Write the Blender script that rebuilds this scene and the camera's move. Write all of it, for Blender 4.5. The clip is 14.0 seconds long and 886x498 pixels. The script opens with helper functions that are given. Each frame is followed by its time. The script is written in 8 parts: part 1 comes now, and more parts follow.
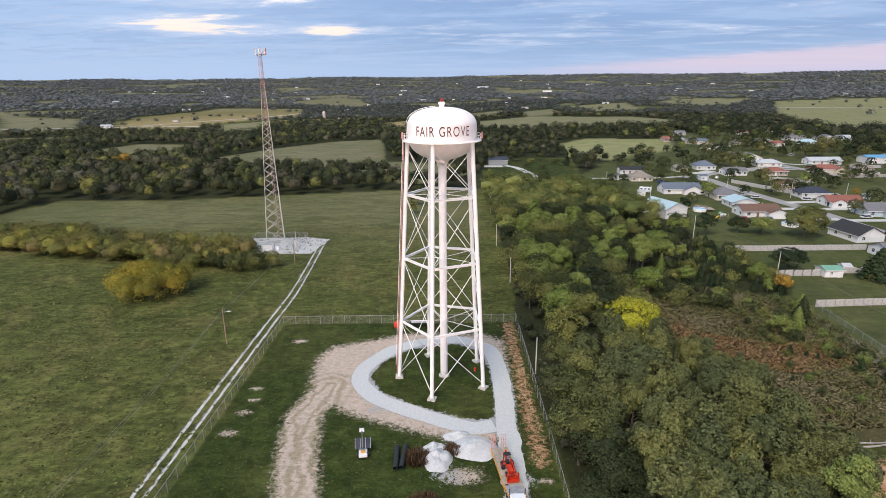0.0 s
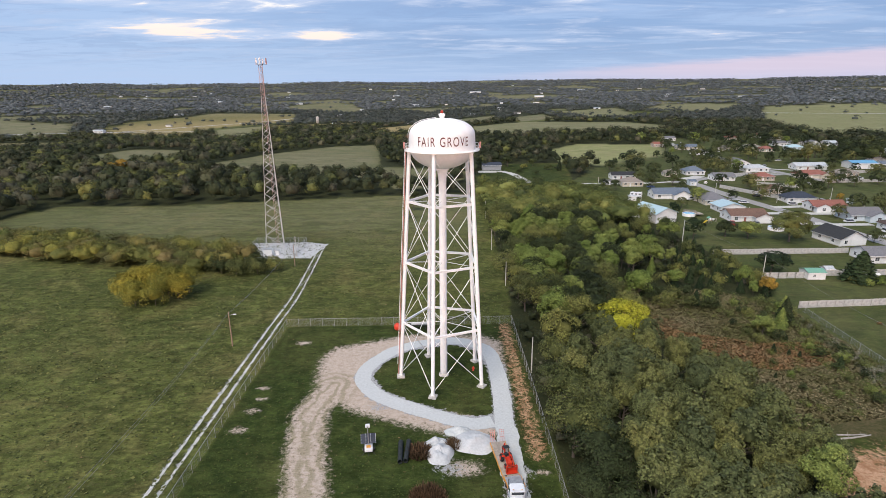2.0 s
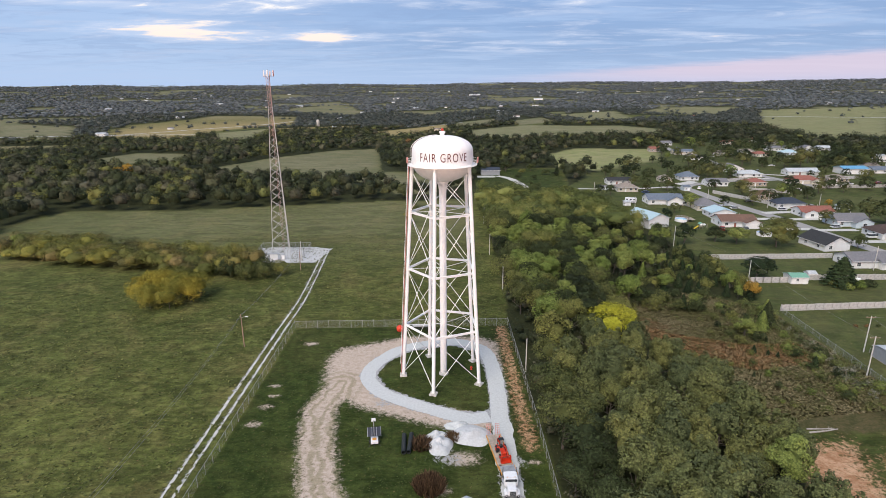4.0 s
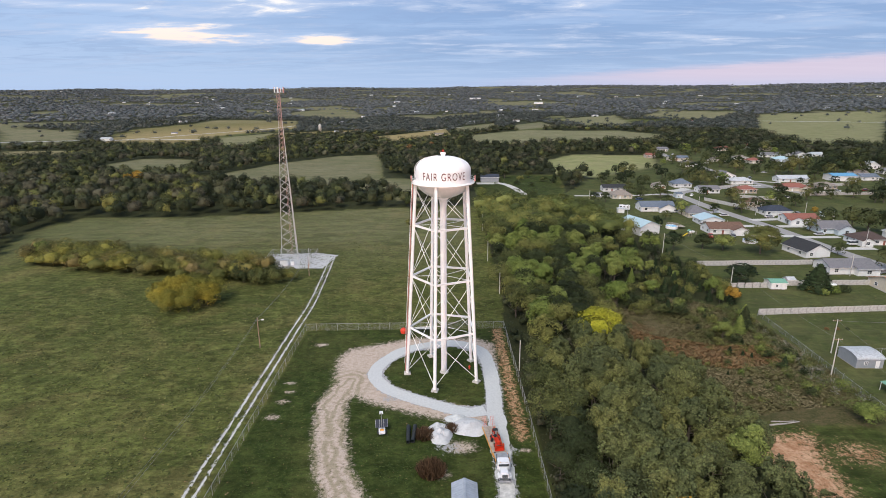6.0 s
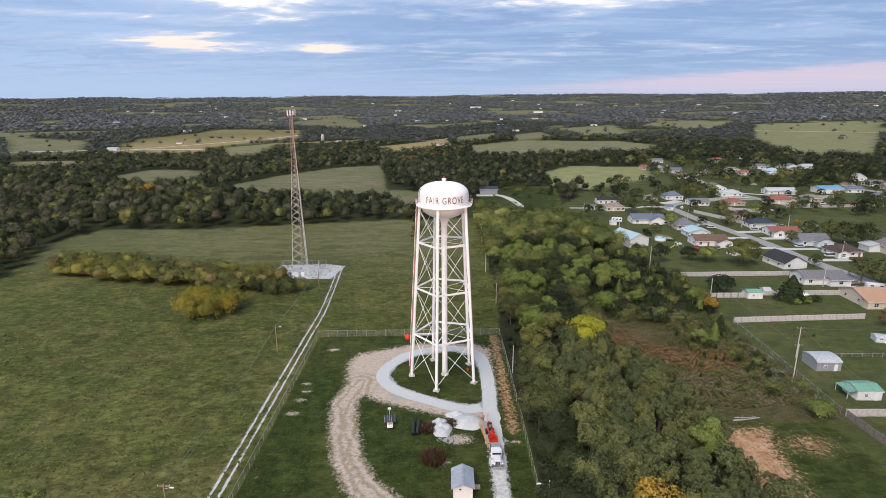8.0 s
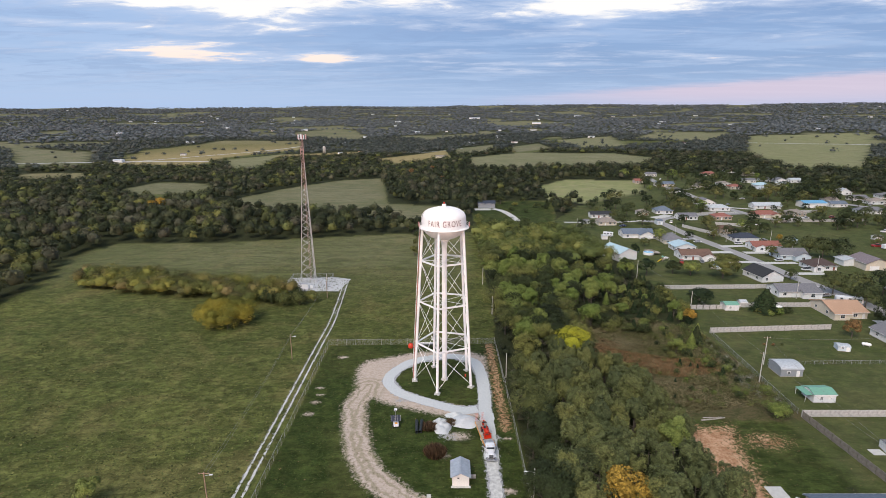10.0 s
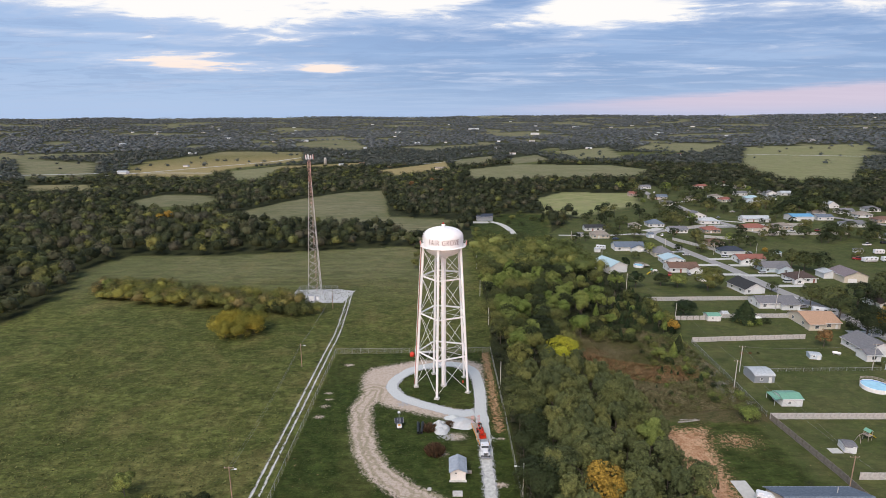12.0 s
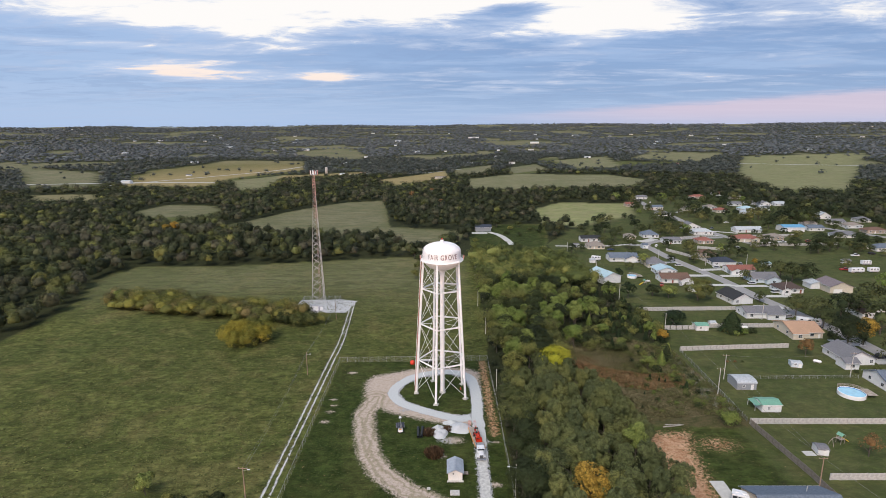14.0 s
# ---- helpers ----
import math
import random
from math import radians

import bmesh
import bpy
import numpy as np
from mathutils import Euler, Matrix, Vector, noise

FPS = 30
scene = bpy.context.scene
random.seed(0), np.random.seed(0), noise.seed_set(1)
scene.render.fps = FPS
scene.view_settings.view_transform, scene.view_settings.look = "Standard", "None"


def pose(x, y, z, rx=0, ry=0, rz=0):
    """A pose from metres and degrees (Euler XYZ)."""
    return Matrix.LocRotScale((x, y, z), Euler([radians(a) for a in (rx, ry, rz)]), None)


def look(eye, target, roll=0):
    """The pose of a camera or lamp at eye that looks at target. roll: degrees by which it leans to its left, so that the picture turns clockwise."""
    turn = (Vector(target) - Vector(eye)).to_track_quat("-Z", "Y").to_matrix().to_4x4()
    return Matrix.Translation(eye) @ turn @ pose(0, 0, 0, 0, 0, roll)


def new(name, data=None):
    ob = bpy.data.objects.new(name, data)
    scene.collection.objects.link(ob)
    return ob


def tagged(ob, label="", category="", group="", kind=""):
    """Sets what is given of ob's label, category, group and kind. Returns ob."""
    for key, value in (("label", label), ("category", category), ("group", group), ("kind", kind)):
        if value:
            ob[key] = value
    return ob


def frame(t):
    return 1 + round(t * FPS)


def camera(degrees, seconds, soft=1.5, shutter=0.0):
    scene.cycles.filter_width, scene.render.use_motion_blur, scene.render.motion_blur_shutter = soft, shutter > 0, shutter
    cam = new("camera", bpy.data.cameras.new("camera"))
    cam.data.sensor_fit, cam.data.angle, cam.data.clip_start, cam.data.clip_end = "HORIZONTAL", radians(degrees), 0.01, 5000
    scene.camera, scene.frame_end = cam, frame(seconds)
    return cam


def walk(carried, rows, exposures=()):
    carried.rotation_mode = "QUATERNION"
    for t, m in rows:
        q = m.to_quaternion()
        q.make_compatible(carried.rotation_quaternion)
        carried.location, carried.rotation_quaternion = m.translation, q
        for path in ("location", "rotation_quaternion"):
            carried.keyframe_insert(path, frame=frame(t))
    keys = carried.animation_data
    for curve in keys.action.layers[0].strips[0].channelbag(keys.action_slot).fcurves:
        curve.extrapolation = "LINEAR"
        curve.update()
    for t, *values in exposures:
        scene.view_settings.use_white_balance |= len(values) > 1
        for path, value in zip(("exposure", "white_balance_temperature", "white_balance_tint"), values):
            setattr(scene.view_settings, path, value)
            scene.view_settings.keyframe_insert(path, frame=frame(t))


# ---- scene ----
cam = camera(78.3, 14.0, 0.5)
PATH = [
    (0, (2.011, -96.592, 55.981), (1.851, -88.944, 53.641), -0.50),
    (0.5, (1.346, -97.358, 56.041), (1.244, -89.705, 53.717), -0.43),
    (1, (0.879, -98.391, 56.263), (0.816, -90.730, 53.961), -0.40),
    (1.5, (0.713, -99.674, 56.712), (0.660, -92.009, 54.427), -0.40),
    (2, (0.713, -101.111, 57.347), (0.660, -93.445, 55.069), -0.43),
    (2.5, (0.731, -102.674, 58.051), (0.679, -95.005, 55.779), -0.45),
    (3, (0.742, -104.345, 58.795), (0.690, -96.669, 56.531), -0.40),
    (5.5, (0.419, -115.624, 64.080), (0.379, -107.944, 61.844), -0.30),
    (6, (0.670, -118.563, 65.306), (0.619, -110.877, 63.088), -0.32),
    (6.5, (0.853, -121.698, 66.558), (0.791, -114.003, 64.362), -0.38),
    (7, (0.910, -125.115, 68.058), (0.845, -117.415, 65.884), -0.40),
    (7.5, (0.918, -128.727, 69.701), (0.851, -121.022, 67.552), -0.38),
    (8, (0.704, -132.311, 71.241), (0.644, -124.599, 69.125), -0.30),
    (10.5, (0.512, -150.671, 79.451), (0.468, -142.915, 77.491), -0.20),
    (11, (0.450, -153.958, 80.904), (0.410, -146.194, 78.975), -0.15),
    (11.5, (0.532, -157.175, 82.187), (0.494, -149.402, 80.294), -0.17),
    (12, (0.690, -160.154, 83.456), (0.651, -152.373, 81.595), -0.20),
    (12.5, (0.771, -162.810, 84.708), (0.733, -155.024, 82.873), -0.18),
    (13, (0.685, -165.224, 85.720), (0.654, -157.432, 83.915), -0.10),
    (13.5, (0.745, -167.431, 86.691), (0.716, -159.632, 84.916), -0.08),
    (14, (1.191, -169.503, 87.840), (1.151, -161.699, 86.088), -0.20),
]
walk(cam, [(t, look(eye, target, roll)) for t, eye, target, roll in PATH], [(0, 0.04), (8, 0.0), (14, -0.10)])

# ---- world, sun ----
def nd(tree, kind):
    return tree.nodes.new(kind)


def math_node(tree, op, a, b=None, clamp=False):
    n = nd(tree, "ShaderNodeMath")
    n.operation, n.use_clamp = op, clamp
    for i, v in enumerate((a, b)):
        if v is None:
            continue
        if isinstance(v, (int, float)):
            n.inputs[i].default_value = v
        else:
            tree.links.new(v, n.inputs[i])
    return n.outputs[0]


def mix_node(tree, fac, a, b, blend="MIX"):
    n = nd(tree, "ShaderNodeMix")
    n.data_type, n.blend_type = "RGBA", blend
    n.clamp_factor = True
    for sock, v in ((n.inputs[0], fac), (n.inputs[6], a), (n.inputs[7], b)):
        if isinstance(v, (int, float)):
            sock.default_value = v
        elif isinstance(v, tuple):
            sock.default_value = (*v, 1)
        else:
            tree.links.new(v, sock)
    return n.outputs[2]


def step_node(tree, v, lo, hi):
    n = nd(tree, "ShaderNodeMapRange")
    n.interpolation_type = "SMOOTHSTEP"
    tree.links.new(v, n.inputs[0])
    n.inputs[1].default_value, n.inputs[2].default_value = lo, hi
    return n.outputs[0]


def noise_node(tree, vec, scale, detail=4, rough=0.55, distort=0.0):
    n = nd(tree, "ShaderNodeTexNoise")
    n.inputs["Scale"].default_value, n.inputs["Detail"].default_value = scale, detail
    n.inputs["Roughness"].default_value, n.inputs["Distortion"].default_value = rough, distort
    if vec is not None:
        tree.links.new(vec, n.inputs["Vector"])
    return n.outputs["Fac"]


SUN_ELEV, SUN_AZ = 50.0, 207.0     # behind the camera, clockwise from +y


def build_world():
    w = bpy.data.worlds.new("evening_sky")
    scene.world = w
    w.use_nodes = True
    t = w.node_tree
    t.nodes.clear()
    co = nd(t, "ShaderNodeTexCoord").outputs["Generated"]
    sep = nd(t, "ShaderNodeSeparateXYZ")
    t.links.new(co, sep.inputs[0])
    x, y, z = sep.outputs
    az = math_node(t, "ARCTAN2", x, y)
    el = math_node(t, "ARCSINE", z)
    # a cloud deck overhead, seen in perspective
    h = math_node(t, "ADD", math_node(t, "MAXIMUM", z, 0.0), 0.055)
    u, v = math_node(t, "DIVIDE", x, h), math_node(t, "DIVIDE", y, h)

    def sheet(su, sv, off, detail, rough, twist):
        comb = nd(t, "ShaderNodeCombineXYZ")
        t.links.new(math_node(t, "MULTIPLY", math_node(t, "ADD", u, math_node(t, "MULTIPLY", v, 0.10)), su), comb.inputs[0])
        t.links.new(math_node(t, "MULTIPLY", v, sv), comb.inputs[1])
        comb.inputs[2].default_value = off
        return noise_node(t, comb.outputs[0], 1.0, detail, rough, twist)
    big = sheet(0.42, 0.62, 3.1, 9, 0.60, 0.35)
    fine = sheet(1.7, 2.3, 1.7, 8, 0.64, 0.6)
    wisp = sheet(0.65, 1.5, 5.2, 8, 0.60, 0.5)
    field = math_node(t, "ADD", math_node(t, "MULTIPLY", big, 0.42), math_node(t, "ADD", math_node(t, "MULTIPLY", fine, 0.30), math_node(t, "MULTIPLY", wisp, 0.28)))

    def blob(a0, e0, wa, we, amp):
        """A broad thin or thick place in the deck."""
        da = math_node(t, "POWER", math_node(t, "ABSOLUTE", math_node(t, "DIVIDE", math_node(t, "SUBTRACT", az, a0), wa)), 2.0)
        de = math_node(t, "POWER", math_node(t, "ABSOLUTE", math_node(t, "DIVIDE", math_node(t, "SUBTRACT", el, e0), we)), 2.0)
        return math_node(t, "MULTIPLY", math_node(t, "EXPONENT", math_node(t, "MULTIPLY", math_node(t, "ADD", da, de), -1.0)), amp)
    for b in ((-0.08, 0.225, 0.42, 0.060, 0.25), (-0.50, 0.170, 0.28, 0.030, 0.14), (-0.46, 0.090, 0.15, 0.013, 0.17), (-0.21, 0.086, 0.05, 0.007, 0.12),
              (0.24, 0.170, 0.17, 0.030, 0.15), (0.24, 0.104, 0.06, 0.006, 0.10), (-0.62, 0.122, 0.20, 0.007, 0.10), (0.56, 0.205, 0.14, 0.026, -0.06), (0.11, 0.190, 0.06, 0.016, -0.16), (-0.62, 0.215, 0.24, 0.012, -0.12), (0.62, 0.150, 0.25, 0.02, 0.05), (0.0, 0.36, 2.5, 0.10, 0.06)):
        field = math_node(t, "ADD", field, blob(*b))
    sky = nd(t, "ShaderNodeTexSky")
    sky.sky_type, sky.sun_disc = "NISHITA", False
    sky.sun_elevation, sky.sun_rotation = radians(SUN_ELEV), radians(SUN_AZ)
    clear = mix_node(t, 1.0, sky.outputs[0], (0.10, 0.10, 0.10), "MULTIPLY")
    # slate cloud deck, paler low down and towards the north-west
    deck = mix_node(t, step_node(t, el, 0.0, 0.075), (0.31, 0.43, 0.66), (0.205, 0.315, 0.54))
    deck = mix_node(t, math_node(t, "MULTIPLY", step_node(t, math_node(t, "MULTIPLY", az, -1.0), -0.15, 0.5), 0.55), deck, (0.40, 0.53, 0.76))
    deck = mix_node(t, math_node(t, "MULTIPLY", step_node(t, wisp, 0.44, 0.62), 0.5), deck, (0.36, 0.47, 0.69))
    deck = mix_node(t, math_node(t, "MULTIPLY", math_node(t, "MULTIPLY", step_node(t, big, 0.42, 0.62), step_node(t, el, 0.03, 0.09)), 0.30), deck, (0.175, 0.26, 0.46))
    # overhead, out of view, the deck is darkened to cut the fill light
    deck = mix_node(t, math_node(t, "MULTIPLY", step_node(t, el, 0.45, 0.95), 0.7), deck, (0.09, 0.14, 0.23))
    deck = mix_node(t, math_node(t, "MULTIPLY", math_node(t, "MULTIPLY", step_node(t, fine, 0.45, 0.60), step_node(t, el, 0.02, 0.06)), 0.38), deck, (0.20, 0.29, 0.50))
    base = mix_node(t, 0.88, clear, deck)
    thin = math_node(t, "MULTIPLY", step_node(t, field, 0.50, 0.63), step_node(t, el, 0.03, 0.08))
    col = mix_node(t, math_node(t, "MULTIPLY", thin, 0.75), base, (0.50, 0.57, 0.72))
    warm = mix_node(t, step_node(t, el, 0.07, 0.15), (0.82, 0.69, 0.62), (0.82, 0.80, 0.785))
    gap = math_node(t, "MULTIPLY", step_node(t, field, 0.585, 0.66), step_node(t, el, 0.05, 0.085))
    # bright breaks are closed above the view to hold back overhead light
    gap = math_node(t, "MULTIPLY", gap, math_node(t, "SUBTRACT", 1.0, math_node(t, "MULTIPLY", step_node(t, el, 0.32, 0.65), 0.9)))
    col = mix_node(t, gap, col, warm)
    # pink belt low in the east, its top edge rising to one side
    top = math_node(t, "ADD", math_node(t, "MULTIPLY", az, 0.052), 0.016)
    wob = math_node(t, "ADD", el, math_node(t, "MULTIPLY", math_node(t, "SUBTRACT", fine, 0.5), 0.014))
    belt = math_node(t, "MULTIPLY", step_node(t, math_node(t, "SUBTRACT", top, wob), -0.006, 0.008), step_node(t, az, -0.08, 0.45))
    belt = math_node(t, "MULTIPLY", belt, step_node(t, el, -0.02, 0.03))
    col = mix_node(t, math_node(t, "MULTIPLY", belt, 0.72), col, (0.62, 0.50, 0.58))
    # sunset glow low in the west, behind the camera
    west = step_node(t, math_node(t, "ABSOLUTE", az), 1.9, 2.9)
    glow = math_node(t, "MULTIPLY", west, math_node(t, "SUBTRACT", 1.0, step_node(t, math_node(t, "ABSOLUTE", el), 0.02, 0.30)))
    col = mix_node(t, glow, col, (5.2, 3.2, 2.5))
    bg = nd(t, "ShaderNodeBackground")
    t.links.new(col, bg.inputs[0])
    bg.inputs[1].default_value = 1.30
    out = nd(t, "ShaderNodeOutputWorld")
    t.links.new(bg.outputs[0], out.inputs[0])


build_world()
sun = new("sun", bpy.data.lights.new("sun", "SUN"))
sun.data.energy, sun.data.angle, sun.data.color = 3.45, radians(34), (1.0, 0.915, 0.83)
a, e = radians(SUN_AZ), radians(SUN_ELEV)
sun.matrix_basis = look((0, 0, 0), (-math.sin(a) * math.cos(e), -math.cos(a) * math.cos(e), -math.sin(e)))


# ---- materials ----
def material(name, rgb, rough=0.7, metal=0.0, vary=0.25, scale=3.0, bump=0.0, second=None, stain=0.0, spec=0.3, coords="Object", island=0.0, objvar=0.0):
    m = bpy.data.materials.new(name)
    m.use_nodes = True
    t = m.node_tree
    b = t.nodes["Principled BSDF"]
    co = nd(t, "ShaderNodeTexCoord").outputs[coords]
    n1 = noise_node(t, co, scale, 5, 0.6)
    n2 = noise_node(t, co, scale * 0.13, 3, 0.6)
    dark = tuple(c * (1 - vary) for c in rgb)
    lite = tuple(min(1, c * (1 + vary)) for c in rgb)
    col = mix_node(t, step_node(t, n1, 0.25, 0.75), dark, lite)
    if second:
        col = mix_node(t, step_node(t, n2, 0.45, 0.65), col, second)
    if stain:
        n3 = noise_node(t, co, scale * 0.4, 6, 0.7)
        col = mix_node(t, math_node(t, "MULTIPLY", step_node(t, n3, 0.55, 0.75), stain), col, tuple(c * 0.45 for c in rgb))
    if island:
        g = nd(t, "ShaderNodeNewGeometry").outputs["Random Per Island"]
        col = mix_node(t, math_node(t, "MULTIPLY", g, island), col, tuple(c * 0.35 for c in rgb))
    if objvar:
        g = nd(t, "ShaderNodeObjectInfo").outputs["Random"]
        col = mix_node(t, math_node(t, "MULTIPLY", g, objvar), col, tuple(c * 0.5 for c in rgb))
    t.links.new(col, b.inputs["Base Color"])
    b.inputs["Roughness"].default_value, b.inputs["Metallic"].default_value = rough, metal
    b.inputs["Specular IOR Level"].default_value = spec
    if bump:
        bn = nd(t, "ShaderNodeBump")
        bn.inputs["Strength"].default_value, bn.inputs["Distance"].default_value = bump, 0.05
        t.links.new(n1, bn.inputs["Height"])
        t.links.new(bn.outputs[0], b.inputs["Normal"])
    return m


def leaf_material(name, stops, attr=False, light=1.0):
    """Foliage: tone by tree, then by leaf clump; a little light comes through."""
    m = bpy.data.materials.new(name)
    m.use_nodes = True
    t = m.node_tree
    b = t.nodes["Principled BSDF"]
    isl = nd(t, "ShaderNodeNewGeometry").outputs["Random Per Island"]
    lo_, up_ = (0.60, 0.80) if attr else (0.46, 1.08)
    if attr:
        at = nd(t, "ShaderNodeAttribute")
        at.attribute_name = "tone"
        fac = at.outputs["Fac"]
    else:
        fac = nd(t, "ShaderNodeObjectInfo").outputs["Random"]
    fac = math_node(t, "ADD", fac, math_node(t, "MULTIPLY", math_node(t, "SUBTRACT", isl, 0.5), 0.07), True)
    ramp = nd(t, "ShaderNodeValToRGB")
    el = ramp.color_ramp.elements
    el[0].position, el[0].color = 0.0, (*stops[0], 1)
    el[1].position, el[1].color = 1.0, (*stops[-1], 1)
    for i, s in enumerate(stops[1:-1]):
        k = el.new((i + 1) / (len(stops) - 1))
        k.color = (*s, 1)
    t.links.new(fac, ramp.inputs[0])
    mul = math_node(t, "MULTIPLY", math_node(t, "ADD", math_node(t, "MULTIPLY", isl, up_), lo_), light)
    c = nd(t, "ShaderNodeVectorMath")
    c.operation = "SCALE"
    t.links.new(ramp.outputs[0], c.inputs[0]), t.links.new(mul, c.inputs["Scale"])
    t.links.new(c.outputs[0], b.inputs["Base Color"])
    b.inputs["Roughness"].default_value, b.inputs["Specular IOR Level"].default_value = 0.75, 0.15
    return m


M = {}
M["white_paint"] = material("white_paint", (0.86, 0.85, 0.84), 0.45, vary=0.04, scale=1.2, stain=0.10)
M["red_letter"] = material("red_letter", (0.12, 0.03, 0.03), 0.6)
M["rust"] = material("rust", (0.35, 0.10, 0.07), 0.8, vary=0.4)
M["pinkish"] = material("faded_red", (0.55, 0.25, 0.22), 0.7)
M["concrete"] = material("concrete", (0.50, 0.48, 0.45), 0.9, vary=0.2, scale=2, stain=0.3)
M["asphalt"] = material("pale_asphalt", (0.30, 0.29, 0.28), 0.95, vary=0.12, scale=1.5, stain=0.15)
M["drivec"] = material("driveway_concrete", (0.50, 0.49, 0.46), 0.9, vary=0.1, scale=1.0, stain=0.25)
M["galv"] = material("galvanised", (0.42, 0.43, 0.44), 0.5, metal=0.5, vary=0.2, scale=2)
M["lattice"] = material("mast_steel", (0.50, 0.48, 0.46), 0.6, metal=0.2, vary=0.2, scale=0.6)
M["lattice_red"] = material("mast_red", (0.44, 0.27, 0.24), 0.7, vary=0.3, scale=0.6)
M["bark"] = material("bark", (0.12, 0.10, 0.08), 0.95, vary=0.4, scale=2)
M["deadwood"] = material("dead_wood", (0.34, 0.31, 0.28), 0.95, vary=0.3, scale=2)
M["polewood"] = material("pole_wood", (0.30, 0.21, 0.15), 0.9, vary=0.25, scale=1)
M["greypole"] = material("grey_pole", (0.50, 0.48, 0.45), 0.85, vary=0.2, scale=1)
GREENS = [(0.022, 0.031, 0.013), (0.038, 0.050, 0.019), (0.062, 0.076, 0.026), (0.104, 0.114, 0.036), (0.175, 0.175, 0.048)]
# far foliage with distance haze put into its colour, greyer than GREENS
HAZE_GREENS = [(0.052, 0.062, 0.056), (0.076, 0.086, 0.074), (0.112, 0.118, 0.094)]
M["leaf"] = leaf_material("foliage", GREENS)
M["leaf_town"] = leaf_material("foliage_dark", [(0.020, 0.029, 0.013), (0.030, 0.042, 0.017), (0.046, 0.058, 0.022), (0.070, 0.082, 0.030), (0.120, 0.120, 0.042)])
M["leaf_grove"] = leaf_material("foliage_greygreen", [(0.080, 0.096, 0.040), (0.108, 0.122, 0.046), (0.160, 0.160, 0.050)])
M["leaf_yellow"] = leaf_material("foliage_yellow", [(0.34, 0.34, 0.03), (0.42, 0.40, 0.04)])
M["leaf_gold"] = leaf_material("foliage_gold", [(0.24, 0.17, 0.03), (0.36, 0.22, 0.04)])
M["leaf_lime"] = leaf_material("foliage_lime", [(0.13, 0.18, 0.04), (0.19, 0.22, 0.06)])
M["leaf_cedar"] = leaf_material("foliage_cedar", [(0.020, 0.034, 0.014), (0.032, 0.050, 0.019)])
M["leaf_rust"] = leaf_material("foliage_rust", [(0.16, 0.085, 0.035), (0.20, 0.12, 0.05)])
M["thicket"] = leaf_material("thicket", [(0.105, 0.112, 0.026), (0.19, 0.178, 0.030), (0.30, 0.245, 0.034)])
M["hedge"] = leaf_material("hedge_leaves", [(0.070, 0.062, 0.030), (0.076, 0.086, 0.026), (0.120, 0.128, 0.034), (0.20, 0.195, 0.042), (0.150, 0.118, 0.048)], attr=True)
WOODS = [(0.026, 0.033, 0.016), (0.042, 0.052, 0.021), (0.078, 0.074, 0.048), (0.076, 0.086, 0.030), (0.108, 0.116, 0.036), (0.165, 0.160, 0.046)]
M["wood_attr"] = leaf_material("woodland", WOODS, attr=True)
M["weed_pale"] = leaf_material("pale_weeds", [(0.060, 0.072, 0.030), (0.140, 0.145, 0.095), (0.330, 0.325, 0.280)], attr=True)
M["wood_bright"] = leaf_material("bright_woodland", [(0.055, 0.070, 0.025), (0.095, 0.118, 0.034), (0.150, 0.170, 0.048), (0.205, 0.200, 0.058)], attr=True)
# two haze steps mixed into leaf colour: grey from 1 km, bluer from 1.7
M["wood_haze"] = leaf_material("hazed_far_woodland", HAZE_GREENS, attr=True)
M["wood_haze_far"] = leaf_material("hazed_horizon_woodland", [(0.080, 0.093, 0.098), (0.108, 0.120, 0.120), (0.142, 0.148, 0.138)], attr=True)


# ---- helpers of the builder ----
def S(v, lo, hi):
    q = np.clip((np.asarray(v, float) - lo) / (hi - lo), 0, 1)
    return q * q * (3 - 2 * q)


def part(name, bm, mat, parent, label="", smooth=False):
    me = bpy.data.meshes.new(name)
    bm.to_mesh(me)
    bm.free()
    for m in (mat if isinstance(mat, (list, tuple)) else [mat]):
        me.materials.append(m)
    if smooth:
        me.polygons.foreach_set("use_smooth", [True] * len(me.polygons))
    ob = new(name, me)
    ob.parent = parent
    if label:
        ob["label"] = label
    return ob


def child(name, me, parent, m=None, label=""):
    ob = new(name, me)
    ob.parent = parent
    if m is not None:
        ob.matrix_basis = m
    if label:
        ob["label"] = label
    return ob


def root(name, m, label, category, group="", kind=""):
    ob = new(name)
    ob.empty_display_size = 0.3
    ob.matrix_basis = m
    return tagged(ob, label, category, group, kind)


def box(bm, cx, cy, cz, sx, sy, sz, rot=None, mat=0):
    r = bmesh.ops.create_cube(bm, size=1.0)
    m = Matrix.Translation((cx, cy, cz)) @ (rot or Matrix()) @ Matrix.Diagonal((sx, sy, sz, 1))
    bmesh.ops.transform(bm, matrix=m, verts=r["verts"])
    if mat:
        for f in {f for v in r["verts"] for f in v.link_faces}:
            f.material_index = mat
    return r["verts"]


def rod(bm, p, q, r0, r1=None, sides=8, mat=0):
    p, q = Vector(p), Vector(q)
    d = q - p
    r = bmesh.ops.create_cone(bm, cap_ends=True, segments=sides, radius1=r0, radius2=r0 if r1 is None else r1, depth=d.length)
    m = Matrix.Translation((p + q) / 2) @ d.to_track_quat("Z", "Y").to_matrix().to_4x4()
    bmesh.ops.transform(bm, matrix=m, verts=r["verts"])
    if mat:
        for f in {f for v in r["verts"] for f in v.link_faces}:
            f.material_index = mat
    return r["verts"]


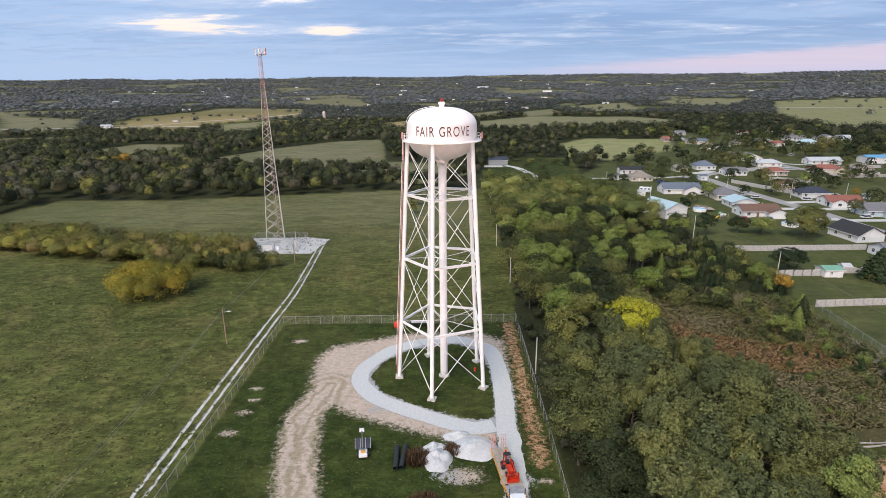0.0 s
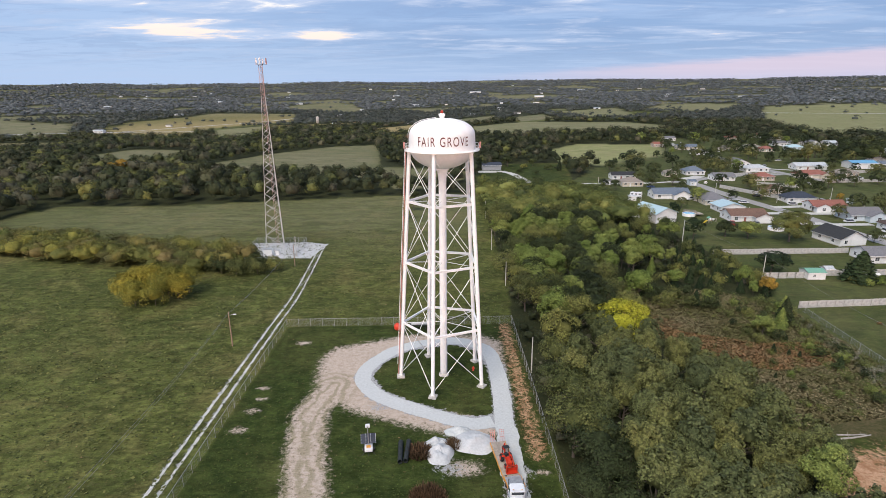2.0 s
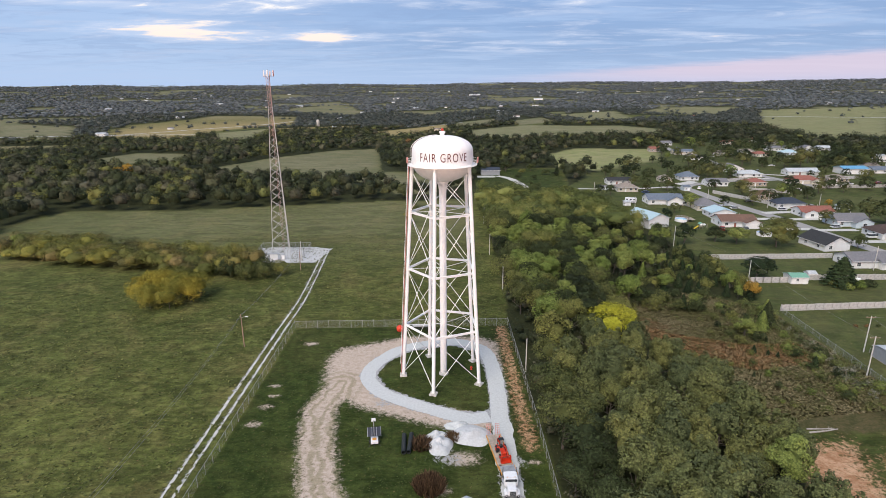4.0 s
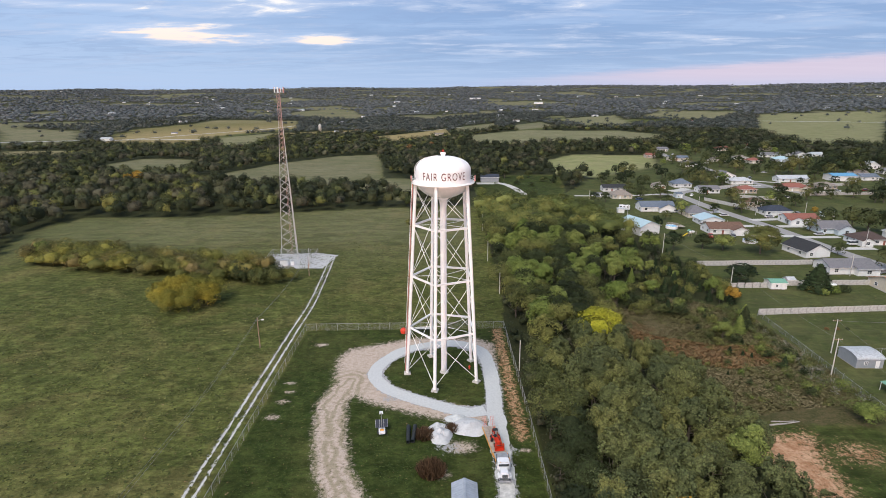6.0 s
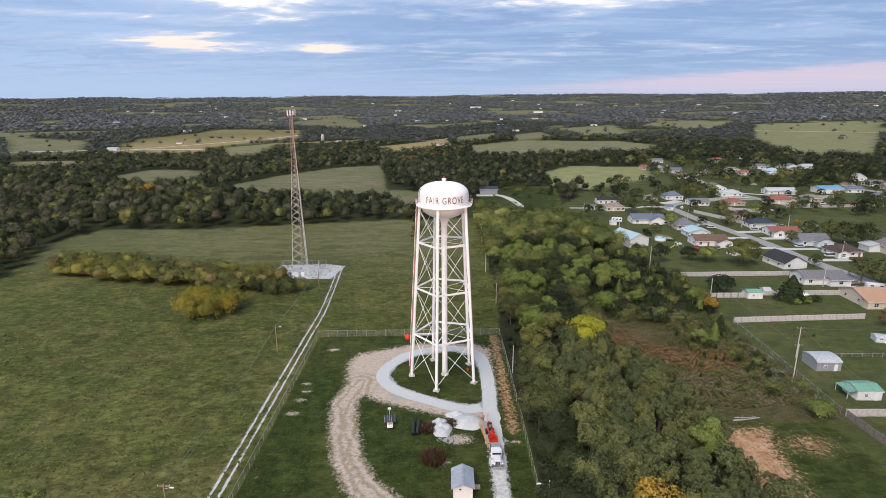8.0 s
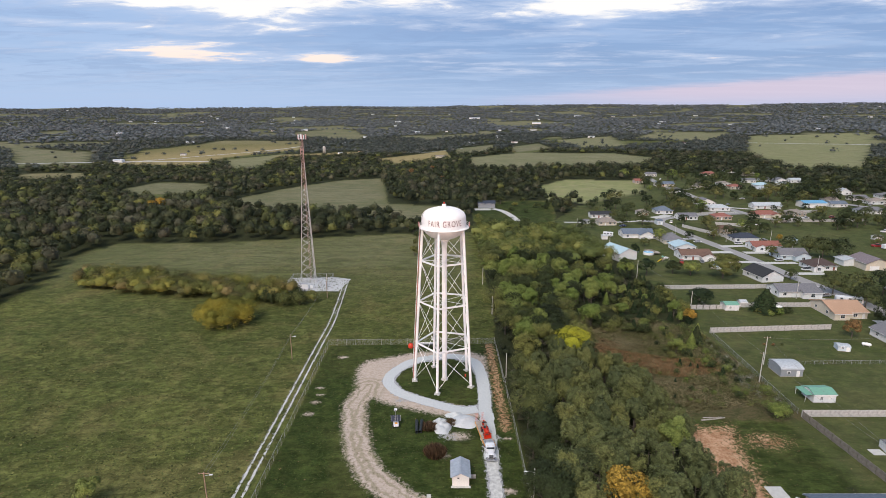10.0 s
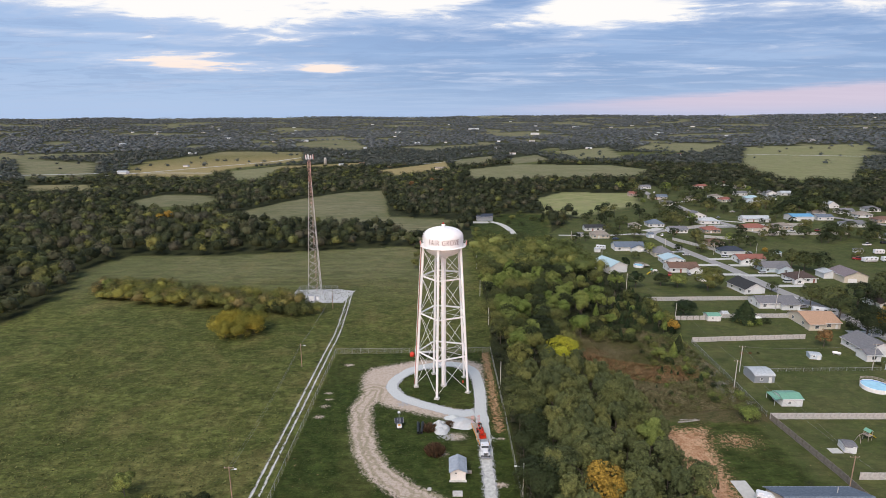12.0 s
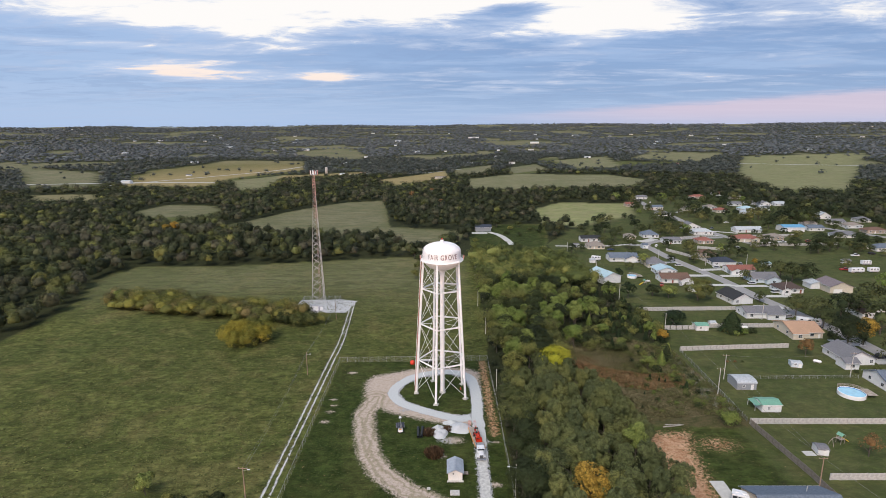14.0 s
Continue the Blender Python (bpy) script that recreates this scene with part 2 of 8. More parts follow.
def lathe(bm, prof, n=48, mat=0):
    rings = []
    for r, z in prof:
        rings.append([bm.verts.new((r * math.cos(2 * math.pi * i / n), r * math.sin(2 * math.pi * i / n), z)) for i in range(n)])
    for a, b in zip(rings, rings[1:]):
        for i in range(n):
            f = bm.faces.new((a[i], a[(i + 1) % n], b[(i + 1) % n], b[i]))
            f.smooth, f.material_index = True, mat
    bm.faces.new(rings[-1]).material_index = mat
    bm.faces.new(rings[0][::-1]).material_index = mat


def raw_mesh(name, V, F, mat, attrs=None, smooth=False):
    """A mesh from arrays: V n x 3, F m x 4 or m x 3."""
    me = bpy.data.meshes.new(name)
    V, F = np.asarray(V, np.float32), np.asarray(F, np.int32)
    k = F.shape[1]
    me.vertices.add(len(V)), me.loops.add(F.size), me.polygons.add(len(F))
    me.vertices.foreach_set("co", V.ravel())
    me.loops.foreach_set("vertex_index", F.ravel())
    me.polygons.foreach_set("loop_start", np.arange(0, F.size, k, dtype=np.int32))
    if smooth:
        me.polygons.foreach_set("use_smooth", np.ones(len(F), bool))
    for m in (mat if isinstance(mat, (list, tuple)) else [mat]):
        me.materials.append(m)
    for nm, val in (attrs or {}).items():
        if val.ndim == 1:
            me.attributes.new(nm, "FLOAT", "POINT").data.foreach_set("value", val.astype(np.float32))
        else:
            me.attributes.new(nm, "FLOAT_COLOR", "POINT").data.foreach_set("color", val.astype(np.float32).ravel())
    me.update(calc_edges=True)
    return me


# ---- the lie of the land ----
def inside(x, y, poly):
    c = np.zeros(np.shape(x), bool)
    for (x0, y0), (x1, y1) in zip(poly, poly[1:] + poly[:1]):
        if y0 != y1:
            c ^= ((y0 > y) != (y1 > y)) & (x < (x1 - x0) * (y - y0) / (y1 - y0) + x0)
    return c


def line_dist(x, y, pts, closed=False):
    d = np.full(np.shape(x), 1e9)
    for (x0, y0), (x1, y1) in zip(pts, pts[1:] + (pts[:1] if closed else [])):
        dx, dy = x1 - x0, y1 - y0
        k = np.clip(((x - x0) * dx + (y - y0) * dy) / (dx * dx + dy * dy), 0, 1)
        d = np.minimum(d, np.hypot(x - x0 - k * dx, y - y0 - k * dy))
    return d


def soft(x, y, poly, edge):
    """1 inside the polygon, 0 outside, falling over +-edge metres."""
    d = line_dist(x, y, poly, True) * np.where(inside(x, y, poly), 1, -1)
    return S(d, -edge, edge)


def gz(x, y):
    x, y = np.asarray(x, float), np.asarray(y, float)
    r = np.hypot(x, y + 100)
    dip = -9 * S(y, 190, 700) * S(-x, -160, 60) - 6 * S(r, 600, 1200)
    far = 111 * np.clip((r - 1500) / 3200, 0, 1) ** 1.35
    roll = (np.sin(x / 310 + 1.3) * np.sin(y / 420 + 0.4) * 3 + np.sin(x / 170 + y / 230) * 1.5) * S(r, 500, 1400)
    hump = (np.sin(x / 690 + 2.0) * 8 + np.sin(x / 260 + y / 800) * 4) * S(r, 2500, 4200) * 0.22
    drop = -260 * S(r, 4700, 5300)
    return dip + far + roll + hump + drop


FIELDS = {
    "meadow": [(-30, 196), (-142, 172), (-198, 172), (-206, 135), (-191, 106), (-185, 61), (-187, 45), (-225, -20), (-300, -120), (-300, -400), (60, -400), (19, -55), (17, 25), (20, 60), (19, 160), (20, 200)],
    "meadow_beyond": [(-208, 316), (-170, 443), (-132, 518), (-79, 545), (-54, 351), (-40, 262), (-127, 270)],
    "meadow_corner": [(-30, 214), (-42, 265), (-58, 325), (-8, 307), (17, 300), (13, 254), (-9, 217)],
    "meadow_small": [(-349, 437), (-348, 511), (-286, 492), (-255, 456), (-258, 393), (-314, 388)],
    "pasture_west": [(-660, 688), (-547, 681), (-483, 585), (-577, 583)],
    "pasture_far_west": [(-1120, 1266), (-816, 1125), (-620, 806), (-782, 841)],
    "golden": [(-595, 827), (-718, 1157), (-678, 1294), (-652, 1499), (-430, 1505), (-347, 1185), (-439, 951), (-421, 770)],
    "green_strip": [(-415, 891), (-345, 1043), (-303, 721), (-344, 714)],
    "tan_field": [(-130, 896), (-1, 1149), (10, 928), (-83, 779)],
    "tan_strip": [(-350, 1010), (-200, 1120), (-190, 1050), (-340, 940)],
    "big_pasture": [(39, 855), (149, 932), (322, 902), (358, 781), (281, 665), (100, 634), (41, 680)],
    "pasture_b": [(25, 1169), (122, 1230), (91, 1003), (22, 992)],
    "pasture_c": [(143, 1113), (234, 1243), (233, 1063), (141, 948)],
    "pasture_d": [(302, 1378), (508, 1562), (410, 1107), (308, 1096)],
    "home_field": [(95, 419), (135, 473), (216, 459), (191, 377), (117, 310), (90, 331)],
    "green_east": [(880, 1470), (1258, 1490), (594, 629), (484, 619), (575, 910)],
    "pasture_north": [(698, 1708), (900, 1620), (690, 1330), (540, 1450)],
    "barn_lawn": [(22, 200), (20, 275), (36, 312), (58, 332), (92, 322), (84, 262), (70, 205), (60, 196)],
}
TOWN = [(88, -400), (88, 30), (97, 60), (92, 120), (84, 180), (78, 235), (110, 300), (190, 375), (205, 450), (230, 520), (330, 540), (385, 440), (400, 280), (520, 150), (520, -400)]
BRUSH = [(46, 60), (60, 45), (76, 50), (92, 36), (94, -20), (84, -55), (58, -58), (56, -30), (58, -2), (52, 20), (40, 50)]


def open_land(x, y):
    """1 where no wood stands."""
    o = inside(x, y, TOWN) | inside(x, y, BRUSH)
    for k, p in FIELDS.items():
        o |= inside(x, y, p)
        if p[0][1] > 300 and k not in ("meadow_beyond", "home_field"):   # keep tall trees off the near edge of far fields
            d = np.hypot(x, y + 150)
            for far in (20, 40, 60):
                o |= inside(x + x / d * far, y + (y + 150) / d * far, p)
    r = np.hypot(x, y)
    q = np.sin(x / 190 + 0.7 * np.sin(y / 240)) * np.sin(y / 330 + 1.1 * np.sin(x / 410))
    q2 = np.sin(x / 83 + 1.4 * np.sin(y / 150)) * np.sin(y / 210 + 1.3 * np.sin(x / 170) + 0.5)
    o |= ((r > 1500) & (q > 0.80)) | ((r > 1200) & (q2 > 0.86))
    q3 = np.sin(x / 260 + 1.7 * np.sin(y / 500) + 2) * np.sin(y / 120 + 0.8 * np.sin(x / 330))
    o |= (r > 1150) & (q3 > 0.74)
    q4 = np.sin(x / 61 + 1.2 * np.sin(y / 390) + 0.4) * np.sin(y / 140 + 1.5 * np.sin(x / 120))
    o |= (r > 1300) & (q4 > 0.84)
    return o


def build_ground():
    def axis(bits):
        return np.unique(np.concatenate([np.arange(a, b, s) for a, b, s in bits] + [[bits[-1][1]]]))
    xs = axis([(-4800, -1600, 80), (-1600, -600, 25), (-600, -200, 8), (-200, -80, 3.0), (-80, -52, 1.4), (-52, 22, 1.0), (22, 110, 2.0), (110, 400, 5), (400, 1000, 20), (1000, 1600, 40), (1600, 4800, 80)])
    ys = axis([(-1500, -400, 60), (-400, -64, 14), (-64, 34, 1.0), (34, 110, 2.0), (110, 260, 4), (260, 700, 9), (700, 1600, 20), (1600, 4800, 50)])
    X, Y = np.meshgrid(xs, ys)
    x, y = X.ravel(), Y.ravel()
    z = gz(x, y)
    n, k = len(xs), len(ys)
    i = (np.arange(k - 1)[:, None] * n + np.arange(n - 1)[None]).ravel()
    F = np.stack([i, i + 1, i + 1 + n, i + n], 1)
    # covers: bare earth, lawn, brush
    yard = soft(x, y, [(-39, 24), (17.5, 25), (17.5, -56), (-39, -56)], 1.0)
    ring = soft(x, y, [(-25, 12), (-27, 7), (-26, -3), (-24, -8), (-17, -13), (-8, -17), (3, -21), (9, -21), (12.5, -14), (13.2, 15), (9, 18.5), (-8, 19)], 4.0)
    lane = [(-22, -4), (-24.5, -14), (-23, -24), (-20, -36), (-16, -44), (-8, -52), (2, -58)]
    off = line_dist(x, y, lane)
    tan = np.maximum(ring, S(-off, -6.0, -1.2) * 0.80)
    for px, py, r in ((-33, 15, 2.2), (-36, -5, 1.6), (-35, -9, 1.4), (-35.5, -13, 1.8), (-36, -19, 2.0), (15.5, -30, 1.5), (-2, -24, 2.5), (3, -29, 4), (-1, -36.8, 2.6), (13.5, -49, 2.2)):
        tan = np.maximum(tan, 0.78 * S(-np.hypot(x - px, (y - py) * 1.8), -r * 1.8, 0))
    isl = soft(x, y, [(-16.6, 1.0), (-12.8, -6.4), (-4.0, -12.0), (10.4, -16.4), (11.4, -5.0), (10.8, 9.2), (3.0, 16.0), (-9.4, 13.0)], 0.8)
    tan *= 1 - isl
    clay = soft(x, y, [(59, -26), (72, -25), (70, -33), (68, -44), (66, -60), (56, -60), (60, -42)], 5.0)
    clay = np.maximum(clay, S(-line_dist(x, y, [(15.0, 24), (15.2, -6), (15.4, -26)]), -3.0, -0.2) * 0.66)
    clay = np.maximum(clay, 0.6 * S(-np.hypot(x - 78, (y + 31) * 1.5), -11, 0))
    town = soft(x, y, TOWN, 3)
    lawn = np.maximum(yard * 0.95, town * 0.8)
    lawn = np.maximum(lawn, soft(x, y, [(59, -20), (92, -22), (94, -60), (64, -60)], 4) * 0.6)
    lawn = np.maximum(lawn, 0.7 * soft(x, y, FIELDS["home_field"], 6))
    lawn = np.maximum(lawn, 0.7 * soft(x, y, FIELDS["barn_lawn"], 6))
    lawn = np.maximum(lawn, 0.8 * soft(x, y, FIELDS["green_east"], 20))
    brush = soft(x, y, BRUSH, 5) * (1 - 0.8 * soft(x, y, [(59, -20), (92, -22), (94, -60), (64, -60)], 4))
    rust = S(-line_dist(x, y, [(52, 28), (60, 14), (72, 8), (84, 10)]), -9, -1)
    gold = np.maximum(soft(x, y, FIELDS["golden"], 15) * (0.35 + 0.65 * S(1.1 * x - y, -2000, -1500)), np.maximum(soft(x, y, FIELDS["tan_field"], 10), soft(x, y, FIELDS["tan_strip"], 10)))
    gold = np.maximum(gold, 0.35 * soft(x, y, FIELDS["pasture_west"], 10))
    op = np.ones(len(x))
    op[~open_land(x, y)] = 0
    # dark wood floor thins past 1300 m, a haze-like paling put into the colour
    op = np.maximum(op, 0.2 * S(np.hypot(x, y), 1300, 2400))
    # loose stone spread beside the tracks
    loop = [(8.8, -16.5), (4.0, -17.0), (-6.5, -12.0), (-13.5, -7.2), (-16.8, -0.5), (-14.6, 6.5), (-8.5, 13.0), (2.5, 15.8), (9.0, 11.8), (11.0, 4.0), (11.2, -8.0), (10.8, -18.0)]
    stone = S(-line_dist(x, y, loop), -2.6, -1.3)
    stone = np.maximum(stone, S(-line_dist(x, y, [(10.9, -15), (10.9, -60), (11, -120)]), -3.0, -0.8) * 0.8)
    for dx in (-0.9, 0.9):
        stone = np.maximum(stone, 0.55 * S(-line_dist(x, y, [(-46.3 + dx, 96), (-42.9 + dx, 47), (-42.9 + dx, 24), (-42.9 + dx, -55), (-43.5 + dx, -140)]), -1.15, -0.1))
    for px, py, r in ((3, -21, 6), (-1, -25, 4.5), (1, -29, 5), (-12, -12, 4), (13, -30, 3)):
        stone = np.maximum(stone, 0.55 * S(-np.hypot(x - px, (y - py) * 1.5), -r * 1.5, 0))
    pale = np.zeros(len(x))
    for k, p in FIELDS.items():
        if k not in ("meadow", "golden", "tan_field", "tan_strip", "barn_lawn"):
            pale = np.maximum(pale, soft(x, y, p, 8) * (0.85 if k.startswith("meadow") else 1.0))
    # past 1400 m all ground takes the pasture tone, part of the painted haze
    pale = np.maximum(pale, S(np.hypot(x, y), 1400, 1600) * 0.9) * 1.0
    pale = np.maximum(pale, 0.06 * town)
    pale = np.maximum(pale, 0.45 * S(y, 50, 150) * soft(x, y, FIELDS["meadow"], 4) * S(-x, -17, -8))
    fresh = np.maximum(soft(x, y, FIELDS["home_field"], 8), 0.55 * soft(x, y, FIELDS["green_east"], 25))
    for k, q in (("big_pasture", 0.2), ("pasture_d", 0.25), ("pasture_north", 0.2), ("green_strip", 0.3)):
        fresh = np.maximum(fresh, q * soft(x, y, FIELDS[k], 10))
    fresh = np.maximum(fresh, 0.14 * town)
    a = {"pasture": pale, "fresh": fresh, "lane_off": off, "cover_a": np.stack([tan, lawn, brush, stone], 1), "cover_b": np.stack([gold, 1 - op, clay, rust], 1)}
    m = bpy.data.materials.new("ground_cover")
    m.use_nodes = True
    t = m.node_tree
    b = t.nodes["Principled BSDF"]
    at = [nd(t, "ShaderNodeAttribute") for _ in range(2)]
    at[0].attribute_name, at[1].attribute_name = "cover_a", "cover_b"
    sa, sb = nd(t, "ShaderNodeSeparateColor"), nd(t, "ShaderNodeSeparateColor")
    t.links.new(at[0].outputs["Color"], sa.inputs[0]), t.links.new(at[1].outputs["Color"], sb.inputs[0])
    pos = nd(t, "ShaderNodeNewGeometry").outputs["Position"]
    st = nd(t, "ShaderNodeMapping")
    t.links.new(pos, st.inputs[0])
    st.inputs["Scale"].default_value, st.inputs["Rotation"].default_value = (0.35, 1.0, 1), (0, 0, 0.15)
    huge, mid = noise_node(t, pos, 0.012, 5, 0.6), noise_node(t, st.outputs[0], 0.13, 9, 0.72, 1.2)
    tuft, grit = noise_node(t, st.outputs[0], 1.3, 6, 0.75), noise_node(t, pos, 3.5, 5, 0.75)
    rag = math_node(t, "ADD", math_node(t, "MULTIPLY", noise_node(t, pos, 0.33, 6, 0.7), 0.5), math_node(t, "MULTIPLY", noise_node(t, pos, 1.5, 7, 0.8), 0.5))
    clump = noise_node(t, pos, 0.055, 6, 0.65, 0.6)

    def ragged(v, k=0.09, amp=2.3):
        w = math_node(t, "ADD", 1.0, math_node(t, "MULTIPLY", math_node(t, "SUBTRACT", rag, 0.5), amp * 2.0))
        return step_node(t, math_node(t, "MULTIPLY", v, w), 0.48 - k, 0.48 + k)
    mott = noise_node(t, pos, 0.55, 8, 0.78, 0.4)
    grass = mix_node(t, step_node(t, mid, 0.36, 0.62), (0.050, 0.066, 0.015), (0.116, 0.130, 0.034))
    grass = mix_node(t, math_node(t, "MULTIPLY", step_node(t, huge, 0.40, 0.62), 0.35), grass, (0.060, 0.080, 0.022))
    grass = mix_node(t, math_node(t, "MULTIPLY", step_node(t, clump, 0.46, 0.66), 0.75), grass, (0.152, 0.136, 0.048))
    grass = mix_node(t, math_node(t, "MULTIPLY", step_node(t, tuft, 0.50, 0.68), 0.45), grass, (0.038, 0.043, 0.014))
    grass = mix_node(t, math_node(t, "MULTIPLY", step_node(t, grit, 0.50, 0.64), 0.5), grass, (0.132, 0.142, 0.050))
    grass = mix_node(t, math_node(t, "MULTIPLY", step_node(t, math_node(t, "SUBTRACT", 1.0, rag), 0.50, 0.60), 0.45), grass, (0.030, 0.040, 0.012))
    grass = mix_node(t, math_node(t, "MULTIPLY", step_node(t, mott, 0.47, 0.58), 0.42), grass, (0.046, 0.046, 0.017))
    grass = mix_node(t, math_node(t, "MULTIPLY", step_node(t, math_node(t, "SUBTRACT", 1.0, mott), 0.54, 0.64), 0.6), grass, (0.135, 0.130, 0.052))
    mown = mix_node(t, step_node(t, rag, 0.38, 0.62), (0.021, 0.035, 0.008), (0.050, 0.066, 0.016))
    mown = mix_node(t, math_node(t, "MULTIPLY", step_node(t, clump, 0.45, 0.68), 0.6), mown, (0.078, 0.082, 0.025))
    mown = mix_node(t, math_node(t, "MULTIPLY", step_node(t, grit, 0.50, 0.70), 0.4), mown, (0.022, 0.031, 0.008))
    col = mix_node(t, ragged(sa.outputs[1], 0.2, 0.8), grass, mown)
    rough1, rough2 = noise_node(t, st.outputs[0], 0.75, 10, 0.82, 0.5), noise_node(t, pos, 0.22, 6, 0.7, 0.8)
    sc = nd(t, "ShaderNodeVectorMath")
    sc.operation = "SCALE"
    t.links.new(col, sc.inputs[0])
    w = math_node(t, "ADD", math_node(t, "MULTIPLY", step_node(t, rough1, 0.34, 0.66), 0.62), 0.70)
    w = math_node(t, "MULTIPLY", w, math_node(t, "ADD", math_node(t, "MULTIPLY", step_node(t, rough2, 0.35, 0.65), 0.5), 0.75))
    t.links.new(w, sc.inputs["Scale"])
    col = sc.outputs[0]
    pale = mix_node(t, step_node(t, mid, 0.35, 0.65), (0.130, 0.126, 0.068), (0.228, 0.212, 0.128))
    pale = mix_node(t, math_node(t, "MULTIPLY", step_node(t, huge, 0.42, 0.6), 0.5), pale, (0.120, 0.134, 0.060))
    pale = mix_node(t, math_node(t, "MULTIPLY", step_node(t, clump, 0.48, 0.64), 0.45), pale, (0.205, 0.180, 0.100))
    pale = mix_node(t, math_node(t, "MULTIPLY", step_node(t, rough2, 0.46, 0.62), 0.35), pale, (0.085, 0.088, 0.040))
    # pasture tone, with the distance paling of the far ground in it
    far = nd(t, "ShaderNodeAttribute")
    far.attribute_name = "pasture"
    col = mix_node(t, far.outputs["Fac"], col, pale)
    fr = nd(t, "ShaderNodeAttribute")
    fr.attribute_name = "fresh"
    hay = mix_node(t, step_node(t, mid, 0.35, 0.65), (0.165, 0.190, 0.072), (0.285, 0.280, 0.130))
    hay = mix_node(t, math_node(t, "MULTIPLY", step_node(t, clump, 0.45, 0.62), 0.5), hay, (0.25, 0.225, 0.125))
    col = mix_node(t, fr.outputs["Fac"], col, hay)
    weeds = mix_node(t, step_node(t, rag, 0.38, 0.62), (0.038, 0.046, 0.014), (0.110, 0.088, 0.042))
    weeds = mix_node(t, math_node(t, "MULTIPLY", step_node(t, grit, 0.48, 0.66), 0.5), weeds, (0.140, 0.118, 0.066))
    col = mix_node(t, ragged(sa.outputs[2], 0.15, 1.0), col, weeds)
    red = mix_node(t, step_node(t, grit, 0.35, 0.65), (0.085, 0.045, 0.022), (0.20, 0.105, 0.05))
    col = mix_node(t, math_node(t, "MULTIPLY", ragged(at[1].outputs["Alpha"], 0.3, 2.4), 0.6), col, red)
    straw = mix_node(t, step_node(t, mid, 0.3, 0.7), (0.22, 0.18, 0.075), (0.33, 0.26, 0.125))
    col = mix_node(t, sb.outputs[0], col, straw)
    # ground inside the woods is darker than the open grass
    wood_floor = mix_node(t, step_node(t, rag, 0.35, 0.65), (0.022, 0.027, 0.012), (0.044, 0.049, 0.020))
    col = mix_node(t, sb.outputs[1], col, wood_floor)
    lo = nd(t, "ShaderNodeAttribute")
    lo.attribute_name = "lane_off"
    crumb = noise_node(t, pos, 1.1, 10, 0.8, 0.3)
    rut = math_node(t, "SINE", math_node(t, "ADD", math_node(t, "MULTIPLY", lo.outputs["Fac"], 3.1), math_node(t, "MULTIPLY", noise_node(t, pos, 0.12, 5, 0.7), 22.0)))
    near = math_node(t, "SUBTRACT", 1.0, step_node(t, lo.outputs["Fac"], 3.5, 6.5))
    earth = mix_node(t, step_node(t, crumb, 0.34, 0.62), (0.37, 0.295, 0.225), (0.52, 0.43, 0.36))
    earth = mix_node(t, math_node(t, "MULTIPLY", math_node(t, "MULTIPLY", step_node(t, rut, -0.6, 1.0), near), 0.65), earth, (0.24, 0.21, 0.12))
    earth = mix_node(t, math_node(t, "MULTIPLY", step_node(t, grit, 0.48, 0.66), 0.3), earth, (0.54, 0.48, 0.43))

    def crumbly(v, lo_, hi_, amp):
        q = math_node(t, "ADD", v, math_node(t, "MULTIPLY", math_node(t, "SUBTRACT", crumb, 0.5), amp))
        return step_node(t, q, lo_, hi_)
    col = mix_node(t, crumbly(sa.outputs[0], 0.30, 0.75, 1.9), col, earth)
    orange = mix_node(t, step_node(t, rag, 0.38, 0.62), (0.30, 0.150, 0.075), (0.56, 0.36, 0.225))
    col = mix_node(t, crumbly(sb.outputs[2], 0.30, 0.85, 3.6), col, orange)
    stone = mix_node(t, step_node(t, grit, 0.35, 0.68), (0.26, 0.26, 0.26), (0.46, 0.465, 0.47))
    col = mix_node(t, crumbly(at[0].outputs["Alpha"], 0.42, 0.60, 2.2), col, stone)
    t.links.new(col, b.inputs["Base Color"])
    b.inputs["Roughness"].default_value, b.inputs["Specular IOR Level"].default_value = 0.95, 0.1
    bn = nd(t, "ShaderNodeBump")
    bn.inputs["Strength"].default_value, bn.inputs["Distance"].default_value = 0.6, 0.35
    t.links.new(math_node(t, "ADD", tuft, math_node(t, "MULTIPLY", grit, 0.4)), bn.inputs["Height"])
    t.links.new(bn.outputs[0], b.inputs["Normal"])
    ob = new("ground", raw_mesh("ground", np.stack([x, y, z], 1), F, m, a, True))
    tagged(ob, "rolling green meadow, lawns, bare earth and far hills", "ground", kind="structure")


build_ground()


# ---- trees ----
def unit(v):
    return v / (np.linalg.norm(v, axis=1, keepdims=True) + 1e-9)


def quads(C, N, size, rng, aspect=0.7):
    """Four-cornered leaf clumps at C that face N."""
    N = unit(N)
    T = unit(np.cross(N, rng.normal(size=N.shape)))
    B = np.cross(N, T)
    s = (size * rng.uniform(0.6, 1.4, len(C)))[:, None]
    a = aspect * rng.uniform(0.7, 1.3, len(C))[:, None]
    V = np.stack([C - T * s, C - B * s * a, C + T * s, C + B * s * a], 1).reshape(-1, 3)
    return V, np.arange(len(V)).reshape(-1, 4)


def leaves(C, N, size, rng):
    """Small three-cornered sprays of leaves at C that face N."""
    N = unit(N)
    T = unit(np.cross(N, rng.normal(size=N.shape)))
    B = np.cross(N, T)
    s = (size * rng.uniform(0.6, 1.4, len(C)))[:, None]
    k = rng.uniform(0.55, 1.0, (len(C), 1))
    return np.stack([C + T * s * 1.25, C + (B * k - T * 0.55) * s, C - (B * k + T * 0.55) * s], 1).reshape(-1, 3)


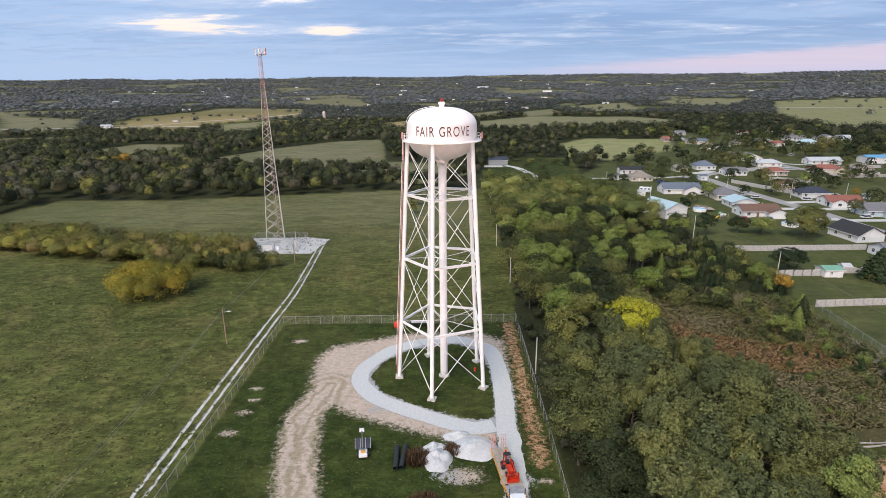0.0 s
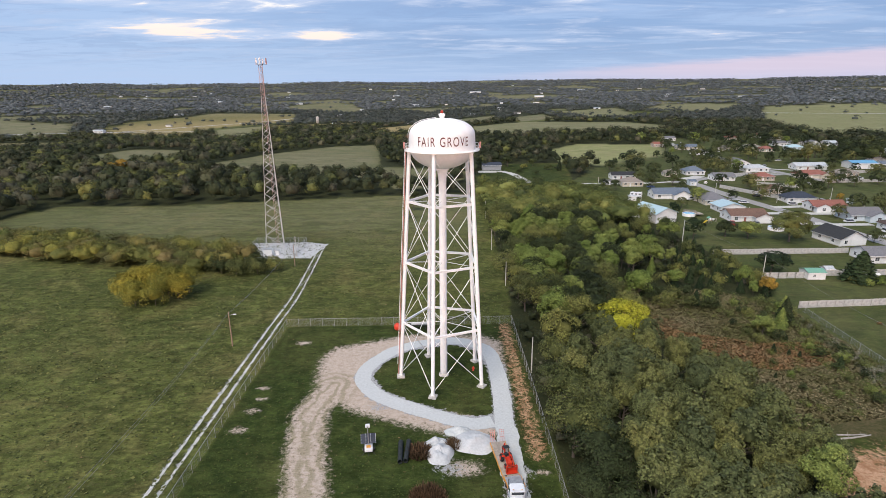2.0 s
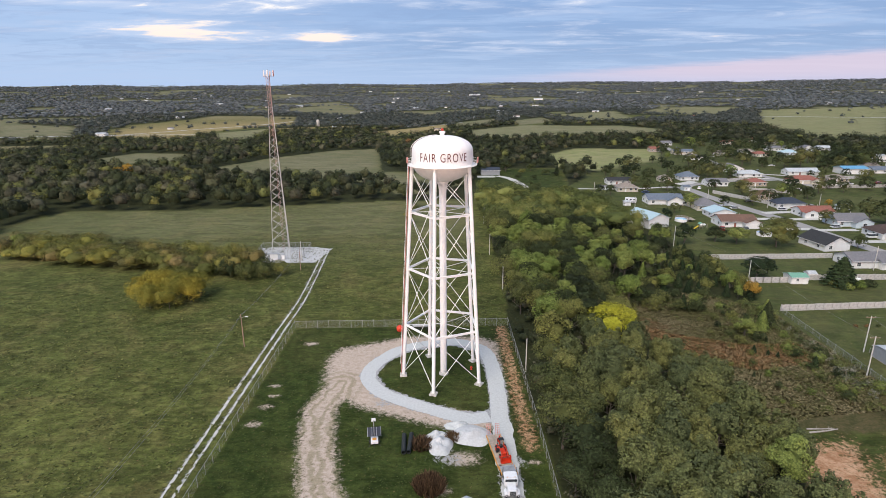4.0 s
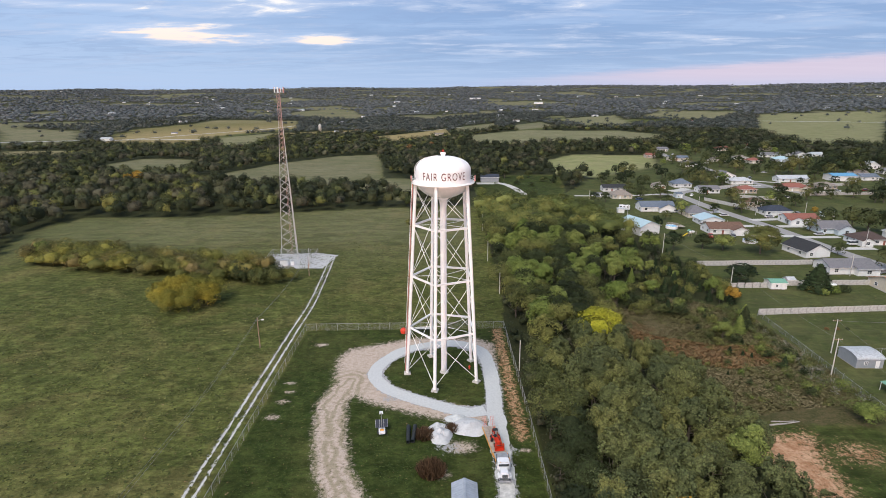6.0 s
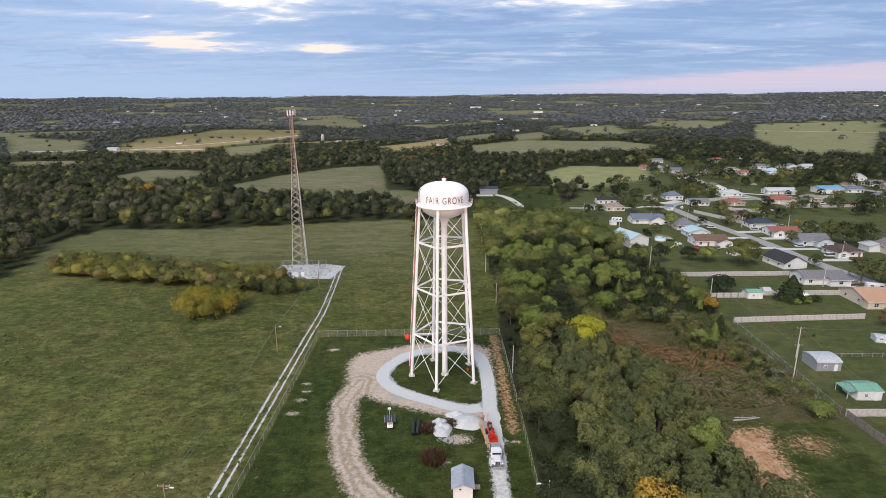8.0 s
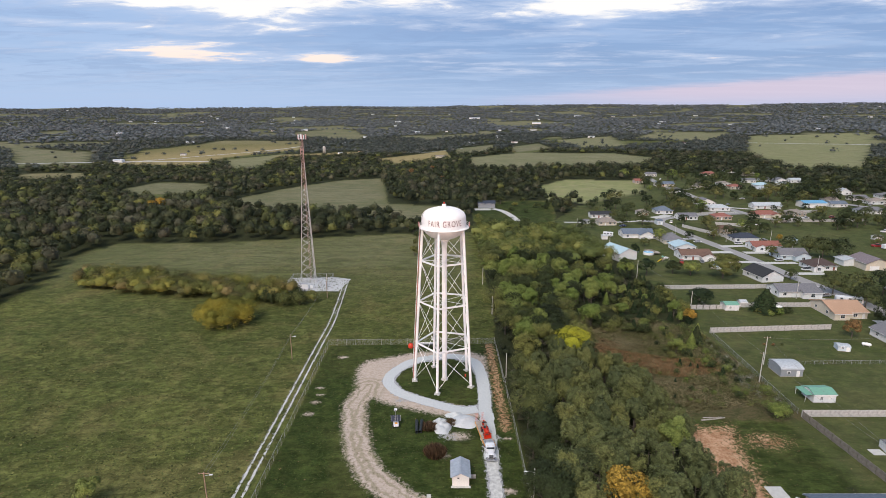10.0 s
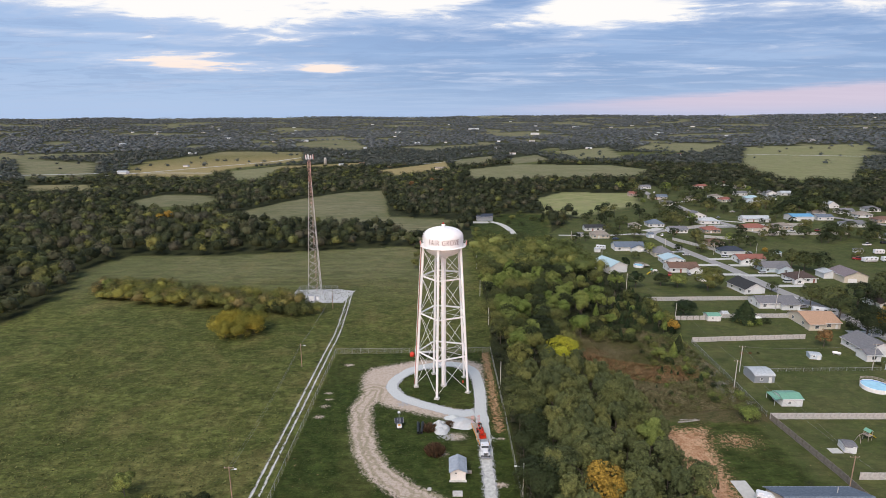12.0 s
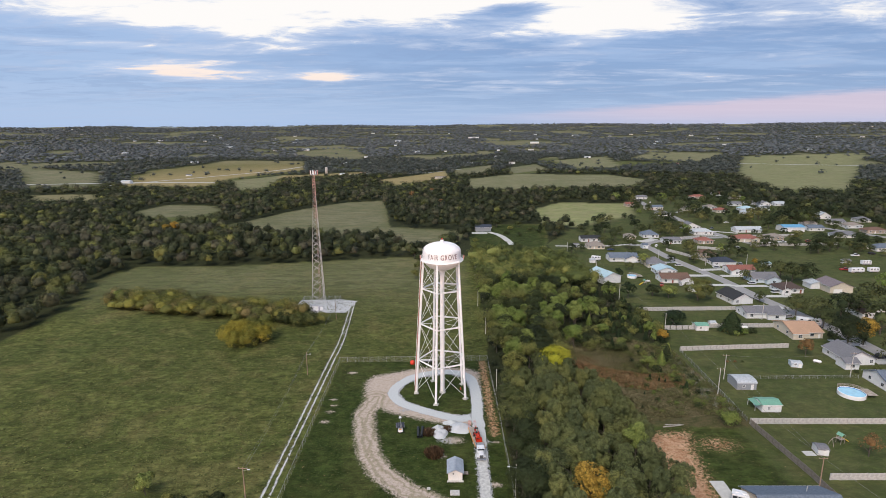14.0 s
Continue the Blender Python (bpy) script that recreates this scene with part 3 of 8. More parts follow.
SHAPES = {"round": (0.38, 0.60, 0.38, 30), "tall": (0.27, 0.56, 0.42, 28), "wide": (0.52, 0.58, 0.36, 38), "shrub": (0.60, 0.40, 0.44, 30), "fine": (0.24, 0.62, 0.37, 30), "dense": (0.40, 0.52, 0.46, 44)}
BALLS = {}


def crown_core(rng, kind, level, fill=1.0):
    """The closed inner mass of a crown: vertices, the way they face, triangles."""
    if kind == "cone" or fill == 0:
        return np.zeros((0, 3)), np.zeros((0, 3)), np.zeros((0, 3), int)
    if level not in BALLS:
        bm = bmesh.new()
        bmesh.ops.create_icosphere(bm, subdivisions=level, radius=1.0)
        bm.verts.ensure_lookup_table()
        BALLS[level] = np.array([v.co[:] for v in bm.verts]), np.array([[v.index for v in f.verts] for f in bm.faces])
        bm.free()
    U, F = BALLS[level]
    F = F[U[F][:, :, 2].max(1) > -0.3]
    rx, zc, rz, _ = SHAPES[kind]
    V = U * rng.uniform(0.60, 0.86, len(U))[:, None] * fill * np.array([rx, rx, rz]) + np.array([0, 0, zc])
    return V, unit(U * np.array([rz, rz, rx]) + rng.normal(scale=0.12, size=U.shape)), F


def crown_points(rng, kind, n):
    """n leaf clumps for a tree one metre high: places, facings, the way the crown's surface faces there, sizes."""
    if kind == "cone":
        h = 1 - rng.uniform(0, 1, n) ** 0.75
        tier = 0.86 + 0.14 * np.sin(h * 55 + rng.uniform(0, 6))
        r = ((1 - h) ** 0.8 * 0.27 * rng.uniform(0.70, 1.10, n) + 0.01) * tier
        a = rng.uniform(0, 2 * np.pi, n)
        r *= 1 + 0.14 * np.sin(a * 5 + h * 9)
        C = np.stack([r * np.cos(a), r * np.sin(a), 0.04 + 0.94 * h], 1)
        O = np.stack([np.cos(a), np.sin(a), 0.5 + 0 * a], 1)
    else:
        rx, zc, rz, k = SHAPES[kind]
        k = min(k, max(7, n // 12))
        d = unit(rng.normal(size=(k, 3)) + np.array([0, 0, 0.25]))
        d[:, 2] = np.where(d[:, 2] < -0.55, -d[:, 2], d[:, 2])
        rad = rng.uniform(0.68 if kind == "dense" else 0.50, 0.88, k)[:, None]
        L = d * rad * np.array([rx, rx, rz]) + np.array([0, 0, zc])
        lr = rng.uniform(0.085, 0.165, k) * (rx / 0.38) * (30 / k) ** 0.4 * (0.85 if kind == "fine" else 1.0)
        j = rng.choice(k, n, p=lr ** 2 / (lr ** 2).sum())
        v = unit(rng.normal(size=(n, 3)) + 0.75 * d[j] + np.array([0, 0, 0.30]))
        stretch = np.array([0.8, 0.8, 1.7]) if kind == "fine" else np.array([1, 1, 0.9])
        C = L[j] + v * stretch * (lr[j] * rng.uniform(0.72, 1.10, n))[:, None]
        C[:, 2] = np.maximum(C[:, 2], 0.03)
        O = v * 0.75 + d[j] * 0.35 + np.array([0, 0, 0.12])
    O = unit(O)
    O[:, 2] = O[:, 2] * 0.95 + 0.06
    O = unit(O + rng.normal(scale=0.22, size=O.shape))
    N = O + rng.normal(scale=0.42, size=O.shape)
    N *= np.where((N * O).sum(1) < 0, -1, 1)[:, None]
    return C, N, O


def leaf_mesh(name, V, O, mat, attrs=None, F=None):
    """Leaf clumps that take the light as the rounded crown does: O is the way each vertex faces."""
    me = raw_mesh(name, V, np.arange(len(V)).reshape(-1, 3) if F is None else F, mat, attrs, True)
    me.attributes.new("custom_normal", "FLOAT_VECTOR", "POINT").data.foreach_set("vector", O.astype(np.float32).ravel())
    return me


def crown_mesh(seed, kind, n, leaf, mat):
    rng = np.random.default_rng(seed)
    C, N, O = crown_points(rng, kind, 2 * n)
    CV, CO, CF = crown_core(rng, kind, 2, 0.56 if n > 900 else 0.52)
    V = leaves(C, N, leaf * 0.74, rng)
    return leaf_mesh("crown", np.concatenate([V, CV]), np.concatenate([np.repeat(O, 3, 0), CO]), mat, None, np.concatenate([np.arange(len(V)).reshape(-1, 3), CF + len(V)]))


def trunk_mesh(seed, kind, mat):
    rng = random.Random(seed)
    bm = bmesh.new()
    top = 0.9 if kind == "cone" else 0.55
    r = 0.022 if kind != "shrub" else 0.012
    rod(bm, (0, 0, -0.03), (0.01, 0, top * 0.55), r, r * 0.7, 7)
    rod(bm, (0.01, 0, top * 0.53), (0, 0.01, top), r * 0.7, r * 0.2, 6)
    if kind != "cone":
        for i in range(6):
            a = i * 1.1 + rng.random()
            z = 0.18 + 0.05 * i
            rod(bm, (0.005, 0, z), (0.24 * math.cos(a), 0.24 * math.sin(a), z + 0.2), r * 0.45, r * 0.12, 5)
    me = bpy.data.meshes.new("trunk")
    bm.to_mesh(me)
    bm.free()
    me.materials.append(mat)
    return me


CROWNS, TRUNKS = {}, {}


def plant(x, y, h, kind="round", mat="leaf", n=1300, leaf=0.034, label="leafy green broadleaf tree", category="tree", group="", name="tree", variants=4, wide=1.0):
    v = random.randrange(variants)
    key = (kind, mat, n, leaf, v)
    if key not in CROWNS:
        CROWNS[key] = crown_mesh(len(CROWNS) + 11, kind, n, leaf, M[mat])
        TRUNKS[key] = trunk_mesh(len(CROWNS) + 5, kind, M["bark"])
    m = pose(x, y, float(gz(x, y)), 0, 0, random.uniform(0, 360)) @ Matrix.Diagonal((h * wide, h * wide, h, 1))
    t = root(name, m, label, category, group)
    child("trunk", TRUNKS[key], t)
    child("crown", CROWNS[key], t)
    return t


SPECIAL = [(40, 11), (53, 38), (27, 22), (35, -58), (66, 64), (52, -39)]


def scatter(poly, gap, seed, keep=None):
    """Jittered places inside a polygon, about gap metres apart."""
    rng = np.random.default_rng(seed)
    px, py = [p[0] for p in poly], [p[1] for p in poly]
    X, Y = np.meshgrid(np.arange(min(px), max(px), gap), np.arange(min(py), max(py), gap))
    x, y = X.ravel() + rng.uniform(-0.42, 0.42, X.size) * gap, Y.ravel() + rng.uniform(-0.42, 0.42, X.size) * gap
    ok = inside(x, y, poly)
    for sx, sy in SPECIAL:
        ok &= np.hypot(x - sx, (y - sy + 2) * 0.7) > 4.2
    if keep is not None:
        ok &= keep(x, y)
    return x[ok], y[ok]


def woodland(name, x, y, h, per, leaf, seed, label, kinds=("round", "tall", "wide"), tone=None, mat="wood_attr", spread=1.0, fill=1.0):
    """Many trees joined into one leafy mass."""
    rng = np.random.default_rng(seed)
    protos = [(crown_points(rng, k, per), crown_core(rng, k, 2 if per > 120 else 1, fill)) for k in kinds for _ in range(4)]
    Vs, Os, Fs, T, at = [], [], [], [], 0
    z = gz(x, y)
    tone = rng.beta(0.9, 1.7, len(x)) if tone is None else tone
    for i in range(len(x)):
        (C, N, O), (CV, CO, CF) = protos[rng.integers(len(protos))]
        a = rng.uniform(0, 6.28)
        ca, sa = math.cos(a), math.sin(a)
        R = np.array([[ca, sa, 0], [-sa, ca, 0], [0, 0, 1]])
        sc = np.array([h[i] * spread * rng.uniform(1.05, 1.4), h[i] * spread * rng.uniform(1.05, 1.4), h[i]])
        foot = np.array([x[i], y[i], z[i]])
        V = leaves((C * sc) @ R + foot, N @ R, leaf * 0.74 * h[i], rng)
        Vs += [V, (CV * sc) @ R + foot]
        Os += [np.repeat(O @ R, 3, 0), CO @ R]
        Fs += [np.arange(len(V)).reshape(-1, 3) + at, CF + at + len(V)]
        at += len(V) + len(CV)
        T.append(np.full(len(V) + len(CV), tone[i]))
    ob = new(name, leaf_mesh(name, np.concatenate(Vs), np.concatenate(Os), M[mat], {"tone": np.concatenate(T)}, np.concatenate(Fs)))
    return tagged(ob, label, "woodland", kind="stuff")


def far_homes():
    """Places of lone houses in the far country."""
    rng = np.random.default_rng(91)
    out = []
    while len(out) < 46:
        y = 1150 + 2500 * rng.random() ** 1.3
        x = rng.uniform(-0.72, 0.80) * (y + 150)
        if not any(inside(np.array(x), np.array(y), p) for p in FIELDS.values()) and all(math.hypot(x - a, (y - b) * 0.5) > 50 for a, b in out):
            out.append((round(x), round(y)))
    return out


HOMES = far_homes()


def far_woods():
    rng = np.random.default_rng(5)
    bands = ((100, 330, 9.0, 330, 0.047, ("dense", "round")), (330, 620, 10.0, 150, 0.067, ("dense", "round")), (620, 1000, 13, 80, 0.095, ("wide", "shrub")), (1000, 1700, 16, 34, 0.15, ("dense", "shrub")), (1700, 2700, 21, 16, 0.20, ("shrub",)), (2700, 4700, 29, 8, 0.26, ("shrub",)))
    for i, (r0, r1, gap, per, leaf, kinds) in enumerate(bands):
        X, Y = np.meshgrid(np.arange(-r1, r1, gap), np.arange(30, r1 + 10, gap))
        x = X.ravel() + rng.uniform(-0.45, 0.45, X.size) * gap
        y = Y.ravel() + rng.uniform(-0.45, 0.45, X.size) * gap
        r = np.hypot(x, y + 100)
        ok = (r > r0 + 100) & (r < r1 + 100) & (np.abs(x) < (y + 170) * 0.86 + 15) & ~open_land(x, y)
        ok &= ~((x > 10) & (x < 100) & (y < 250))
        if i > 2:                        # lone trees on the far pastures, clearings in front of the houses
            lone = (r > r0 + 100) & (r < r1 + 100) & (np.abs(x) < (y + 170) * 0.86 + 15) & (y > 600) & (rng.random(len(x)) < 0.02)
            ok |= lone & ~inside(x, y, TOWN)
            for hx, hy in HOMES:
                ok &= ~((np.abs(x - hx + (y - hy) * hx / hy) < 26) & (y < hy + 14) & (y > hy - 0.075 * hy))
        x, y = x[ok], y[ok]
        h = rng.uniform(6.5, 12.5, len(x)) * (1.0, 0.90, 0.84, 0.82, 0.86, 0.95)[i]
        tone = rng.beta(0.9, 1.7, len(x))
        tone = np.clip(tone + 0.14 * S(-x, 110, 190) * S(-y, -420, -300), 0, 1)
        tone = np.clip(tone - 0.08 - 0.14 * S(x, -80, 60), 0, 1)
        # bands past 1 km take the leaf colours with haze mixed in
        woodland("woodland", x, y, h, per, leaf, 20 + i, "dark green autumn woods and hedgerows between pastures", kinds, tone, mat="wood_attr" if i < 3 else "wood_haze" if i < 4 else "wood_haze_far", spread=(0.86, 0.92, 1.0, 1.15, 1.3, 1.6)[i])


far_woods()


# ---- water tower ----
def split_letters(bm, tank):
    """One part for each letter."""
    left = set(bm.faces)
    lumps = []
    while left:
        todo, lump = [left.pop()], []
        while todo:
            f = todo.pop()
            lump.append(f)
            for e in f.edges:
                for g in e.link_faces:
                    if g in left:
                        left.remove(g)
                        todo.append(g)
        lumps.append(lump)
    for lump in lumps:
        b = bmesh.new()
        vs = {}
        for f in lump:
            b.faces.new([vs.setdefault(v.index, b.verts.new(v.co)) if v.index not in vs else vs[v.index] for v in f.verts])
        part("letter", b, M["red_letter"], tank, "dark red painted letter")
    bm.free()


def build_tower():
    t = root("water_tower", pose(0, 0, 0), "tall white steel water tower with five legs and red lettering", "water tower")
    W = M["white_paint"]
    R = 6.03
    bm = bmesh.new()
    prof = [(0.95, 42.2), (1.0, 42.9)]
    for i in range(1, 15):
        a = math.pi / 2 * i / 14
        prof.append((R * math.sin(a) if i > 2 else max(1.1, R * math.sin(a)), 46.9 - 4.0 * math.cos(a)))
    prof += [(R, 47.4), (R + 0.04, 48.3), (R, 49.0)]
    for i in range(1, 17):
        a = math.pi / 2 * i / 16
        c, s = math.cos(a) ** 0.86, math.sin(a) ** 0.95
        prof.append((max(R * c, 0.05), 49.0 + 3.0 * s))
    lathe(bm, prof, 72)
    tank = part("tank", bm, W, t)
    bm = bmesh.new()
    lathe(bm, [(0.72, -0.1)] + [(0.72, 1.35 * i) for i in range(1, 31)] + [(0.78, 41.3), (0.95, 42.4), (1.5, 43.1)], 28)
    part("riser_pipe", bm, W, t)
    bm = bmesh.new()
    lathe(bm, [(1.05, 0.0), (1.05, 0.25), (0.8, 0.3), (0.75, 0.6)], 24)
    part("riser_base", bm, M["concrete"], t)
    # balcony round the tank
    bm = bmesh.new()
    n = 72
    lathe(bm, [(R - 0.02, 46.20), (R + 0.85, 46.27), (R + 0.85, 46.43), (R - 0.02, 46.45)], n)
    part("balcony", bm, W, t)
    for zz in (46.9, 47.4):
        bm = bmesh.new()
        pts = [((R + 0.82) * math.cos(2 * math.pi * i / 60), (R + 0.82) * math.sin(2 * math.pi * i / 60), zz) for i in range(60)]
        for p, q in zip(pts, pts[1:] + pts[:1]):
            rod(bm, p, q, 0.035, sides=5)
        part("rail", bm, W, t)
    bm = bmesh.new()
    rod(bm, (0, 0, 0), (0, 0, 1.0), 0.03, sides=5)
    me = bpy.data.meshes.new("rail_post")
    bm.to_mesh(me)
    bm.free()
    me.materials.append(W)
    for i in range(30):
        a = 2 * math.pi * i / 30
        child("rail_post", me, t, pose((R + 0.82) * math.cos(a), (R + 0.82) * math.sin(a), 46.42))
    # finial and beacon
    bm = bmesh.new()
    lathe(bm, [(0.55, 51.7), (0.42, 52.1), (0.42, 52.2), (0.6, 52.55), (0.6, 52.75), (0.3, 52.85)], 20)
    part("finial", bm, W, t)
    bm = bmesh.new()
    lathe(bm, [(0.26, 52.84), (0.26, 53.2), (0.12, 53.38)], 16)
    part("beacon", bm, M["beacon"], t, "red aircraft warning beacon")
    # legs
    A0 = radians(184.4)
    rb, rt, zt = 8.9, R + 0.02, 46.5
    def leg(k, z):
        a = A0 + k * 2 * math.pi / 5
        r = rb + (rt - rb) * z / zt
        return Vector((r * math.cos(a), r * math.sin(a), z))
    for k in range(5):
        bm = bmesh.new()
        rod(bm, leg(k, 0.35), leg(k, zt), 0.37, 0.37, 16)
        part("leg", bm, W, t, smooth=False)
        p = leg(k, 0)
        bm = bmesh.new()
        rot = Matrix.Rotation(A0 + k * 1.2566, 4, "Z")
        box(bm, p.x, p.y, 0.17, 1.5, 1.5, 0.34, rot)
        box(bm, p.x, p.y, 0.40, 1.0, 1.0, 0.12, rot)
        part("footing", bm, M["concrete"], t, "concrete footing")
    levels = [0.6, 12.1, 24.8, 36.8, 45.4]
    for li, z in enumerate(levels[1:4]):
        for k in range(5):
            bm = bmesh.new()
            p, q = leg(k, z), leg(k + 1, z)
            d = (q - p).normalized()
            rot = d.to_track_quat("X", "Z").to_matrix().to_4x4()
            c = (p + q) / 2
            box(bm, c.x, c.y, c.z, (q - p).length - 0.5, 0.14, 0.44, rot)
            box(bm, c.x, c.y, c.z + 0.2, (q - p).length - 0.5, 0.36, 0.05, rot)
            part("girt", bm, W, t)
            bm = bmesh.new()
            rod(bm, p, (0, 0, z), 0.055, sides=5)
            part("spoke_rod", bm, W, t)
    for z0, z1 in zip(levels, levels[1:]):
        for k in range(5):
            for s in (0, 1):
                bm = bmesh.new()
                rod(bm, leg(k + s, z0 + 0.3), leg(k + 1 - s, z1 - 0.3), 0.062, sides=6)
                part("brace_rod", bm, W, t)
    # ladder and cables up one leg
    out = Vector((math.cos(A0), math.sin(A0), 0))
    side = Vector((-out.y, out.x, 0))
    bm = bmesh.new()
    for s in (-0.24, 0.24):
        p, q = leg(0, 3.0) + out * 0.75 + side * s, leg(0, zt) + out * 0.75 + side * s
        rod(bm, p, q + Vector((0, 0, 1.1)), 0.045, sides=5)
    for i in range(110):
        z = 3.2 + i * 0.395
        c = leg(0, z) + out * 0.75
        rod(bm, c - side * 0.24, c + side * 0.24, 0.02, sides=4)
    part("ladder", bm, W, t)
    for j, s in enumerate((-0.5, 0.5)):
        bm = bmesh.new()
        rod(bm, leg(0, 1.0) + out * 0.5 + side * s, leg(0, zt) + out * 0.6 + side * s, 0.07, sides=5)
        part("cable_run", bm, M["pinkish"], t, "faded red cable bundle")
    # ladder over the dome
    bm = bmesh.new()
    for s in (-0.22, 0.22):
        prev = None
        for i in range(20):
            a = math.pi / 2 * i / 19.0 * 0.93
            r, z = R * math.cos(a) ** 0.86 + 0.18, 49.0 + 3.0 * math.sin(a) ** 0.95 + 0.12
            p = out * r + side * s + Vector((0, 0, z))
            if prev is not None:
                rod(bm, prev, p, 0.035, sides=5)
            else:
                rod(bm, out * r + side * s + Vector((0, 0, 46.8)), p, 0.035, sides=5)
            prev = p
    part("roof_ladder", bm, W, t)
    # small boxes on the balcony rail
    for a, sx in ((A0 - 0.15, 0.5), (A0 + 0.12, 0.4), (radians(-12), 0.5), (radians(4), 0.4)):
        bm = bmesh.new()
        box(bm, (R + 1.0) * math.cos(a), (R + 1.0) * math.sin(a), 47.25, 0.25, sx, 0.9, Matrix.Rotation(a, 4, "Z"))
        part("antenna_box", bm, M["pinkish"], t, "small pinkish antenna box")
    # lettering wrapped on the tank wall
    cu = bpy.data.curves.new("lettering", "FONT")
    cu.body = "FAIR GROVE"
    cu.align_x, cu.size, cu.space_character, cu.offset = "CENTER", 2.15, 1.22, -0.004
    ob = new("lettering_curve", cu)
    me = bpy.data.meshes.new_from_object(ob.evaluated_get(bpy.context.evaluated_depsgraph_get()))
    bpy.data.objects.remove(ob)
    bm = bmesh.new()
    bm.from_mesh(me)
    bmesh.ops.subdivide_edges(bm, edges=[e for e in bm.edges if e.calc_length() > 0.5], cuts=2)
    wdt = max(v.co.x for v in bm.verts) - min(v.co.x for v in bm.verts)
    hgt = max(v.co.y for v in bm.verts)
    bm.verts.index_update()
    for v in bm.verts:
        a = radians(-87.6) + v.co.x / wdt * radians(91)
        z = 47.48 + v.co.y / hgt * 1.60
        q = max(0.0, (z - 49.0) / 3.0)
        r = R * (max(0.0, 1 - q ** (2 / 0.95)) ** 0.5) ** 0.86 + 0.10
        v.co = Vector((r * math.cos(a), r * math.sin(a), z))
    split_letters(bm, tank)


M["beacon"] = material("red_beacon", (0.45, 0.04, 0.02), 0.4)
build_tower()


# ---- lattice mast ----
def build_mast():
    t = root("radio_mast", pose(-63, 96.5, 0), "tall tapering galvanised lattice radio mast with antennas on top", "radio mast")
    w0, w1, ztop = 4.3, 0.85, 55.0
    def pt(k, z):
        r = w0 + (w1 - w0) * min(z, ztop) / ztop
        a = radians(200 + 120 * k)
        return Vector((r * math.cos(a), r * math.sin(a), z))
    for k in range(3):
        bm = bmesh.new()
        rod(bm, pt(k, 0), pt(k, ztop), 0.13, 0.08, 6)
        rod(bm, pt(k, ztop), pt(k, 66.0), 0.07, 0.06, 6, 1)
        part("leg", bm, [M["lattice"], M["lattice_red"]], t)
    zs = [0.0]
    while zs[-1] < 64:
        zs.append(zs[-1] + max(1.3, 4.6 - zs[-1] * 0.062))
    for z0, z1 in zip(zs, zs[1:]):
        mat = M["lattice"] if z1 < 44 else M["lattice_red"]
        for k in range(3):
            for s in (0, 1):
                bm = bmesh.new()
                rod(bm, pt(k + s, z0), pt(k + 1 - s, z1), 0.065 if z0 < 30 else 0.045, sides=4)
                part("brace", bm, mat, t)
    bm = bmesh.new()
    for s in (-0.3, 0.3):
        rod(bm, (s, 0.3, 0.5), (s * 0.6, 0.0, 65), 0.05, sides=4)
    part("cable_ladder", bm, M["lattice_red"], t)
    bm = bmesh.new()
    lathe(bm, [(1.35, 65.4), (1.45, 65.4), (1.45, 65.55), (1.35, 65.55)], 18)
    part("platform", bm, M["galv"], t)
    for k in range(3):
        for j in (-0.75, 0.0, 0.75):
            a = radians(80 + 120 * k)
            o = Vector((math.cos(a), math.sin(a), 0))
            s = Vector((-o.y, o.x, 0))
            c = o * 1.5 + s * j * 1.6
            bm = bmesh.new()
            box(bm, c.x, c.y, 66.4, 0.22, 0.36, 2.1 if j else 1.5, Matrix.Rotation(a, 4, "Z"))
            rod(bm, (c.x - o.x * 0.2, c.y - o.y * 0.2, 65.2), (c.x - o.x * 0.2, c.y - o.y * 0.2, 67.4), 0.05, sides=5)
            part("panel_antenna", bm, M["white_paint"] if (k + int(j * 2)) % 3 else M["pinkish"], t)
    bm = bmesh.new()
    rod(bm, (0, 0, 66), (0, 0, 68.0), 0.04, sides=5)
    part("lightning_rod", bm, M["galv"], t)


build_mast()


def strip_mesh(bm, pts, width, dz=0.03, step=2.0, wob=0.0, seed=0, mat=0):
    """A band along pts that lies on the ground."""
    P = []
    for (x0, y0), (x1, y1) in zip(pts, pts[1:]):
        n = max(1, int(math.hypot(x1 - x0, y1 - y0) / step))
        P += [(x0 + (x1 - x0) * i / n, y0 + (y1 - y0) * i / n) for i in range(n)]
    P.append(pts[-1])
    rows = []
    for i, (x, y) in enumerate(P):
        a, b = P[max(0, i - 1)], P[min(len(P) - 1, i + 1)]
        d = Vector((b[0] - a[0], b[1] - a[1])).normalized()
        n = Vector((-d.y, d.x))
        row = []
        for s in (-0.5, -0.17, 0.17, 0.5):
            w = width * s * (1 + (wob * (1.3 * noise.noise((x * 0.35, y * 0.35, s * 9 + seed)) + 0.8 * noise.noise((x * 1.3, y * 1.3, s * 9 + seed))) if abs(s) == 0.5 else 0))
            q = (x + n.x * w, y + n.y * w)
            row.append(bm.verts.new((q[0], q[1], float(gz(*q)) + dz)))
        rows.append(row)
    for a, b in zip(rows, rows[1:]):
        for i in range(3):
            bm.faces.new((a[i], a[i + 1], b[i + 1], b[i])).material_index = mat


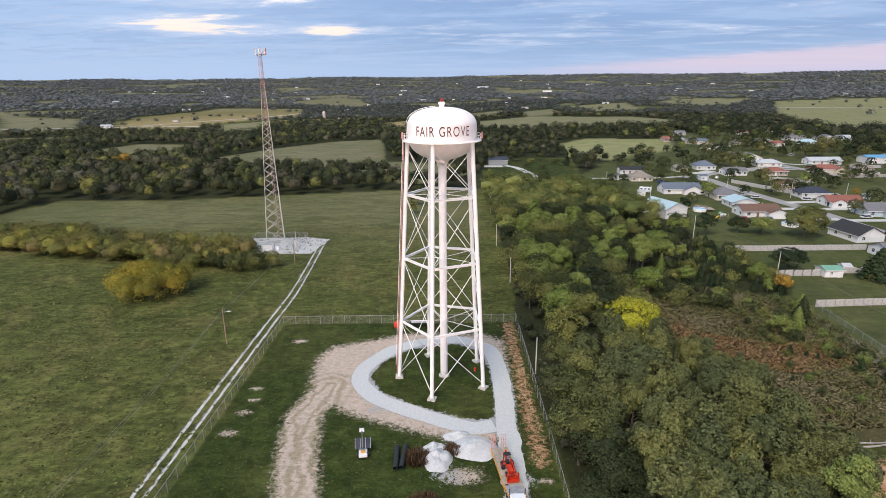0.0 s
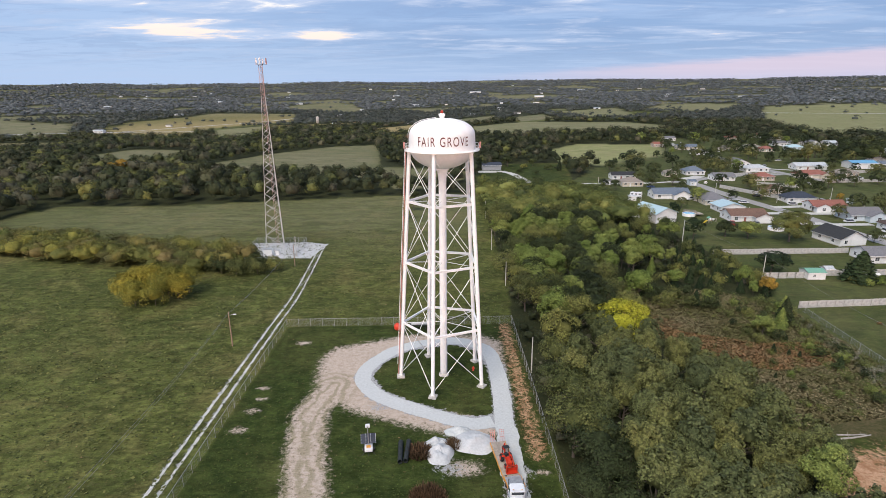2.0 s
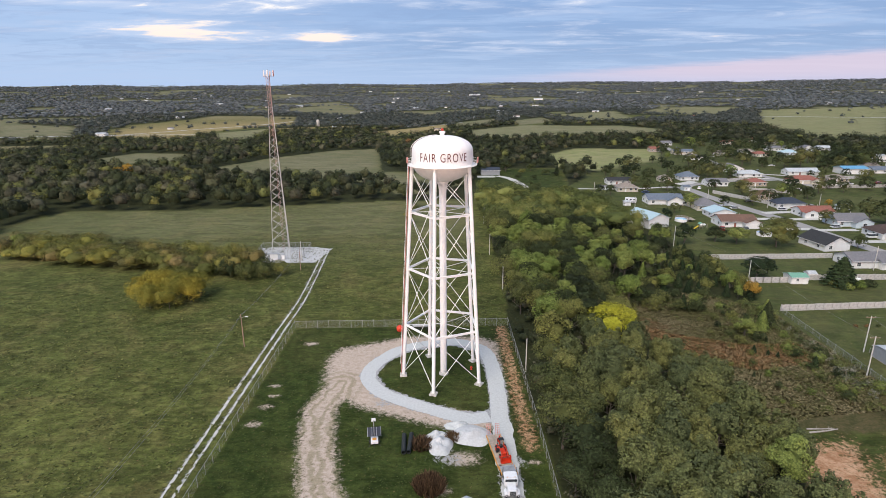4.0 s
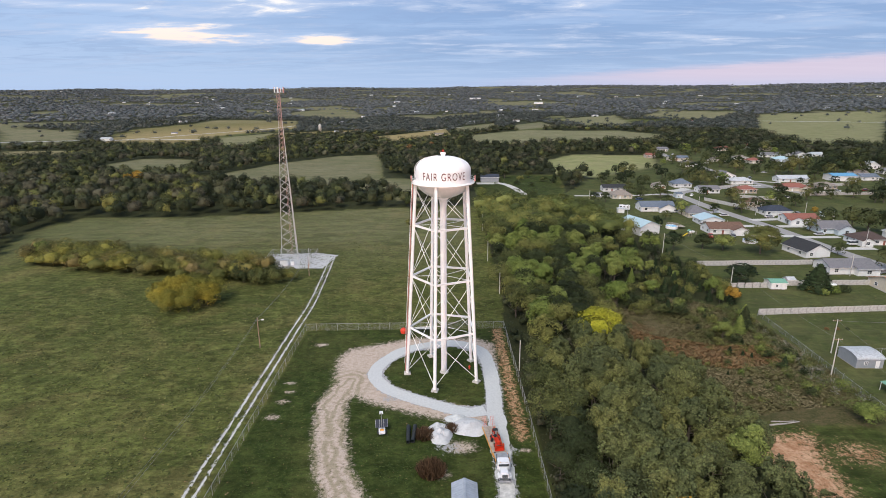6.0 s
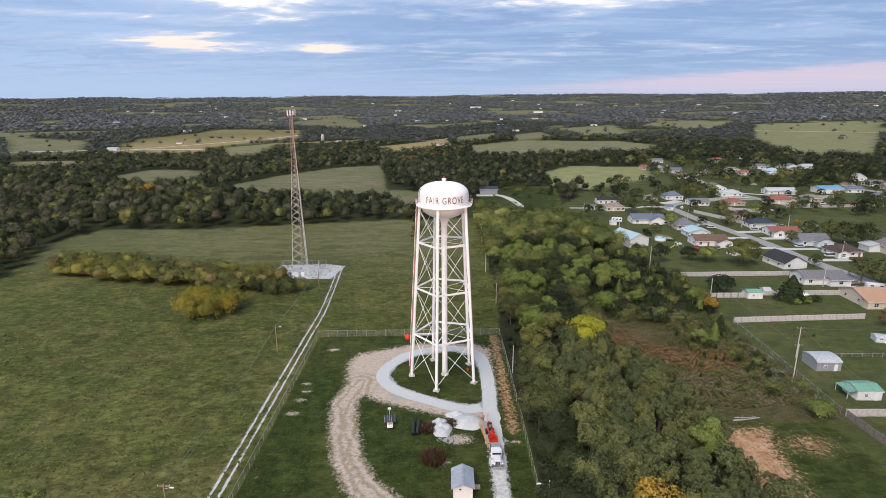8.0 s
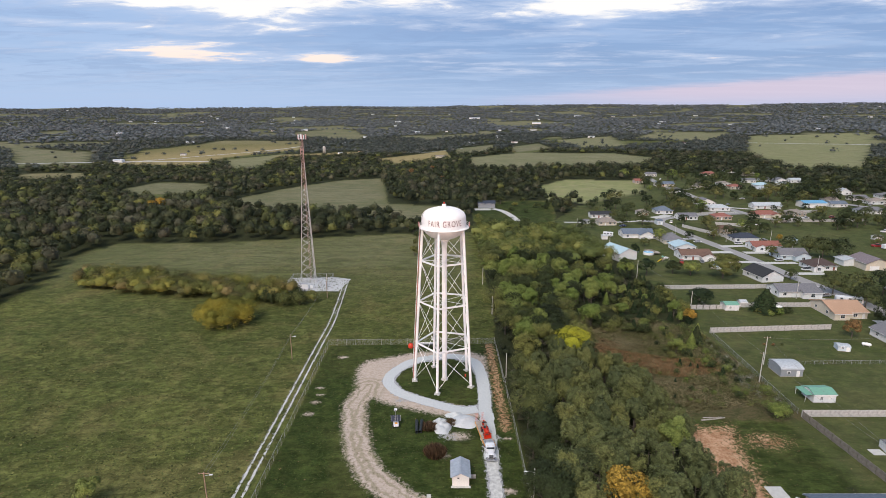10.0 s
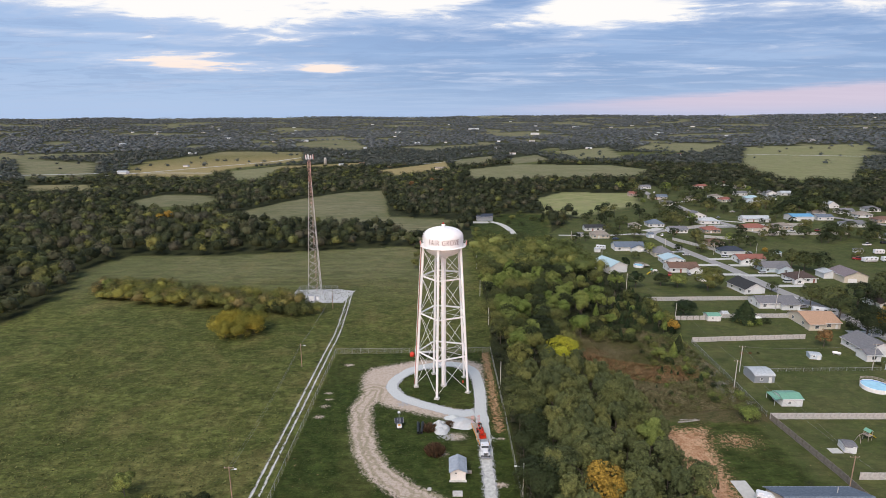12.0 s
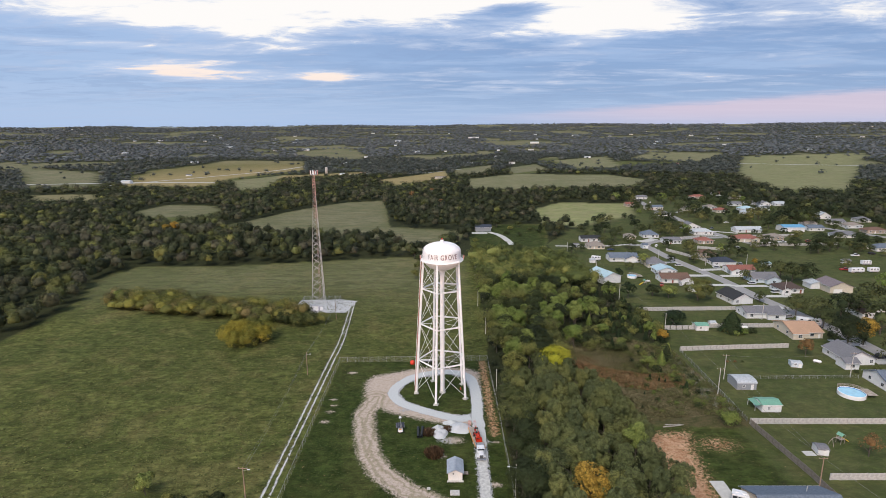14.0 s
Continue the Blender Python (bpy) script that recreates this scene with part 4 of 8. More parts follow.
def smooth_line(pts, n=6):
    """Catmull-Rom through pts."""
    P = [pts[0]] + pts + [pts[-1]]
    out = []
    for a, b, c, d in zip(P, P[1:], P[2:], P[3:]):
        for i in range(n):
            u = i / n
            out.append(tuple(0.5 * (2 * b[j] + (c[j] - a[j]) * u + (2 * a[j] - 5 * b[j] + 4 * c[j] - d[j]) * u * u + (3 * b[j] - a[j] - 3 * c[j] + d[j]) * u ** 3) for j in (0, 1)))
    return out + [pts[-1]]


# ---- gravel and roads ----
M["gravel"] = material("white_gravel", (0.50, 0.515, 0.51), 0.95, vary=0.10, scale=2.5, bump=0.5, stain=0.35)
M["gravel_thin"] = material("thin_gravel", (0.50, 0.495, 0.47), 0.95, vary=0.25, scale=1.2, bump=0.4, stain=0.6)


def road(name, pts, width, mat, label, wob=0.0, dz=0.03, step=2.0, seed=1, smooth=6):
    bm = bmesh.new()
    strip_mesh(bm, smooth_line(pts, smooth) if smooth else pts, width, dz, step, wob, seed)
    return tagged(part(name, bm, M[mat], None), label, "road", kind="structure")


RING = [(8.8, -16.5), (4.0, -17.0), (-6.5, -12.0), (-13.5, -7.2), (-16.8, -0.5), (-14.6, 6.5), (-8.5, 13.0), (2.5, 15.8), (9.0, 11.8), (11.0, 4.0), (11.2, -8.0), (10.8, -18.0)]
road("ring_road", RING, 3.4, "gravel", "white crushed gravel ring track round the tower", 0.10, 0.035, 0.5)
road("gravel_road", [(10.9, -15), (10.9, -28), (11.0, -38)], 3.4, "gravel", "white gravel drive into the yard", 0.25, 0.05, 0.5, 2)
road("gravel_road", [(11.0, -37.5), (11.0, -48), (10.9, -60), (11, -120)], 2.6, "gravel_thin", "thin worn gravel drive with dark patches", 0.3, 0.045, 0.5, 5)
for dx in (-0.9, 0.9):
    road("gravel_track", [(-46.3 + dx, 96), (-42.9 + dx, 47), (-42.9 + dx, 24), (-42.9 + dx, -55), (-43.5 + dx, -140)], 0.5, "gravel_thin", "pale gravel wheel track across the meadow", 0.45, 0.03, 0.5, 3 + int(dx))


# ---- the fenced yard ----
M["orange_paint"] = material("orange_paint", (0.52, 0.036, 0.013), 0.45, vary=0.15, scale=2, stain=0.2)
M["amber"] = material("amber_paint", (0.62, 0.30, 0.06), 0.6, vary=0.2)
M["black_rubber"] = material("black_rubber", (0.025, 0.025, 0.027), 0.8, vary=0.3)
M["black_plastic"] = material("black_plastic", (0.022, 0.026, 0.026), 0.5, vary=0.3)
M["deck_wood"] = material("deck_wood", (0.36, 0.31, 0.26), 0.9, vary=0.3, scale=1.5, stain=0.3)
M["truck_white"] = material("truck_white", (0.72, 0.73, 0.75), 0.3, vary=0.05, spec=0.5)
M["glass_dark"] = material("dark_glass", (0.02, 0.025, 0.03), 0.08, vary=0.1, spec=0.7)
M["chrome"] = material("chrome", (0.6, 0.6, 0.62), 0.2, metal=0.9, vary=0.1)
M["panel_blue"] = material("solar_cells", (0.02, 0.025, 0.04), 0.45, vary=0.2, spec=0.5)
M["roof_metal"] = material("grey_metal_roof", (0.36, 0.40, 0.45), 0.5, metal=0.2, vary=0.15, scale=0.8, stain=0.3)
M["cream_siding"] = material("pump_house_siding", (0.72, 0.70, 0.66), 0.7, vary=0.06)
M["dead_grass"] = leaf_material("dead_brush", [(0.075, 0.046, 0.028), (0.13, 0.085, 0.045)])
M["wire"] = material("wire", (0.20, 0.20, 0.20), 0.6)
M["red_tank"] = material("red_plastic", (0.62, 0.06, 0.03), 0.5, vary=0.1)
M["fence_wire"] = material("fence_wire", (0.30, 0.31, 0.32), 0.5, metal=0.4, vary=0.1)


def mesh_of(name, bm, mat):
    me = bpy.data.meshes.new(name)
    bm.to_mesh(me)
    bm.free()
    for m in (mat if isinstance(mat, (list, tuple)) else [mat]):
        me.materials.append(m)
    return me


def chain_fence(pts, label, h=2.1, gap=3.0, cell=0.28, wire=0.022):
    f = root("chain_link_fence", pose(pts[0][0], pts[0][1], 0), label, "fence")
    o = Vector((pts[0][0], pts[0][1], 0))
    bm = bmesh.new()
    rod(bm, (0, 0, -0.05), (0, 0, h + 0.05), 0.045, sides=6)
    rod(bm, (0, 0, h), (0.0, -0.18, h + 0.3), 0.025, sides=5)
    post = mesh_of("post", bm, M["galv"])
    for (x0, y0), (x1, y1) in zip(pts, pts[1:]):
        L = math.hypot(x1 - x0, y1 - y0)
        d = Vector(((x1 - x0) / L, (y1 - y0) / L, 0))
        a = Vector((x0, y0, 0)) - o
        n = max(1, round(L / gap))
        ang = math.atan2(d.y, d.x)
        for i in range(n + (1 if (x1, y1) == pts[-1] else 0)):
            p = a + d * (L * i / n)
            child("post", post, f, Matrix.Translation(p + Vector((0, 0, float(gz(p.x + o.x, p.y + o.y))))) @ Matrix.Rotation(ang, 4, "Z"))
        bm = bmesh.new()
        rod(bm, a + Vector((0, 0, h)), a + d * L + Vector((0, 0, h)), 0.035, sides=6)
        part("top_rail", bm, M["galv"], f)
        bm = bmesh.new()
        nrm = Vector((-d.y, d.x, 0)) * 0.01
        k = int((L + h) / cell)
        for i in range(k):
            for sgn in (0, 1):
                s0, s1 = i * cell - h, i * cell
                z0, z1 = 0.05, h
                if s0 < 0:
                    z0, s0 = 0.05 - s0 * (h / h), 0.0
                if s1 > L:
                    z1, s1 = h - (s1 - L), L
                if z1 - z0 < 0.1:
                    continue
                if sgn:
                    s0, s1 = L - s0, L - s1
                p, q = a + d * s0 + Vector((0, 0, z0)), a + d * s1 + Vector((0, 0, z1))
                w = Vector((0, 0, wire))
                bm.faces.new([bm.verts.new(v) for v in (p - nrm, p - nrm + w, q - nrm + w, q - nrm)])
        part("wire_mesh", bm, M["fence_wire"], f, "grey chain-link mesh")
    return f


chain_fence([(-38.8, -110), (-38.9, -54), (-39.4, 24), (17.0, 25.4), (17.6, -20), (17.7, -110)], "grey chain-link fence with steel posts round the yard")


def lumpy(name, x, y, rx, ry, h, mat, label, category, seed):
    bm = bmesh.new()
    n, k = 40, 14
    rings = []
    for j in range(k):
        u = j / (k - 1)
        ring = []
        for i in range(n):
            a = 2 * math.pi * i / n
            nz = noise.noise((math.cos(a) * 1.3 + seed, math.sin(a) * 1.3, u * 2))
            r = 1 + 0.22 * nz
            z = h * max(0.0, (1 - u ** 1.6)) * (1 + 0.55 * noise.noise((math.cos(a) * u * 2.2 + seed, math.sin(a) * u * 2.2, 4)) + 0.15 * noise.noise((math.cos(a) * u * 9 + seed, math.sin(a) * u * 9, 2))) - 0.03 * u
            ring.append(bm.verts.new((rx * u * r * math.cos(a), ry * u * r * math.sin(a), z)) if j else None)
        rings.append(ring)
    c = bm.verts.new((0, 0, h))
    for i in range(n):
        bm.faces.new((c, rings[1][i], rings[1][(i + 1) % n]))
    for a, b in zip(rings[1:], rings[2:]):
        for i in range(n):
            bm.faces.new((a[i], b[i], b[(i + 1) % n], a[(i + 1) % n]))
    ob = part(name, bm, M[mat], None, smooth=True)
    ob.location = (x, y, 0.0)
    return tagged(ob, label, category)


M["gravel_pile"] = material("gravel_pile", (0.50, 0.51, 0.515), 0.95, vary=0.10, scale=3, bump=0.6, stain=0.12)
lumpy("gravel_heap", -0.6, -25.6, 2.4, 2.8, 1.5, "gravel_pile", "rounded heap of white crushed gravel", "gravel heap", 3)
lumpy("gravel_heap", -1.0, -22.9, 2.1, 1.5, 1.1, "gravel_pile", "small heap of white crushed gravel", "gravel heap", 5)
lumpy("gravel_heap", 5.0, -22.6, 4.0, 3.3, 1.15, "gravel_pile", "broad heap of white crushed gravel beside the drive", "gravel heap", 9)
lumpy("gravel_heap", 2.6, -19.6, 2.6, 1.5, 0.8, "gravel", "low spread of pale gravel", "gravel heap", 12)


def dead_clump(x, y, r, h, n, seed, label):
    """Tall dry stems."""
    rng = np.random.default_rng(seed)
    a, q = rng.uniform(0, 6.28, n), np.sqrt(rng.uniform(0, 1, n))
    bx, by = r * q * np.cos(a), r * q * np.sin(a)
    hh = h * rng.uniform(0.5, 1.1, n) * (1 - 0.45 * q)
    lx, ly = bx * 1.25 + rng.normal(0, 0.2, n), by * 1.25 + rng.normal(0, 0.2, n)
    w = rng.uniform(0.03, 0.09, n)
    wx, wy = np.cos(a * 7) * w, np.sin(a * 7) * w
    V = np.stack([np.stack([bx - wx, by - wy, 0 * bx], 1), np.stack([bx + wx, by + wy, 0 * bx], 1), np.stack([lx + wx * .5, ly + wy * .5, hh], 1), np.stack([lx - wx * .5, ly - wy * .5, hh], 1)], 1).reshape(-1, 3)
    ob = new("dead_brush", raw_mesh("dead_brush", V, np.arange(len(V)).reshape(-1, 4), M["dead_grass"]))
    ob.location = (x, y, 0)
    return tagged(ob, label, "dry bush", kind="stuff")


dead_clump(-2.2, -36.2, 2.3, 2.4, 1500, 1, "reddish brown clump of tall dry stems")
dead_clump(-3.9, -25.4, 1.9, 1.4, 900, 2, "brown dry weeds beside the gravel heap")
dead_clump(1.6, -23.5, 1.3, 1.3, 500, 3, "brown dry weeds between the gravel heaps")


def pipe(x, y, L, r, ang):
    bm = bmesh.new()
    k = int(L / 0.15)
    n = 16
    prof = []
    for i in range(k + 1):
        prof.append((r * (1.0 if i % 2 else 0.94), -L / 2 + L * i / k))
    prof = prof + [(r * 0.85, L / 2), (r * 0.85, -L / 2)]
    rings = [[bm.verts.new((q * math.cos(6.2832 * j / n), q * math.sin(6.2832 * j / n), z)) for j in range(n)] for q, z in prof]
    for a, b in zip(rings, rings[1:] + rings[:1]):
        for j in range(n):
            bm.faces.new((a[j], a[(j + 1) % n], b[(j + 1) % n], b[j]))
    ob = part("culvert_pipe", bm, M["black_plastic"], None)
    ob.matrix_basis = pose(x, y, r, 90, 0, ang)
    return tagged(ob, "black corrugated plastic culvert pipe lying on grass", "pipe", "culvert pipes")


pipe(-7.0, -25.4, 5.2, 0.42, 3)
pipe(-5.9, -25.2, 5.2, 0.42, -2)


def wheel(name, parent, x, y, z, r, w, rim="galv"):
    bm = bmesh.new()
    for a, b, rr in ((-w / 2, w / 2, r),):
        rod(bm, (a, 0, 0), (b, 0, 0), rr, rr, 20)
    bmesh.ops.bevel(bm, geom=[e for e in bm.edges if abs(e.verts[0].co.x - e.verts[1].co.x) < 1e-4], offset=r * 0.12, segments=2, affect="EDGES")
    t = part("tyre", bm, M["black_rubber"], parent)
    t.location = (x, y, z)
    bm = bmesh.new()
    rod(bm, (-w / 2 - 0.02, 0, 0), (w / 2 + 0.02, 0, 0), r * 0.52, r * 0.52, 14)
    part("rim", bm, M[rim], t)
    return t


def semi_truck(m):
    t = root("semi_truck", m, "white conventional semi tractor truck parked on gravel", "truck")
    W = M["truck_white"]
    def bx(name, dims, mat, bev=0.08, label=""):
        bm = bmesh.new()
        for d in dims:
            vs = box(bm, *d)
        if bev:
            bmesh.ops.bevel(bm, geom=bm.edges[:], offset=bev, segments=2, affect="EDGES")
        return part(name, bm, mat, t, label)
    # front toward -y
    bx("hood", [(0, 1.15, 1.45, 1.35, 2.1, 1.1)], W, 0.15)
    for s in (-1, 1):
        bx("fender", [(s * 0.93, 0.95, 1.0, 0.55, 1.5, 0.75)], W, 0.2)
        bx("headlight", [(s * 0.93, 0.18, 1.05, 0.4, 0.1, 0.28)], M["chrome"], 0.03)
        bx("fuel_tank", [(s * 1.0, 4.0, 0.75, 0.5, 1.6, 0.6)], M["chrome"], 0.15)
        bx("mirror", [(s * 1.38, 2.15, 2.15, 0.14, 0.12, 0.7)], M["chrome"], 0.03)
        bm = bmesh.new()
        rod(bm, (s * 1.05, 3.92, 0.9), (s * 1.05, 3.92, 3.2), 0.08, sides=10)
        part("exhaust_stack", bm, M["chrome"], t)
    bx("cab", [(0, 2.9, 1.85, 2.15, 1.7, 1.8)], W, 0.2)
    bx("windscreen", [(0, 2.03, 2.3, 1.8, 0.08, 0.55)], M["glass_dark"], 0.03)
    for s in (-1, 1):
        bx("side_window", [(s * 1.075, 2.9, 2.25, 0.05, 1.0, 0.55)], M["glass_dark"], 0)
        bx("visor_light", [(s * 0.6, 2.2, 2.78, 0.16, 0.1, 0.08)], M["amber"], 0.02)
    bx("grille", [(0, 0.09, 1.4, 1.0, 0.08, 0.9)], M["chrome"], 0.02)
    bx("grille_bars", [(0.0, 0.035, 1.08 + 0.16 * i, 0.9, 0.04, 0.07) for i in range(5)], M["black_plastic"], 0)
    bx("bumper", [(0, 0.0, 0.55, 2.4, 0.25, 0.4)], M["chrome"], 0.06)
    bx("visor", [(0, 1.98, 2.64, 1.9, 0.25, 0.1)], W, 0.03)
    bx("chassis", [(0, 4.2, 0.8, 0.85, 7.4, 0.3)], M["black_plastic"], 0.03)
    for y in (0.95, 6.1, 7.3):
        for s in (-1, 1):
            wheel("wheel", t, s * 0.98, y, 0.5, 0.5, 0.32 if y < 2 else 0.5, "chrome")
    return t


def flat_trailer(m):
    """Front at y = 0, runs to +y."""
    t = root("flatbed_trailer", m, "low flatbed trailer with timber deck and amber side rails", "trailer")
    L, H = 12.4, 0.95
    for i in range(12):
        bm = bmesh.new()
        box(bm, -1.12 + i * 0.204, 4.9 + 1.9, H, 0.185, 9.0, 0.06)
        part("plank", bm, M["deck_wood"], t)
    for i in range(10):
        bm = bmesh.new()
        box(bm, -1.1 + i * 0.245, 1.15, H + 0.48, 0.225, 2.3, 0.06)
        part("plank", bm, M["galv"], t)
    for s in (-1, 1):
        bm = bmesh.new()
        box(bm, s * 1.27, 6.8, H - 0.12, 0.1, 9.1, 0.3)
        box(bm, s * 1.27, 1.15, H + 0.36, 0.1, 2.4, 0.26)
        box(bm, s * 1.27, 2.3, H + 0.12, 0.1, 0.3, 0.6)
        part("side_rail", bm, M["amber"], t, "amber painted side rail")
        bm = bmesh.new()
        for j in (-0.34, 0.0, 0.34):
            rod(bm, (s * 0.8 + j, 11.3, H), (s * 0.8 + j, 11.9, H + 1.9), 0.04, sides=5)
        for k in range(6):
            u = k / 5
            rod(bm, (s * 0.8 - 0.34, 11.3 + 0.6 * u, H + 1.9 * u), (s * 0.8 + 0.34, 11.3 + 0.6 * u, H + 1.9 * u), 0.035, sides=5)
        part("ramp", bm, M["pinkish"], t, "upright faded red loading ramp")
    bm = bmesh.new()
    box(bm, 0, 2.35, H + 0.2, 2.4, 0.08, 0.5)
    part("gooseneck_riser", bm, M["amber"], t)
    bm = bmesh.new()
    box(bm, 0, 5.7, H - 0.3, 0.9, 11.0, 0.3)
    part("beam", bm, M["black_plastic"], t)
    for y in (8.3, 9.4):
        for s in (-1, 1):
            wheel("wheel", t, s * 0.98, y, 0.42, 0.42, 0.45)
    return t


def tractor(m):
    """Compact loader tractor, bucket toward -y."""
    t = root("loader_tractor", m, "orange compact tractor with loader and backhoe on trailer", "tractor")
    O = M["orange_paint"]
    def bx(name, d, mat, bev=0.05, rot=None):
        bm = bmesh.new()
        box(bm, *d, rot)
        bmesh.ops.bevel(bm, geom=bm.edges[:], offset=bev, segments=1, affect="EDGES")
        return part(name, bm, mat, t)
    bx("hood", (0, -0.9, 1.05, 0.72, 1.5, 0.65), O, 0.12)
    bx("chassis", (0, -0.1, 0.65, 0.5, 2.9, 0.3), M["black_plastic"])
    bx("seat", (0, 0.55, 1.2, 0.5, 0.5, 0.5), M["black_plastic"], 0.1)
    for s in (-1, 1):
        bx("fender", (s * 0.62, 0.55, 1.15, 0.35, 1.0, 0.12), O)
        bx("roll_bar_post", (s * 0.5, 0.95, 1.75, 0.08, 0.08, 1.3), M["black_plastic"], 0.02)
        bm = bmesh.new()
        rod(bm, (s * 0.5, -0.1, 1.5), (s * 0.5, -1.3, 1.35), 0.09, sides=6)
        rod(bm, (s * 0.5, -1.3, 1.35), (s * 0.5, -2.2, 0.45), 0.09, sides=6)
        part("loader_arm", bm, O, t)
        wheel("wheel", t, s * 0.72, 0.6, 0.62, 0.62, 0.38, "orange_paint")
        wheel("wheel", t, s * 0.62, -1.2, 0.4, 0.4, 0.28, "orange_paint")
    bx("canopy", (0, 0.7, 2.42, 0.95, 0.8, 0.08), M["black_plastic"], 0.03)
    # bucket: open frame
    bm = bmesh.new()
    box(bm, 0, -2.35, 1.25, 1.7, 0.1, 0.14)
    box(bm, 0, -2.35, 0.12, 1.7, 0.7, 0.08)
    box(bm, 0, -2.05, 0.4, 1.7, 0.08, 0.6)
    for s in (-1, 1):
        box(bm, s * 0.83, -2.3, 0.65, 0.1, 0.4, 1.2)
    part("bucket", bm, O, t)
    bm = bmesh.new()
    rod(bm, (0, 1.3, 0.8), (0.05, 1.7, 2.3), 0.14, sides=6)
    rod(bm, (0.05, 1.7, 2.3), (0.1, 2.3, 1.3), 0.11, sides=6)
    box(bm, 0.1, 2.35, 1.05, 0.45, 0.4, 0.5)
    part("backhoe", bm, O, t)
    return t


semi_truck(pose(10.65, -39.3, 0.03, 0, 0, 1.5))
TR = pose(10.75, -34.9, 0.03, 0, 0, 9.0)
flat_trailer(TR)
tractor(TR @ pose(0.15, 5.9, 0.98, 0, 0, 2))


def solar_unit(m):
    t = root("solar_trailer", m, "small white trailer with solar panel and camera mast", "surveillance trailer")
    bm = bmesh.new()
    box(bm, 0, 0, 0.62, 1.3, 1.9, 0.5)
    bmesh.ops.bevel(bm, geom=bm.edges[:], offset=0.06, segments=2, affect="EDGES")
    part("body", bm, M["truck_white"], t)
    bm = bmesh.new()
    box(bm, 0, -0.2, 0.9, 0.7, 0.5, 0.25)
    part("battery_box", bm, M["amber"], t)
    rot = Matrix.Rotation(radians(32), 4, "X")
    bm = bmesh.new()
    box(bm, 0, 0.8, 1.75, 2.4, 1.7, 0.06, rot)
    pan = part("solar_panel", bm, M["panel_blue"], t)
    for i in range(4):
        bm = bmesh.new()
        box(bm, -1.2 + i * 0.8, 0.8, 1.75, 0.05, 1.72, 0.09, rot)
        part("panel_frame", bm, M["galv"], pan)
    bm = bmesh.new()
    rod(bm, (0, 0.1, 0.8), (0, 0.1, 4.6), 0.06, sides=8)
    mast = part("mast", bm, M["galv"], t)
    bm = bmesh.new()
    box(bm, 0, 0.1, 4.75, 0.7, 0.35, 0.3)
    rod(bm, (-0.25, -0.1, 4.5), (-0.25, -0.1, 4.72), 0.14, 0.14, 10)
    rod(bm, (0.25, -0.1, 4.5), (0.25, -0.1, 4.72), 0.14, 0.14, 10)
    part("camera_head", bm, M["truck_white"], mast)
    for sx in (-1, 1):
        wheel("wheel", t, sx * 0.85, 0.0, 0.33, 0.33, 0.22)
        for sy in (-1, 1):
            bm = bmesh.new()
            rod(bm, (sx * 0.6, sy * 0.9, 0.5), (sx * 1.1, sy * 1.25, 0.03), 0.04, sides=5)
            part("outrigger", bm, M["black_plastic"], t)
    bm = bmesh.new()
    rod(bm, (0, -0.9, 0.45), (0, -2.0, 0.4), 0.05, sides=6)
    part("tow_bar", bm, M["black_plastic"], t)
    return t


solar_unit(pose(-12.3, -24.6, 0, 0, 0, 8))


def pump_house():
    t = root("pump_house", pose(3.5, -44.8, 0), "small white pump house with grey metal gable roof", "shed")
    w, d, h, r = 3.6, 5.2, 2.4, 0.85
    bm = bmesh.new()
    prof = [(-w / 2, 0), (w / 2, 0), (w / 2, h), (0, h + r), (-w / 2, h)]
    A = [bm.verts.new((x, -d / 2, z)) for x, z in prof]
    B = [bm.verts.new((x, d / 2, z)) for x, z in prof]
    bm.faces.new(A), bm.faces.new(B[::-1])
    for i in range(5):
        j = (i + 1) % 5
        bm.faces.new((A[j], A[i], B[i], B[j]))
    part("wall", bm, M["cream_siding"], t)
    for s in (-1, 1):
        bm = bmesh.new()
        a = math.atan2(r, w / 2)
        L = math.hypot(r, w / 2) + 0.45
        rot = Matrix.Rotation(a * s, 4, "Y")
        c = Vector((s * (w / 4 + 0.16), 0, h + r / 2 + 0.02))
        box(bm, c.x, c.y, c.z, L, d + 0.8, 0.07, rot)
        rf = part("roof", bm, M["roof_metal"], t)
        for i in range(12):
            bm = bmesh.new()
            box(bm, c.x, -d / 2 - 0.35 + i * (d + 0.7) / 11, c.z + 0.05, L, 0.05, 0.05, rot)
            part("seam", bm, M["roof_metal"], rf)
    bm = bmesh.new()
    box(bm, 0, 0, h + r + 0.09, 0.4, d + 0.8, 0.05)
    part("ridge_cap", bm, M["roof_metal"], t)
    bm = bmesh.new()
    box(bm, -0.5, -d / 2 - 0.03, 2.0, 0.4, 0.05, 0.3)
    part("vent", bm, M["black_plastic"], t)
    bm = bmesh.new()
    box(bm, 2.6, 0.2, 0.35, 1.5, 1.2, 0.2)
    part("step_platform", bm, M["deck_wood"], t)
    bm = bmesh.new()
    box(bm, 0, -d / 2 - 0.3, 0.06, 4.2, 0.6, 0.12)
    part("sill_slab", bm, M["concrete"], t)


pump_house()


def slab(x, y, w, d, h=0.15, mat="concrete", label="square pale concrete slab in the grass"):
    bm = bmesh.new()
    box(bm, 0, 0, h / 2, w, d, h)
    bmesh.ops.bevel(bm, geom=bm.edges[:], offset=0.03, segments=1, affect="EDGES")
    ob = part("concrete_slab", bm, M[mat], None)
    ob.location = (x, y, float(gz(x, y)) - 0.02)
    return tagged(ob, label, "slab")


